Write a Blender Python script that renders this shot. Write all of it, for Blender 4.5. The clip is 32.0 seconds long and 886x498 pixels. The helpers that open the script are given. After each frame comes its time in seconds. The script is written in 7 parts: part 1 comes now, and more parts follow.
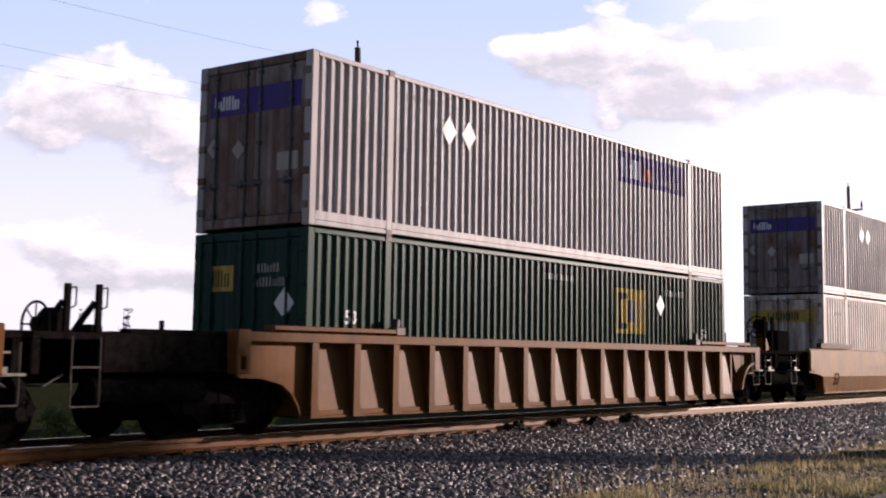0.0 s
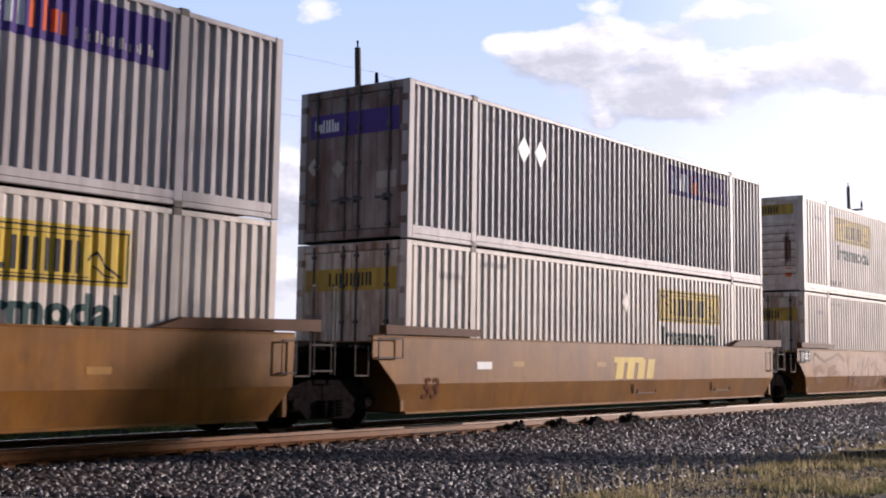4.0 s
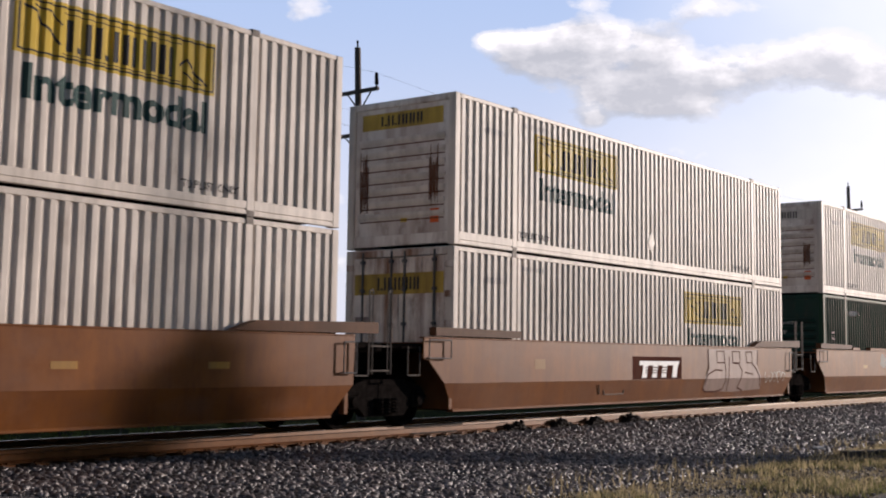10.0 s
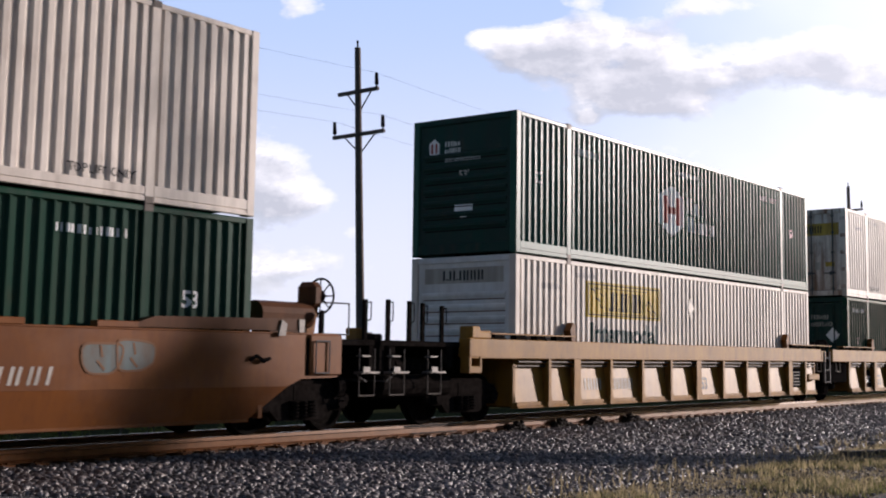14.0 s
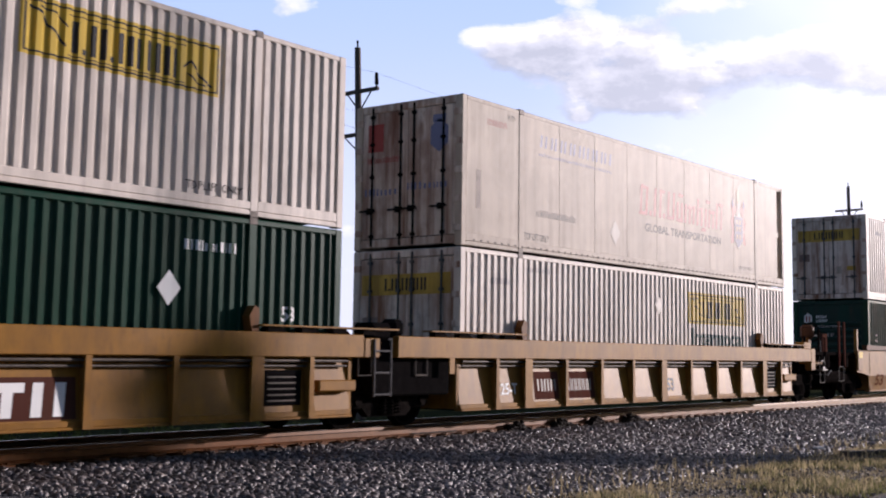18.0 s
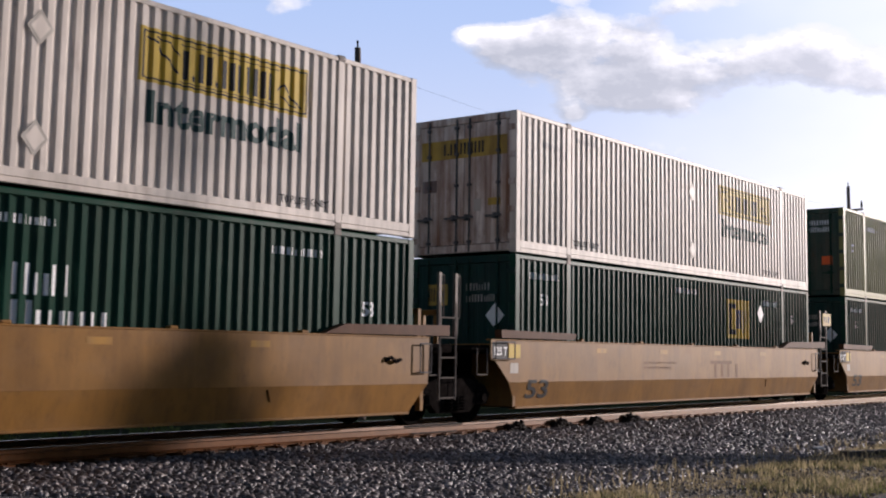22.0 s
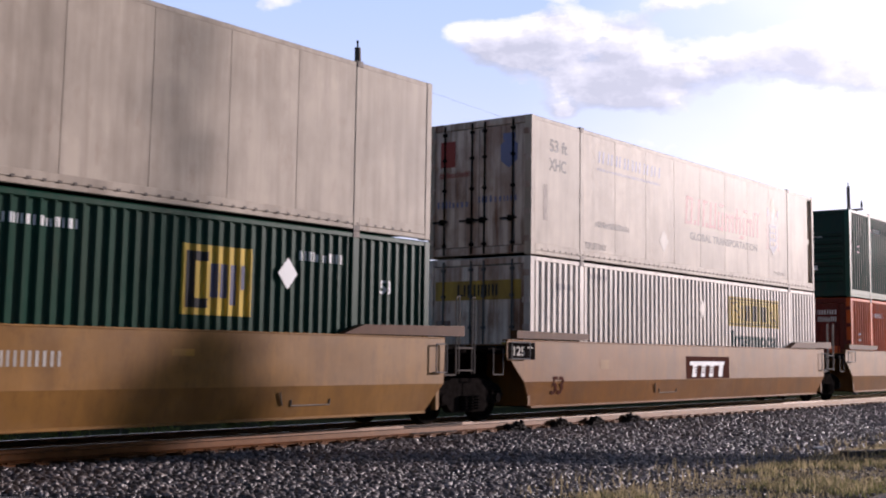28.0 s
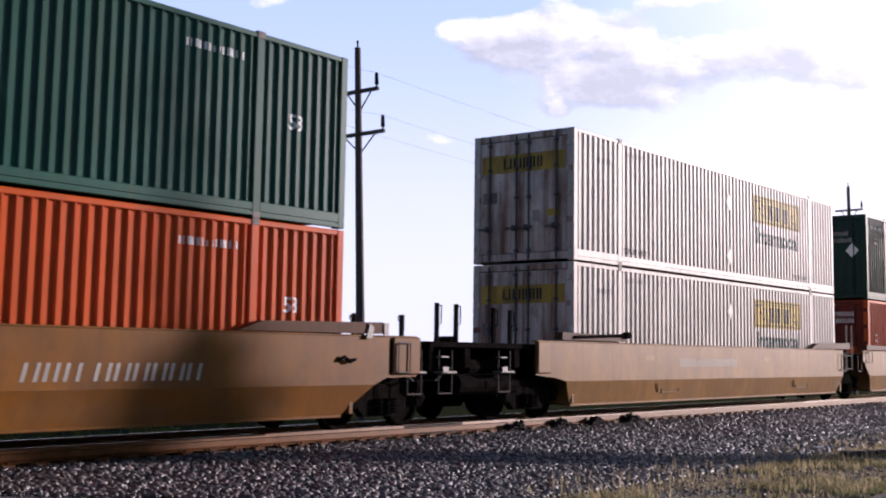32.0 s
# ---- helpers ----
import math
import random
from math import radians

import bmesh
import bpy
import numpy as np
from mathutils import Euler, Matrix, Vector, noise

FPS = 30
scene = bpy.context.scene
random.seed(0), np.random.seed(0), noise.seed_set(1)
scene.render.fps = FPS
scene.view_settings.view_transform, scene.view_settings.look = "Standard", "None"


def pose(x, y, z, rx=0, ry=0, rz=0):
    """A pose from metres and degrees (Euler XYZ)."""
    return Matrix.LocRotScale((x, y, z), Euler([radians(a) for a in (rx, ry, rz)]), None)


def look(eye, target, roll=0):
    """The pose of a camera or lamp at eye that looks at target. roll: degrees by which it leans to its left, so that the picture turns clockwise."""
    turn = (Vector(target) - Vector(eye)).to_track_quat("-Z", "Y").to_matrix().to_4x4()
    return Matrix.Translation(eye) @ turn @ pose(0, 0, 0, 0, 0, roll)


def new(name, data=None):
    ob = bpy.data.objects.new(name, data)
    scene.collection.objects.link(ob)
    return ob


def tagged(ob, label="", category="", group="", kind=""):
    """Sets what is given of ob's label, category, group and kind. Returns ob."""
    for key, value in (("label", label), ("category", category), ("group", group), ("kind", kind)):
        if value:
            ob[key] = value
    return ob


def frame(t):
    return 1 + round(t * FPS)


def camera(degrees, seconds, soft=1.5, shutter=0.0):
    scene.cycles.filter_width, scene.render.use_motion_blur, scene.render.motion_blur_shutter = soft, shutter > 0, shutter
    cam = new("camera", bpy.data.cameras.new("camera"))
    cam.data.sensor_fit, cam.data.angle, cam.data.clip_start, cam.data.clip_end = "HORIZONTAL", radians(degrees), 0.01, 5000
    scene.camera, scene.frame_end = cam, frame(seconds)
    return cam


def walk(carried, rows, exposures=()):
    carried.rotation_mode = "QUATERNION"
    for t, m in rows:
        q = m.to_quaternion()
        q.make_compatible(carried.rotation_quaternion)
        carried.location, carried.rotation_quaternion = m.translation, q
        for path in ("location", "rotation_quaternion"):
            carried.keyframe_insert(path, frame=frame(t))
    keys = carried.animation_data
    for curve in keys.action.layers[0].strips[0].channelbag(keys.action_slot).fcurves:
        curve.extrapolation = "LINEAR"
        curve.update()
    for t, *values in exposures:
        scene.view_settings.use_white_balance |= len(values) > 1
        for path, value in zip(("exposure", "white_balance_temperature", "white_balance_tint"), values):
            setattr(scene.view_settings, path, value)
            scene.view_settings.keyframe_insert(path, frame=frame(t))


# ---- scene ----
# The train runs along x towards -x, y leads away from the camera, z = 0 is the top of the rails.
cam = camera(38.2, 32.0, soft=2.0, shutter=0.60)
# the sensor is read line by line, from the top
scene.cycles.rolling_shutter_type, scene.cycles.rolling_shutter_duration = "TOP", 0.16
EYE = Vector((0.0, -14.94, 1.116))
HEAD, TILT = radians(36.01), radians(5.09)
AIM = EYE + Vector((math.cos(HEAD) * math.cos(TILT), math.sin(HEAD) * math.cos(TILT), math.sin(TILT)))
CAM_POSE = look(EYE, AIM, 0.226)
# the picture darkens and cools a little while pale containers pass: time, stops, kelvin, tint
GAIN = ((0, 0.54, 6600, 27), (2, 0.48, 6450, 25), (4, 0.47, 6200, 22), (7, 0.44, 6150, 20), (8, 0.31, 6200, 20), (9.5, 0.24, 6380, 19), (12, 0.28, 6220, 16), (13.5, 0.35, 6200, 19), (17, 0.42, 5980, 23),
        (18.5, 0.42, 5980, 24), (19.3, 0.28, 6050, 23), (20.2, 0.0, 6150, 20), (21, -0.02, 6200, 19), (22, 0.24, 6100, 20), (23.2, 0.42, 6000, 23), (24.5, 0.40, 5920, 24), (26, 0.50, 5850, 29), (28.5, 0.38, 6060, 24), (30, 0.24, 6120, 20), (31, 0.38, 6050, 22), (32, 0.50, 5950, 27))
walk(cam, [(0.0, CAM_POSE), (32.0, CAM_POSE)], GAIN)

# ---- light ----
SUN_AZ, SUN_EL = radians(-25.0), radians(11.0)
world = bpy.data.worlds.new("evening_sky")
scene.world = world
world.use_nodes = True
wn, wl = world.node_tree.nodes, world.node_tree.links
sky = wn.new("ShaderNodeTexSky")
sky.sky_type, sky.sun_disc = "NISHITA", False
sky.sun_elevation, sky.sun_rotation = SUN_EL, math.pi / 2 - SUN_AZ
sky.air_density, sky.dust_density, sky.ozone_density = 1.0, 0.6, 2.5
wl.new(sky.outputs[0], wn["Background"].inputs[0])
wn["Background"].inputs[1].default_value = 0.077
sun = new("sun", bpy.data.lights.new("sun", "SUN"))
sun.data.energy, sun.data.angle, sun.data.color = 4.5, radians(0.9), (1.0, 0.90, 0.78)
sun.matrix_world = look((0, 0, 0), -Vector((math.cos(SUN_AZ) * math.cos(SUN_EL), math.sin(SUN_AZ) * math.cos(SUN_EL), math.sin(SUN_EL))))

# ---- materials ----


def node_mat(name):
    m = bpy.data.materials.new(name)
    m.use_nodes = True
    return m, m.node_tree.nodes, m.node_tree.links, m.node_tree.nodes["Principled BSDF"]


def ramp(n, l, src, stops):
    r = n.new("ShaderNodeValToRGB")
    while len(r.color_ramp.elements) < len(stops):
        r.color_ramp.elements.new(0.5)
    for e, (pos, col) in zip(r.color_ramp.elements, stops):
        e.position, e.color = pos, (*col, 1) if len(col) == 3 else col
    l.new(src, r.inputs[0])
    return r


def grey(v):
    return (v, v, v)


def coords(n, l, scale, spread=40.0):
    """Object space, shifted by a random step for each object."""
    tc, oi = n.new("ShaderNodeTexCoord"), n.new("ShaderNodeObjectInfo")
    mul = n.new("ShaderNodeMath")
    mul.operation, mul.inputs[1].default_value = "MULTIPLY", spread
    l.new(oi.outputs["Random"], mul.inputs[0])
    add = n.new("ShaderNodeVectorMath")
    add.operation = "ADD"
    l.new(tc.outputs["Object"], add.inputs[0])
    l.new(mul.outputs[0], add.inputs[1])
    mp = n.new("ShaderNodeMapping")
    mp.inputs["Scale"].default_value = scale
    l.new(add.outputs[0], mp.inputs[0])
    return mp.outputs[0]


def noise_tex(n, l, vec, scale, detail=4.0, rough=0.55):
    t = n.new("ShaderNodeTexNoise")
    t.inputs["Scale"].default_value, t.inputs["Detail"].default_value = scale, detail
    t.inputs["Roughness"].default_value = rough
    l.new(vec, t.inputs["Vector"])
    return t.outputs[0]


def mix_col(n, l, fac, a, b):
    m = n.new("ShaderNodeMix")
    m.data_type = "RGBA"
    for sock, v in ((m.inputs[0], fac), (m.inputs[6], a), (m.inputs[7], b)):
        if isinstance(v, bpy.types.NodeSocket):
            l.new(v, sock)
        elif isinstance(v, tuple):
            sock.default_value = (*v, 1)
        else:
            sock.default_value = v
    return m.outputs[2]


def bump(n, l, p, src, strength, dist):
    b = n.new("ShaderNodeBump")
    b.inputs["Strength"].default_value, b.inputs["Distance"].default_value = strength, dist
    l.new(src, b.inputs["Height"])
    l.new(b.outputs[0], p.inputs["Normal"])


def paint(name, col, dirt=(0.10, 0.075, 0.055), amount=0.35, rust=0.0, rough=0.5, spec=0.12, blotch=0.0, relief=0.03, bleach=0.0):
    """Weathered paint on sheet steel: upright streaks of grime, broad mottling, specks of rust."""
    m, n, l, p = node_mat(name)
    streak = noise_tex(n, l, coords(n, l, (5.0, 5.0, 0.35)), 1.0, 5)
    broad = noise_tex(n, l, coords(n, l, (0.5, 0.5, 0.7)), 1.0, 3)
    fine = noise_tex(n, l, coords(n, l, (18, 18, 18)), 1.0, 4)
    mask = ramp(n, l, streak, [(0.42, grey(0.0)), (0.78, grey(amount))]).outputs[0]
    light = ramp(n, l, broad, [(0.3, grey(0.80)), (0.7, grey(1.04))]).outputs[0]
    base = n.new("ShaderNodeMix")
    base.data_type, base.blend_type = "RGBA", "MULTIPLY"
    base.inputs[0].default_value, base.inputs[6].default_value = 1.0, (*col, 1)
    l.new(light, base.inputs[7])
    c = mix_col(n, l, mask, base.outputs[2], dirt)
    if blotch:
        patch = noise_tex(n, l, coords(n, l, (1.3, 1.3, 0.8)), 1.0, 6, 0.62)
        c = mix_col(n, l, ramp(n, l, patch, [(0.42, grey(0.0)), (0.66, grey(blotch))]).outputs[0], c, dirt)
    if bleach:
        speck = noise_tex(n, l, coords(n, l, (9.0, 9.0, 4.0)), 1.0, 5, 0.65)
        c = mix_col(n, l, ramp(n, l, speck, [(0.52, grey(0.0)), (0.72, grey(0.4))]).outputs[0], c, dirt)
        worn = noise_tex(n, l, coords(n, l, (0.55, 0.55, 1.1)), 1.0, 6, 0.6)
        c = mix_col(n, l, ramp(n, l, worn, [(0.48, grey(0.0)), (0.70, grey(bleach))]).outputs[0], c, tuple(0.7 * q + 0.085 for q in col))
    if rust:
        spot = noise_tex(n, l, coords(n, l, (3.5, 3.5, 1.6)), 1.0, 6, 0.65)
        rm = ramp(n, l, spot, [(0.60 - 0.1 * rust, grey(0.0)), (0.76, grey(rust))]).outputs[0]
        c = mix_col(n, l, rm, c, (0.13, 0.05, 0.022))
    l.new(c, p.inputs["Base Color"])
    rr = ramp(n, l, fine, [(0.3, grey(rough - 0.03)), (0.7, grey(rough + 0.06))]).outputs[0]
    l.new(rr, p.inputs["Roughness"])
    p.inputs["Specular IOR Level"].default_value = spec
    bump(n, l, p, fine, relief, 0.006)
    return m


def plain(name, col, rough=0.6, metal=0.0, vary=0.25, scale=9.0, bumps=0.15, spec=0.5):
    m, n, l, p = node_mat(name)
    t = noise_tex(n, l, coords(n, l, (scale, scale, scale)), 1.0, 5)
    lo, hi = tuple(c * (1 - vary) for c in col), tuple(min(1, c * (1 + vary)) for c in col)
    l.new(ramp(n, l, t, [(0.3, lo), (0.7, hi)]).outputs[0], p.inputs["Base Color"])
    p.inputs["Roughness"].default_value, p.inputs["Metallic"].default_value = rough, metal
    p.inputs["Specular IOR Level"].default_value = spec
    bump(n, l, p, t, bumps, 0.01)
    return m


M = {
    "white": paint("white_container_paint", (0.68, 0.60, 0.525), amount=0.42, rust=0.3, rough=0.48, spec=0.15, blotch=0.15),
    "cream": paint("cream_reefer_paint", (0.465, 0.392, 0.315), amount=0.40, rust=0.25, rough=0.5, spec=0.08, blotch=0.26, relief=0.004),
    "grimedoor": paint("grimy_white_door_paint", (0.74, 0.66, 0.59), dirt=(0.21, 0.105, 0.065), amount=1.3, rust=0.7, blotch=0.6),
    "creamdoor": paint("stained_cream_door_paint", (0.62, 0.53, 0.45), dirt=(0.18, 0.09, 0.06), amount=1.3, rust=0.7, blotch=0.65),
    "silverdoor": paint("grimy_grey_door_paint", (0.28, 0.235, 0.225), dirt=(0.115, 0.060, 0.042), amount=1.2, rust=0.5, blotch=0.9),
    "patch_pale": paint("sprayed_pale_tan", (0.228, 0.102, 0.036), dirt=(0.15, 0.055, 0.016), amount=0.5, rust=0.3, blotch=0.7),
    "patch_dark": paint("sprayed_dark_maroon", (0.085, 0.034, 0.026), amount=0.3, rust=0.2, spec=0.0),
    "patch_green": paint("sprayed_grey_tan", (0.180, 0.088, 0.034), dirt=(0.19, 0.070, 0.018), amount=0.5, rust=0.3, blotch=0.7),
    "silver": paint("grey_container_paint", (0.415, 0.375, 0.375), amount=0.45, rust=0.2, rough=0.48, spec=0.15),
    "green": paint("green_container_paint", (0.005, 0.042, 0.025), amount=0.2, rust=0.1, rough=0.36, spec=0.08),
    "teal": paint("dark_green_container_paint", (0.016, 0.080, 0.058), amount=0.2, rust=0.1, rough=0.36, spec=0.09),
    "olive": paint("olive_green_container_paint", (0.22, 0.215, 0.075), amount=0.3, rust=0.15, rough=0.4, spec=0.11),
    "orange": paint("orange_container_paint", (0.57, 0.092, 0.014), amount=0.3, rust=0.1, rough=0.4, spec=0.07),
    "rust": paint("rust_brown_car_paint", (0.178, 0.066, 0.012), dirt=(0.06, 0.028, 0.014), amount=0.5, rust=0.5, rough=0.42, spec=0.06, blotch=0.35, bleach=0.22),
    "brown": paint("brown_car_paint", (0.187, 0.064, 0.014), dirt=(0.085, 0.030, 0.013), amount=0.45, rust=0.35, rough=0.42, spec=0.09, blotch=0.5, bleach=0.22),
    "ochre": paint("ochre_brown_car_paint", (0.235, 0.099, 0.015), dirt=(0.085, 0.036, 0.014), amount=0.45, rust=0.4, rough=0.42, spec=0.09, blotch=0.5, bleach=0.22),
    "tan": paint("tan_car_paint", (0.266, 0.131, 0.032), dirt=(0.10, 0.048, 0.018), amount=0.4, rust=0.3, rough=0.42, spec=0.09, blotch=0.4, bleach=0.22),
    "gold": paint("golden_tan_car_paint", (0.300, 0.141, 0.018), dirt=(0.11, 0.052, 0.018), amount=0.45, rust=0.4, rough=0.42, spec=0.09, blotch=0.48, bleach=0.22),
    "amber": paint("amber_brown_car_paint", (0.205, 0.080, 0.010), dirt=(0.09, 0.042, 0.015), amount=0.4, rust=0.35, rough=0.42, spec=0.09, blotch=0.5, bleach=0.22),
    "pale": plain("bare_galvanised_steel", (0.16, 0.135, 0.115), 0.55, 0.1, 0.3),
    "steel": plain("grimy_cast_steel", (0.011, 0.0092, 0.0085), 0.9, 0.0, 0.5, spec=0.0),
    "worn": plain("worn_steel", (0.09, 0.075, 0.065), 0.6, 0.3, 0.3, spec=0.2),
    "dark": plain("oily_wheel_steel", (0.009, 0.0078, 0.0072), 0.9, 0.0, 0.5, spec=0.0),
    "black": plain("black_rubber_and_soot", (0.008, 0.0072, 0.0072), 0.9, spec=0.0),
    "rod": plain("galvanised_rod", (0.075, 0.07, 0.07), 0.55, 0.3),
    "yellow": paint("yellow_decal", (0.58, 0.39, 0.045), amount=0.35),
    "amberstrip": paint("dull_amber_strip", (0.40, 0.20, 0.03), amount=0.6, blotch=0.3),
    "purple": paint("purple_decal", (0.075, 0.045, 0.21), amount=0.2),
    "ink": paint("dark_decal_ink", (0.034, 0.034, 0.036), amount=0.2, spec=0.09),
    "inkgreen": paint("dark_green_decal", (0.022, 0.060, 0.056), amount=0.1),
    "red": paint("dark_red_decal", (0.31, 0.060, 0.050), amount=0.35),
    "redorange": paint("orange_red_decal", (0.70, 0.12, 0.03), amount=0.15),
    "shieldblue": paint("dark_blue_decal", (0.095, 0.098, 0.16), amount=0.35),
    "crestblue": paint("dark_blue_crest_decal", (0.035, 0.042, 0.13), amount=0.25),
    "goldink": paint("dull_gold_decal", (0.36, 0.26, 0.15), amount=0.35),
    "tagwhite": paint("sprayed_grey_white", (0.27, 0.175, 0.10), amount=0.6, blotch=0.5),
    "tagpink": paint("sprayed_dull_pink", (0.26, 0.175, 0.145), amount=0.4),
    "dullyellow": paint("grimy_yellow_decal", (0.52, 0.35, 0.07), dirt=(0.11, 0.06, 0.03), amount=0.7, blotch=0.5),
    "paleyellow": paint("bleached_yellow_patch", (0.53, 0.44, 0.30), amount=0.4, relief=0.01),
    "grimenose": paint("grimy_white_wall_paint", (0.74, 0.68, 0.62), dirt=(0.24, 0.13, 0.09), amount=0.55, rust=0.7, blotch=0.35),
    "cleannose": paint("pale_white_wall_paint", (0.70, 0.68, 0.66), dirt=(0.22, 0.18, 0.15), amount=0.3, rust=0.1, blotch=0.1),
    # olive, green and orange ends: shade put into darker paint, with streaks of grime
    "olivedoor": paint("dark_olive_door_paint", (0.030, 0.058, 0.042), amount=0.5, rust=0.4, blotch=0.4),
    "greenend": paint("shaded_grimy_green_end_paint", (0.008, 0.040, 0.031), dirt=(0.026, 0.026, 0.024), amount=0.5, rust=0.2, blotch=0.4),
    "orangeend": paint("shaded_orange_end_paint", (0.15, 0.022, 0.014), dirt=(0.05, 0.018, 0.016), amount=0.6, rust=0.2, blotch=0.5),
    "faintred": paint("faded_red_brown_decal", (0.36, 0.21, 0.175), amount=0.35),
    "cyan": paint("sprayed_faded_cyan", (0.15, 0.19, 0.19), dirt=(0.12, 0.06, 0.03), amount=0.6, blotch=0.7),
    "ledgerust": paint("dark_rusty_ledge_paint", (0.105, 0.046, 0.022), dirt=(0.05, 0.022, 0.013), amount=0.5, rust=0.5, spec=0.05, blotch=0.4),
    "campale": paint("sprayed_beige", (0.25, 0.165, 0.09), dirt=(0.16, 0.085, 0.04), amount=0.5, rust=0.2, blotch=0.6, spec=0.05),
    "camdark": paint("sprayed_dark_brown", (0.085, 0.046, 0.030), dirt=(0.14, 0.075, 0.04), amount=0.5, blotch=0.5, spec=0.03),
    "tagbrown": paint("faded_brown_spray", (0.165, 0.082, 0.042), dirt=(0.20, 0.10, 0.05), amount=0.6, blotch=0.6, spec=0.09),
    "stain": paint("rust_stain_and_rib_shade", (0.15, 0.065, 0.04), amount=0.5, rust=0.6, spec=0.0),
    "navy": paint("blue_grey_decal", (0.16, 0.18, 0.30), amount=0.2),
    "whitedecal": paint("white_decal", (0.82, 0.82, 0.80), amount=0.15),
    "fade": paint("faded_white_lettering", (0.44, 0.40, 0.35), amount=0.5),
}

# ---- mesh helpers ----


class Geo:
    """A growing mesh of boxes, prisms, tubes and plates."""

    def __init__(self):
        self.v, self.f = [], []

    def add(self, verts, faces):
        k = len(self.v)
        self.v += [tuple(p) for p in verts]
        self.f += [tuple(k + i for i in f) for f in faces]
        return self

    def box(self, x0, x1, y0, y1, z0, z1, c=0.006):
        """A box with chamfered edges."""
        lo, hi = (min(x0, x1), min(y0, y1), min(z0, z1)), (max(x0, x1), max(y0, y1), max(z0, z1))
        c = min(c, *((b - a) * 0.45 for a, b in zip(lo, hi)))
        vs, at = [], {}
        for s in ((i, j, k) for i in (0, 1) for j in (0, 1) for k in (0, 1)):
            for ax in range(3):
                p = [(hi if s[a] else lo)[a] + (0 if a == ax else (-c if s[a] else c)) for a in range(3)]
                at[s, ax] = len(vs)
                vs.append(p)
        fs = []
        for ax in range(3):
            b, d = (ax + 1) % 3, (ax + 2) % 3
            for side in (0, 1):
                ring = []
                for q in ((0, 0), (1, 0), (1, 1), (0, 1)):
                    s = [0, 0, 0]
                    s[ax], s[b], s[d] = side, *q
                    ring.append(at[tuple(s), ax])
                fs.append(ring if side else ring[::-1])
            for q in ((0, 0), (1, 0), (1, 1), (0, 1)):
                s0, s1 = [0, 0, 0], [0, 0, 0]
                s0[ax], s1[ax] = 0, 1
                s0[b] = s1[b] = q[0]
                s0[d] = s1[d] = q[1]
                ring = [at[tuple(s0), b], at[tuple(s1), b], at[tuple(s1), d], at[tuple(s0), d]]
                fs.append(ring if q[0] == q[1] else ring[::-1])
        for s in ((i, j, k) for i in (0, 1) for j in (0, 1) for k in (0, 1)):
            ring = [at[s, 0], at[s, 1], at[s, 2]]
            fs.append(ring if sum(s) % 2 else ring[::-1])
        return self.add(vs, fs)

    def prism(self, pts, axis, a, b):
        """A polygon in the two other axes, drawn out from a to b along axis (0, 1, 2)."""
        o = [i for i in range(3) if i != axis]
        vs = []
        for w in (a, b):
            for p in pts:
                q = [0, 0, 0]
                q[axis], q[o[0]], q[o[1]] = w, *p
                vs.append(q)
        k = len(pts)
        fs = [tuple(range(k)), tuple(range(2 * k - 1, k - 1, -1))]
        fs += [(i, k + i, k + (i + 1) % k, (i + 1) % k) for i in range(k)]
        return self.add(vs, fs)

    def tube(self, p0, p1, r, n=8, r1=None):
        p0, p1 = Vector(p0), Vector(p1)
        d = (p1 - p0).normalized()
        u = d.orthogonal().normalized()
        w = d.cross(u)
        r1 = r if r1 is None else r1
        vs = [p + (u * math.cos(a) + w * math.sin(a)) * q for p, q in ((p0, r), (p1, r1)) for a in (2 * math.pi * i / n for i in range(n))]
        fs = [tuple(range(n))[::-1], tuple(range(n, 2 * n))] + [(i, (i + 1) % n, n + (i + 1) % n, n + i) for i in range(n)]
        return self.add(vs, fs)

    def rod(self, pts, r, n=6):
        for a, b in zip(pts, pts[1:]):
            self.tube(a, b, r, n)
        return self

    def ring(self, c, axis, radius, r, n=20, k=6):
        """A torus round c."""
        o = [i for i in range(3) if i != axis]
        vs = []
        for i in range(n):
            a = 2 * math.pi * i / n
            for j in range(k):
                b = 2 * math.pi * j / k
                p = list(c)
                p[o[0]] += (radius + r * math.cos(b)) * math.cos(a)
                p[o[1]] += (radius + r * math.cos(b)) * math.sin(a)
                p[axis] += r * math.sin(b)
                vs.append(p)
        fs = [(i * k + j, (i + 1) % n * k + j, (i + 1) % n * k + (j + 1) % k, i * k + (j + 1) % k) for i in range(n) for j in range(k)]
        return self.add(vs, fs)

    def lathe(self, prof, n=24, c=(0, 0, 0)):
        """Profile (radius, y) turned round the y axis through c."""
        vs = [(c[0] + r * math.cos(2 * math.pi * i / n), c[1] + y, c[2] + r * math.sin(2 * math.pi * i / n)) for r, y in prof for i in range(n)]
        fs = [(j * n + i, j * n + (i + 1) % n, (j + 1) * n + (i + 1) % n, (j + 1) * n + i) for j in range(len(prof) - 1) for i in range(n)]
        return self.add(vs, fs)

    def mesh(self, name, fix=True):
        me = bpy.data.meshes.new(name)
        me.from_pydata(self.v, [], self.f)
        if fix:
            bm = bmesh.new()
            bm.from_mesh(me)
            bmesh.ops.recalc_face_normals(bm, faces=bm.faces)
            bm.to_mesh(me)
            bm.free()
        return me


KEPT = {}


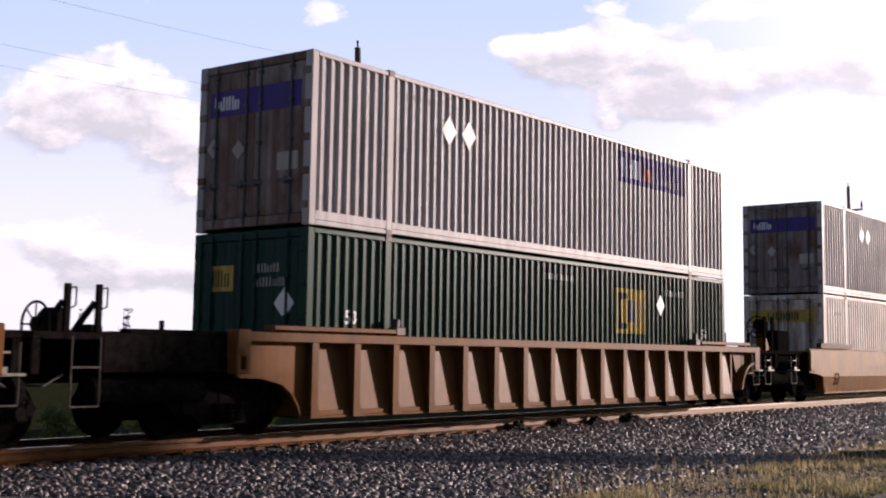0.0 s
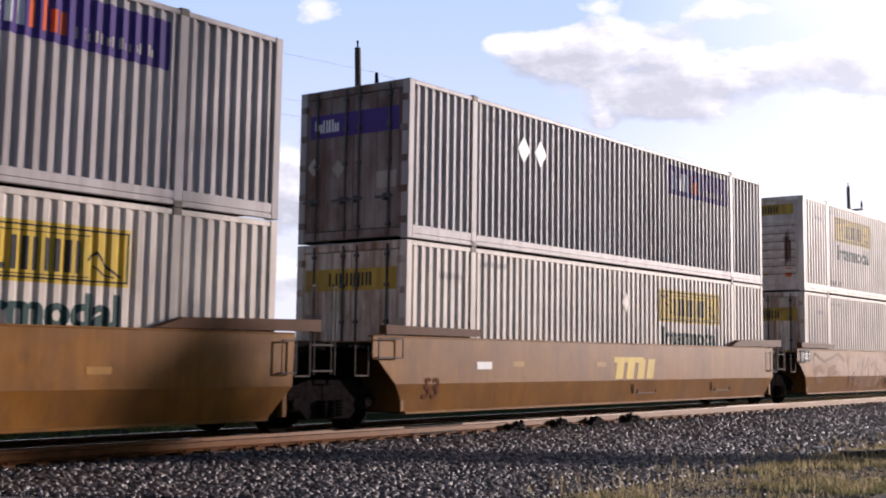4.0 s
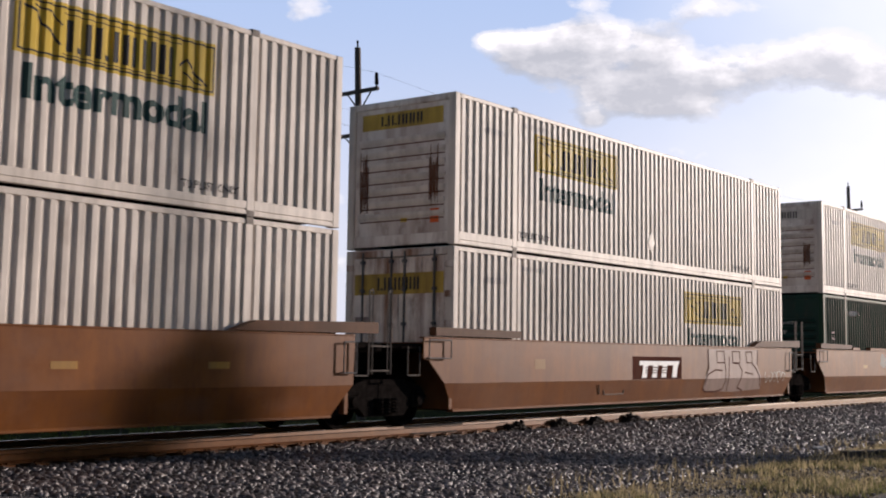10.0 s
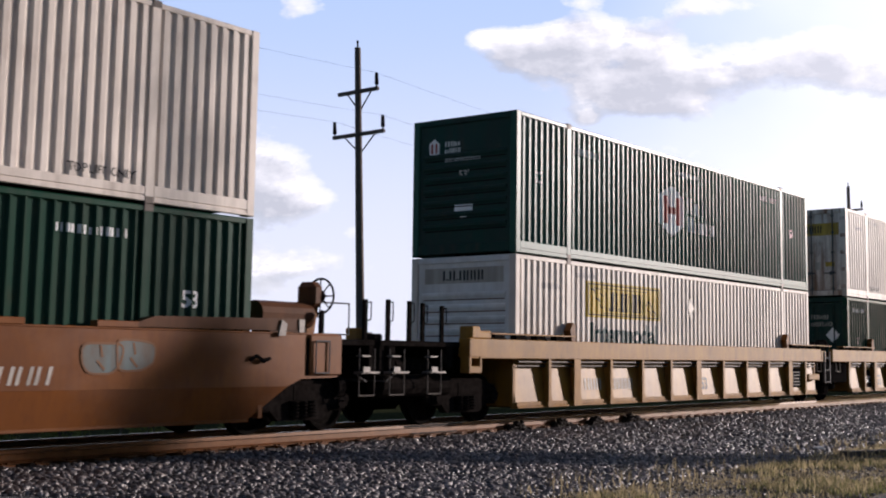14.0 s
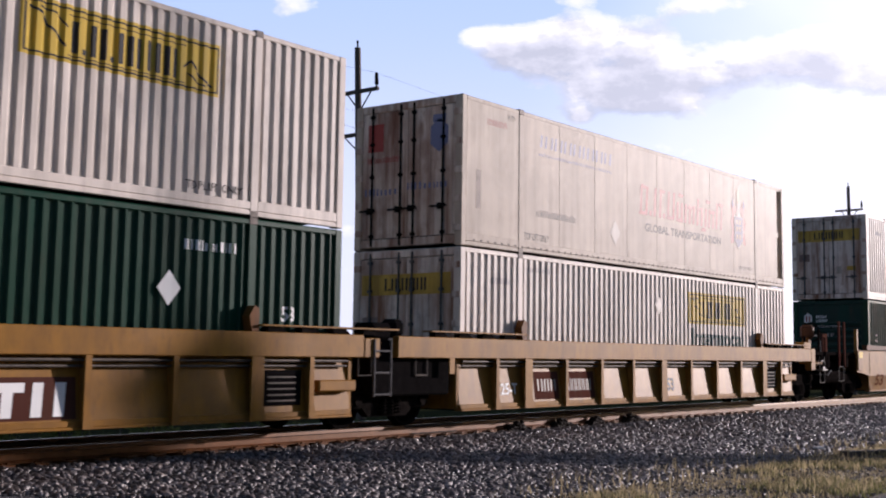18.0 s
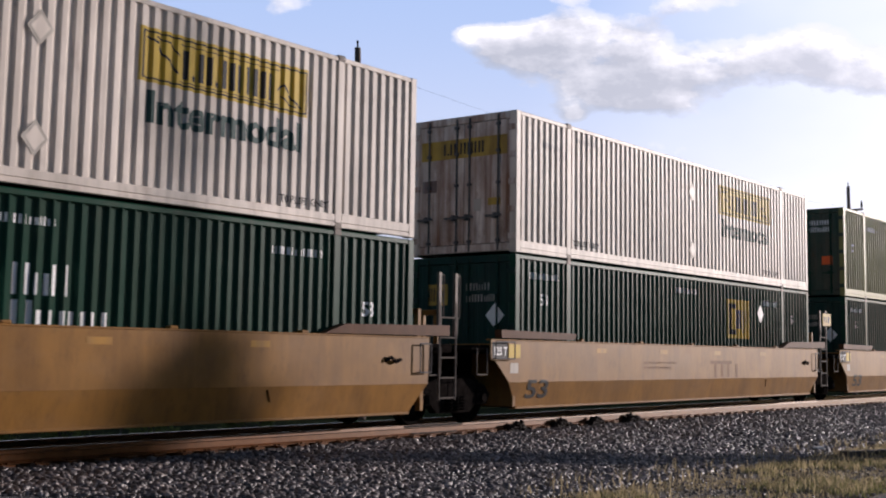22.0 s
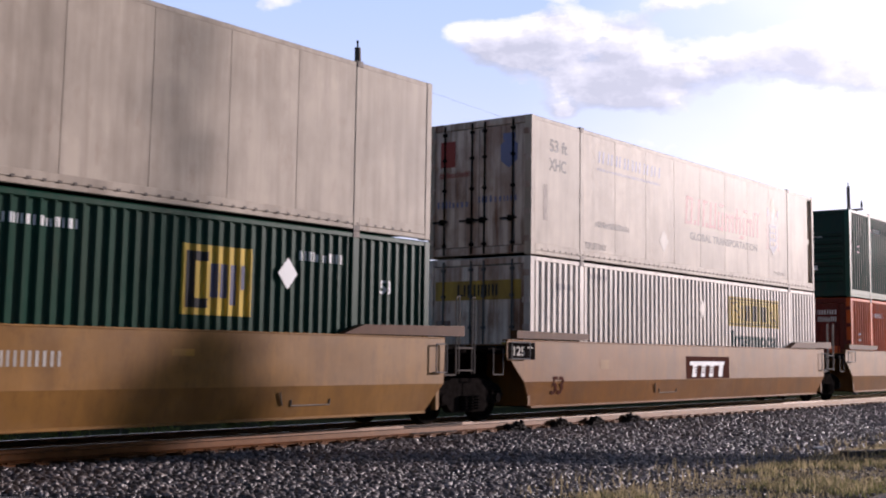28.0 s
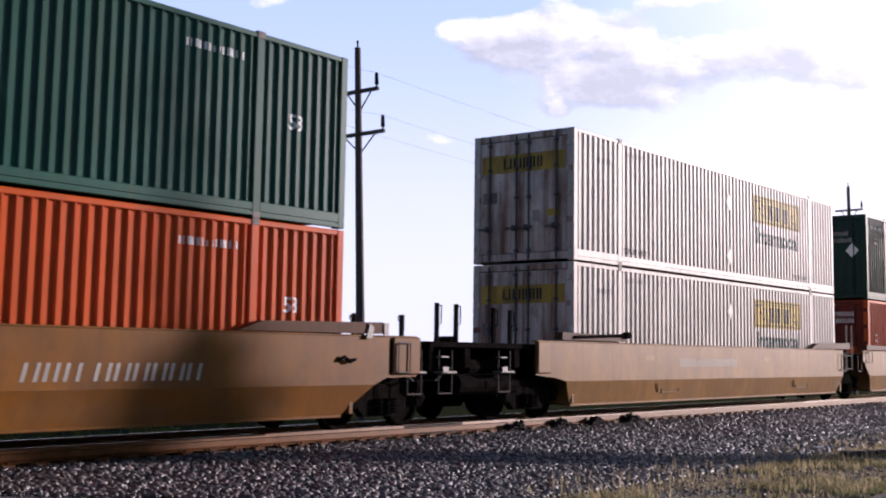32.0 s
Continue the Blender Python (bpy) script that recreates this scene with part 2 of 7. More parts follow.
def part(name, geo, mat, parent, label="", at=None, key=None):
    """One mesh object under parent. geo: a Geo, or a function that makes one; with a key the mesh is made once a material."""
    k = (key, mat.name)
    if key and k in KEPT:
        me = KEPT[k]
    else:
        base = KEPT.get((key, None)) if key else None
        me = base.copy() if base else (geo if isinstance(geo, Geo) else geo()).mesh(name)
        if key and not base:
            KEPT[key, None] = me
            me = me.copy()
        me.materials.append(mat)
        if key:
            KEPT[k] = me
    ob = new(name, me)
    ob.parent = parent
    if at is not None:
        ob.matrix_local = at if isinstance(at, Matrix) else Matrix.Translation(at)
    if label:
        tagged(ob, label)
    if name in ("number_marking", "small_marking", "sprayed_scrawl", "sprayed_fill"):
        tagged(ob, kind="stuff")
    return ob


def thing(name, label, category, group="", kind="", at=(0, 0, 0)):
    ob = new(name)
    ob.empty_display_size = 0.3
    ob.location = at
    return tagged(ob, label, category, group, kind)


# ---- containers ----
L, W, H = 16.154, 2.591, 2.896
POSTS = ((0.0, 0.16), (1.98, 2.15), (L - 2.15, L - 1.98), (L - 0.16, L))
BAYS = ((0.16, 1.98, 8), (2.15, L - 2.15, 53), (L - 1.98, L - 0.16, 8))
DEPTH = 0.045
# the folds within one rib: share of the pitch, depth inwards; narrow, middle and broad ridges
RIBS = {"narrow": ((0.0, 1.0), (0.30, 1.0), (0.44, 0.0), (0.56, 0.0), (0.70, 1.0)),
        "middle": ((0.0, 1.0), (0.24, 1.0), (0.40, 0.0), (0.60, 0.0), (0.76, 1.0)),
        "broad": ((0.0, 0.78), (0.15, 0.78), (0.30, 0.0), (0.70, 0.0), (0.85, 0.78))}


def rib_points(shape):
    pts = []
    for a, b, n in BAYS:
        w = (b - a) / n
        pts += [(a + (i + s) * w, d * DEPTH) for i in range(n) for s, d in RIBS[shape]] + [(b, DEPTH * RIBS[shape][0][1])]
    return pts


RIB_PTS = {k: rib_points(k) for k in RIBS}
RIB_X = {k: np.array([q[0] for q in v]) for k, v in RIB_PTS.items()}
RIB_D = {k: np.array([q[1] for q in v]) for k, v in RIB_PTS.items()}


def side_wall(bay, shape):
    g = Geo()
    y0, z0, z1 = -W / 2 + 0.012, 0.24, H - 0.09
    for a, b, n in BAYS[bay:bay + 1]:
        pts = [(x, y0 + d) for x, d in RIB_PTS[shape] if a - 1e-6 <= x <= b + 1e-6]
        pts += [(b, y0 + 0.075), (a, y0 + 0.075)]
        k = len(pts)
        vs = [(x, y, z) for z in (z0, z1) for x, y in pts]
        fs = [(i, i + 1, k + i + 1, k + i) for i in range(k - 1)] + [(k - 1, 0, k, 2 * k - 1)]
        g.add(vs, fs)
    return g


def conform(polys, ribbed=True, lift=0.004):
    """Flat shapes (x, z) laid on the ribbed wall, following its folds."""
    bm = bmesh.new()
    for poly in polys:
        bm.faces.new([bm.verts.new((x, 0, z)) for x, z in poly])
    return fold(bm, ribbed, lift)


def fold(bm, ribbed, lift):
    if ribbed:
        xs = [v.co.x for v in bm.verts]
        for x in [q for q in RIB_X[ribbed] if min(xs) < q < max(xs)]:
            bmesh.ops.bisect_plane(bm, geom=bm.verts[:] + bm.edges[:] + bm.faces[:], dist=1e-5, plane_co=(x, 0, 0), plane_no=(1, 0, 0))
    for v in bm.verts:
        d = float(np.interp(v.co.x, RIB_X[ribbed], RIB_D[ribbed])) if ribbed else 0.0
        v.co.y = -W / 2 + 0.012 + d - lift
    g = Geo()
    bm.verts.index_update()
    g.add([v.co for v in bm.verts], [[v.index for v in f.verts] for f in bm.faces])
    bm.free()
    return g


def letters(text, size, x, z, width=None, bold=0.022):
    """Readable lettering as a flat bmesh in the xz plane, its lower left corner at (x, z)."""
    cu = bpy.data.curves.new("lettering", "FONT")
    cu.body, cu.size, cu.resolution_u, cu.offset = text, size, 3, size * bold
    ob = bpy.data.objects.new("lettering", cu)
    me = bpy.data.meshes.new_from_object(ob)
    bm = bmesh.new()
    bm.from_mesh(me)
    bpy.data.objects.remove(ob)
    bpy.data.meshes.remove(me)
    bpy.data.curves.remove(cu)
    w = max(v.co.x for v in bm.verts)
    k = width / w if width else 1.0
    for v in bm.verts:
        v.co = (x + v.co.x * k, 0, z + v.co.y)
    return bm


def rect(x0, x1, z0, z1):
    return [(x0, z0), (x1, z0), (x1, z1), (x0, z1)]


def bars(x0, x1, z0, z1, n, seed=1, gap=0.42):
    """A row of n plain upright bars, as wide and high as a word."""
    rnd = random.Random(seed)
    ws = [rnd.uniform(0.75, 1.2) for _ in range(n)]
    k, x, out = (x1 - x0) / sum(ws), x0, []
    for w in ws:
        top = z0 + (z1 - z0) * rnd.choice((1, 1, 1, 0.78))
        out += [rect(a, a + w * k * 0.22, z0, top) for a in (x, x + w * k * (0.92 - gap))]
        x += w * k
    return out


def stems(x0, x1, z0, z1, pattern, lean=0.0, thick=0.26):
    """Plain upright bars with the rhythm of a word: P a tall pair, p a low pair, I and i single bars, a dot, a blank."""
    wide = {"P": 1.0, "p": 0.9, "I": 0.5, "i": 0.45, ".": 0.4, " ": 0.5}
    k, x, out = (x1 - x0) / sum(wide[c] for c in pattern), x0, []
    for c in pattern:
        w = wide[c] * k
        top = z1 if c in "PI" else z0 + (z1 - z0) * (0.18 if c == "." else 0.70)
        t = thick * k
        for a in ((x + 0.06 * w, x + 0.86 * w - t) if c in "Pp" else (x + 0.3 * (w - t),) if c != " " else ()):
            out.append([(q + lean * (z - z0), z) for q, z in rect(a, a + t, z0, top)])
        x += w
    return out


def stroke(pts, w):
    """A painted line of width w through pts."""
    out = []
    for (x0, z0), (x1, z1) in zip(pts, pts[1:]):
        d = math.hypot(x1 - x0, z1 - z0)
        ex, ez = (x1 - x0) / d * w * 0.4, (z1 - z0) / d * w * 0.4
        nx, nz = -(z1 - z0) / d * w / 2, (x1 - x0) / d * w / 2
        out.append([(x0 - ex + nx, z0 - ez + nz), (x0 - ex - nx, z0 - ez - nz), (x1 + ex - nx, z1 + ez - nz), (x1 + ex + nx, z1 + ez + nz)])
    return out


def diamond(x, z, r):
    return [(x - r, z), (x, z - r * 1.15), (x + r, z), (x, z + r * 1.15)]


def hexagon(x, z, r):
    return [(x + r * 0.8 * math.sin(a), z + r * 1.1 * math.cos(a)) for a in (math.pi / 3 * i for i in range(6))]


SINGLE = ("shield_charge", "logo_bar", "word_bar", "border_line", "scroll", "placard", "notice", "serif")


def decal(box, name, polys, mat, ribbed=True, label="", lift=0.004, key=None):
    ribbed = ribbed and not name.startswith("placard") and box["ribs"]
    if name in SINGLE:
        for poly in polys:
            part(name, lambda: conform([poly], ribbed, lift), M[mat], box, label, key=("decal", *poly[0], *poly[2], ribbed, lift))
        return
    part(name, lambda: conform(polys, ribbed, lift), M[mat], box, label, key=("decal", *polys[0][0], *polys[-1][2], ribbed, lift))


def lettering(box, text, size, x, z, mat, ribbed=True, width=None):
    ribbed = ribbed and box["ribs"]
    if size > 0.5:
        word = letters(text, size, x, z, width, 0.036)
        for i, glyph in enumerate(glyphs(word)):
            part("letter", lambda: fold(glyph, ribbed, 0.005), M[mat], box, key=("glyph", text, i, x, z, ribbed))
        word.free()
        return
    tagged(part("lettering", lambda: fold(letters(text, size, x, z, width, 0.022 if size > 0.25 else 0.006), ribbed, 0.005), M[mat], box, key=("letters", text, size, x, z, ribbed)), kind="stuff")


def glyphs(word):
    """The letters of a word one by one; a dot goes with the stem below it."""
    left, sets = set(word.verts), []
    while left:
        grow, seen = [left.pop()], []
        while grow:
            v = grow.pop()
            seen.append(v)
            for e in v.link_edges:
                w = e.other_vert(v)
                if w in left:
                    left.remove(w)
                    grow.append(w)
        lo, hi = min(v.co.x for v in seen), max(v.co.x for v in seen)
        same = [q for q in sets if min(hi, q[1]) - max(lo, q[0]) > 0.5 * min(hi - lo, q[1] - q[0])]
        for q in same:
            sets.remove(q)
            lo, hi, seen = min(lo, q[0]), max(hi, q[1]), seen + q[2]
        sets.append([lo, hi, seen])
    for lo, hi, seen in sorted(sets, key=lambda q: q[0]):
        one, at = bmesh.new(), {}
        for v in seen:
            at[v] = one.verts.new(v.co)
        for f in {f for v in seen for f in v.link_faces}:
            one.faces.new([at[v] for v in f.verts])
        yield one


def end_decal(box, name, polys, mat, x=0.012, label=""):
    """Flat shapes (across, z) on the end that faces -x; across runs from the far side to the near side."""
    for group in [[p] for p in polys] if name in SINGLE else [polys]:
        g = Geo()
        for poly in group:
            g.prism([(W / 2 - a, z) for a, z in poly], 0, x, x + 0.004)
        last = part(name, g, M[mat], box, label)
    return last


def end_letters(box, text, size, a, z, mat, x=0.010):
    bm = letters(text, size, a, z)
    g = Geo()
    bm.verts.index_update()
    g.add([(x, W / 2 - v.co.x, v.co.z) for v in bm.verts], [[v.index for v in f.verts] for f in bm.faces])
    bm.free()
    tagged(part("lettering", g, M[mat], box), kind="stuff")


def frame_parts(box, mat, lead=0.02, tail=L - 0.02):
    """Posts, rails, castings, roof, floor: common to all containers."""
    for i, (a, b) in enumerate(POSTS):
        for side in (-1, 1):
            outer = i in (0, 3)
            g = lambda a=a, b=b, outer=outer: Geo().box(a, b, -W / 2, -W / 2 + (0.16 if outer else 0.10), 0.02 if outer else 0.0, H - 0.012, 0.012)
            m = pose(0, 0, 0) if side < 0 else pose(L, 0, 0, 0, 0, 180)
            part("corner_post" if outer else "lift_post", g, mat, box, at=m, key=("post", i))
    for side in (-1, 1):
        m = pose(0, 0, 0) if side < 0 else pose(L, 0, 0, 0, 0, 180)
        part("top_rail", lambda: Geo().box(0.16, L - 0.16, -W / 2 + 0.006, -W / 2 + 0.10, H - 0.10, H - 0.02, 0.01), mat, box, at=m, key="top_rail")

        for a, b, z0, z1 in ((0.16, 1.98, 0.03, 0.27), (2.15, L - 2.15, 0.045, 0.25), (L - 1.98, L - 0.16, 0.03, 0.27)):
            part("bottom_rail", lambda: Geo().prism([(-W / 2 + p, q) for p, q in ((0.09, z0), (0.006, z0), (0.0, z0 + 0.006), (0.0, z0 + 0.064), (0.02, z0 + 0.066), (0.02, z0 + 0.084), (0.004, z0 + 0.088), (0.004, z1 - 0.014), (0.018, z1), (0.09, z1))], 0, a, b), mat, box, at=m, key=("bottom_rail", a))
        for i, x in enumerate((1.975, L - 2.155)):
            for z in (0.0, H - 0.118):
                def cast():
                    g = Geo().box(0, 0.18, -W / 2 - 0.006, -W / 2 + 0.15, 0, 0.118, 0.014)
                    return g.prism([(0.09 + 0.045 * math.cos(q), 0.06 + 0.03 * math.sin(q)) for q in (math.pi / 5 * j for j in range(10))], 1, -W / 2 - 0.009, -W / 2 - 0.004)
                part("corner_casting", cast, M["worn"], box, at=m @ pose(x, 0, z + (0.012 if z else 0)), key="casting")
    part("roof", lambda: Geo().box(lead, tail, -W / 2 + 0.03, W / 2 - 0.03, H - 0.06, H - 0.008, 0.01), mat, box, key=("roof", lead, tail))
    part("floor", lambda: Geo().box(0.05, L - 0.05, -W / 2 + 0.09, W / 2 - 0.09, 0.12, 0.24, 0.01), M["steel"], box, key="floor")
    part("rear_wall", lambda: Geo().box(tail - 0.05, tail - 0.01, -W / 2 + (0.16 if tail > L - 0.1 else 0.07), W / 2 - (0.16 if tail > L - 0.1 else 0.07), 0.2, H - 0.06, 0.005), mat, box, key=("rear_wall", tail))


def door_end(box, mat, rods="rod"):
    """Two doors with locking rods, handles and hinges, on the end that faces -x."""
    part("door_header", lambda: Geo().box(0.01, 0.10, -W / 2 + 0.16, W / 2 - 0.16, H - 0.16, H - 0.02, 0.01), mat, box, key="header")
    part("door_sill", lambda: Geo().box(0.0, 0.14, -W / 2 + 0.16, W / 2 - 0.16, 0.06, 0.22, 0.012), mat, box, key="sill")
    for s in (-1, 1):
        def leaf():
            pts = [(0.075, -1.13), (0.03, -1.13)]
            for y in (-1.08, -0.82, -0.56, -0.30):
                pts += [(0.03, y), (0.016, y + 0.02), (0.016, y + 0.17), (0.03, y + 0.19)]
            return Geo().prism(pts + [(0.03, -0.008), (0.075, -0.008)], 2, 0.235, H - 0.175)
        door = part("door", leaf, mat, box, at=pose(0, 0, 0) if s < 0 else pose(0.105, 0, 0, 0, 0, 180) @ pose(0, 0, 0), key="door_leaf")
        if s > 0:
            door.matrix_local = Matrix.Translation((0, 1.138, 0))
        for y in (-0.86, -0.16) if s < 0 else (-0.98, -0.28):
            def rod():
                g = Geo().tube((0, 0, 0.08), (0, 0, H - 0.06), 0.021, 8)
                for z in (0.28, 0.8, 1.45, 2.1, H - 0.25):
                    g.box(-0.035, 0.03, -0.045, 0.045, z - 0.03, z + 0.03, 0.008)
                return g
            part("locking_rod", rod, M[rods], door, at=(-0.012, y, 0), key="lockrod")
            part("handle", lambda: Geo().box(-0.05, -0.025, -0.02, 0.38, -0.02, 0.02, 0.006).box(-0.06, 0.02, 0.13, 0.20, -0.06, 0.06, 0.01), M[rods], door, at=(-0.01, y - 0.1, 0.78), key="lockhandle")
        for z in (0.35, 0.9, 1.45, 2.0, 2.55):
            part("hinge", lambda: Geo().box(-0.022, 0.03, -0.06, 0.11, -0.06, 0.06, 0.01), mat, box, at=(0.0, s * (W / 2 - 0.10) - (0.03 if s > 0 else 0.02), z), key="hinge")


def nose_end(box, mat):
    """A closed front wall with flat horizontal ribs."""
    part("front_wall", lambda: Geo().box(0.045, 0.09, -W / 2 + 0.16, W / 2 - 0.16, 0.2, H - 0.06, 0.008), mat, box, key="nose")
    part("front_header", lambda: Geo().box(0.01, 0.10, -W / 2 + 0.16, W / 2 - 0.16, H - 0.14, H - 0.02, 0.012), mat, box, key="nose_head")
    part("front_sill", lambda: Geo().box(0.01, 0.10, -W / 2 + 0.16, W / 2 - 0.16, 0.05, 0.26, 0.012), mat, box, key="nose_sill")
    for i in range(7):
        part("rib", lambda: Geo().prism([(0.018, 0.0), (0.05, -0.07), (0.05, 0.07), (0.018, 0.05)], 1, -W / 2 + 0.26, W / 2 - 0.26), M["white"] if mat == M["grimenose"] else mat, box, at=(0, 0, 0.62 + i * 0.245), key="nose_rib")
        # dark strip under each rib: the rib's shade, put in as a strip
        part("rib_seam", lambda: Geo().box(0.038, 0.05, -W / 2 + 0.28, W / 2 - 0.30, -0.095, -0.072, 0.002), M["stain"] if "white" in mat.name else M["steel"], box, at=(0, 0, 0.62 + i * 0.245), key="nose_rib_shade")


def reefer_unit_end(box, mat):
    """The open frame with diagonal stays and the cooling unit, on the end that faces -x."""
    part("bulkhead", lambda: Geo().box(0.55, 0.60, -W / 2 + 0.08, W / 2 - 0.08, 0.2, H - 0.06, 0.008), mat, box, key="bulkhead")
    part("cooling_unit", lambda: Geo().box(0.14, 0.56, -1.02, 1.02, 0.74, H - 0.16, 0.06).box(0.128, 0.15, -0.80, 0.80, 1.62, 1.64, 0.004).box(0.128, 0.15, 0.30, 0.55, 1.95, 2.06, 0.01), M["cream"], box, "cream cooling unit with rounded edges", key="cooler")
    part("grille", lambda: Geo().prism([(-0.78 + 0.27 * math.copysign(abs(math.cos(a)) ** 0.5, math.cos(a)), 2.06 + 0.56 * math.copysign(abs(math.sin(a)) ** 0.5, math.sin(a))) for a in (math.pi / 12 * i for i in range(24))], 0, 0.105, 0.16), M["black"], box, "black oval intake grille", key="grille")
    part("vent_plug", lambda: Geo().prism([(0.08 * math.cos(a), 1.0 + 0.07 * math.sin(a)) for a in (math.pi / 6 * i for i in range(12))], 0, 0.12, 0.16), M["black"], box, key="plug")
    part("fuel_tank", lambda: Geo().box(0.08, 0.5, -1.1, 1.1, 0.16, 0.62, 0.09), M["worn"], box, key="reefer_tank")
    for s in (-1, 1):
        part("frame_stay", lambda s=s: Geo().tube((0.1, s * 1.24, H - 0.15), (0.5, s * 1.24, 1.5), 0.028).tube((0.5, s * 1.24, 1.5), (0.1, s * 1.24, 0.2), 0.028).box(0.10, 0.55, s * 1.24 - 0.03, s * 1.24 + 0.03, H - 0.13, H - 0.03).box(0.10, 0.55, s * 1.24 - 0.03, s * 1.24 + 0.03, 0.08, 0.20).box(0.44, 0.56, s * 1.24 - 0.04, s * 1.24 + 0.04, 1.42, 1.58), M["worn"], box, "dark diagonal frame stay", key=("stay", s))
    part("frame_head", lambda: Geo().box(0.02, 0.12, -W / 2 + 0.16, W / 2 - 0.16, H - 0.10, H - 0.02).tube((0.1, -1.1, H - 0.07), (0.52, 0.2, H - 0.07), 0.025), M["worn"], box, key="framehead")


def container(color, end, at, label, clean=False):
    box = thing("intermodal_container", label, "shipping container", "stacked containers of the train", at=at)
    mat = M[color]
    shape = {"white": "broad", "silver": "middle"}.get(color, "narrow")
    box["ribs"] = shape
    frame_parts(box, mat)
    for s in (-1, 1):
        m = pose(0, 0, 0) if s < 0 else pose(L, 0, 0, 0, 0, 180)
        for bay in range(3):
            part("side_wall", lambda: side_wall(bay, shape), mat, box, at=m, key=("side_wall", bay, shape))
    # these darker end paints stand in for the shade on the ends
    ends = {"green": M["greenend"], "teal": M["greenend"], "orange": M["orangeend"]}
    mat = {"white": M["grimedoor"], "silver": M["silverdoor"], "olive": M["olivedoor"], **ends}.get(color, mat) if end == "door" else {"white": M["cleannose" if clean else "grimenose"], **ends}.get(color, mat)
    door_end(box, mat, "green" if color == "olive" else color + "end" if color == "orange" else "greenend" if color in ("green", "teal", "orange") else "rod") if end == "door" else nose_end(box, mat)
    return box


def word_panel(box, x0, word=True):
    """The yellow panel with its row of dark bars, and the word under it."""
    decal(box, "logo_panel", [rect(x0, x0 + 3.5, 1.72, 2.50)], "yellow", label="yellow logo panel with dark bars")
    e = 0.05
    decal(box, "border_line", [rect(x0 + e, x0 + 3.5 - e, 2.43, 2.455), rect(x0 + e, x0 + 3.5 - e, 1.765, 1.79), rect(x0 + e, x0 + e + 0.03, 1.79, 2.43), rect(x0 + 3.47 - e, x0 + 3.5 - e, 1.79, 2.43)], "ink", lift=0.007)
    decal(box, "logo_bar", stems(x0 + 0.80, x0 + 2.72, 1.87, 2.30, "I.P.PPPI"), "ink", lift=0.007)
    decal(box, "scroll", stroke([(x0 + 0.16, 2.36), (x0 + 0.34, 2.30), (x0 + 0.42, 2.16), (x0 + 0.60, 2.06), (x0 + 0.70, 1.94)], 0.035) + stroke([(x0 + 0.30, 2.38), (x0 + 0.58, 2.34), (x0 + 0.72, 2.20)], 0.025)
          + stroke([(x0 + 2.78, 2.06), (x0 + 2.92, 2.16), (x0 + 3.05, 2.02), (x0 + 3.18, 1.92), (x0 + 3.34, 1.86)], 0.035) + stroke([(x0 + 2.88, 1.98), (x0 + 3.02, 1.88), (x0 + 3.20, 1.84)], 0.025), "ink", lift=0.007)
    decal(box, "border_line", [rect(x0 + 0.75, x0 + 2.8, 2.36, 2.375), rect(x0 + 0.75, x0 + 2.8, 1.815, 1.83)], "ink", lift=0.007)
    if word:
        lettering(box, "Intermodal", 0.62, x0 + 0.15, 1.17, "inkgreen", True, 3.2)


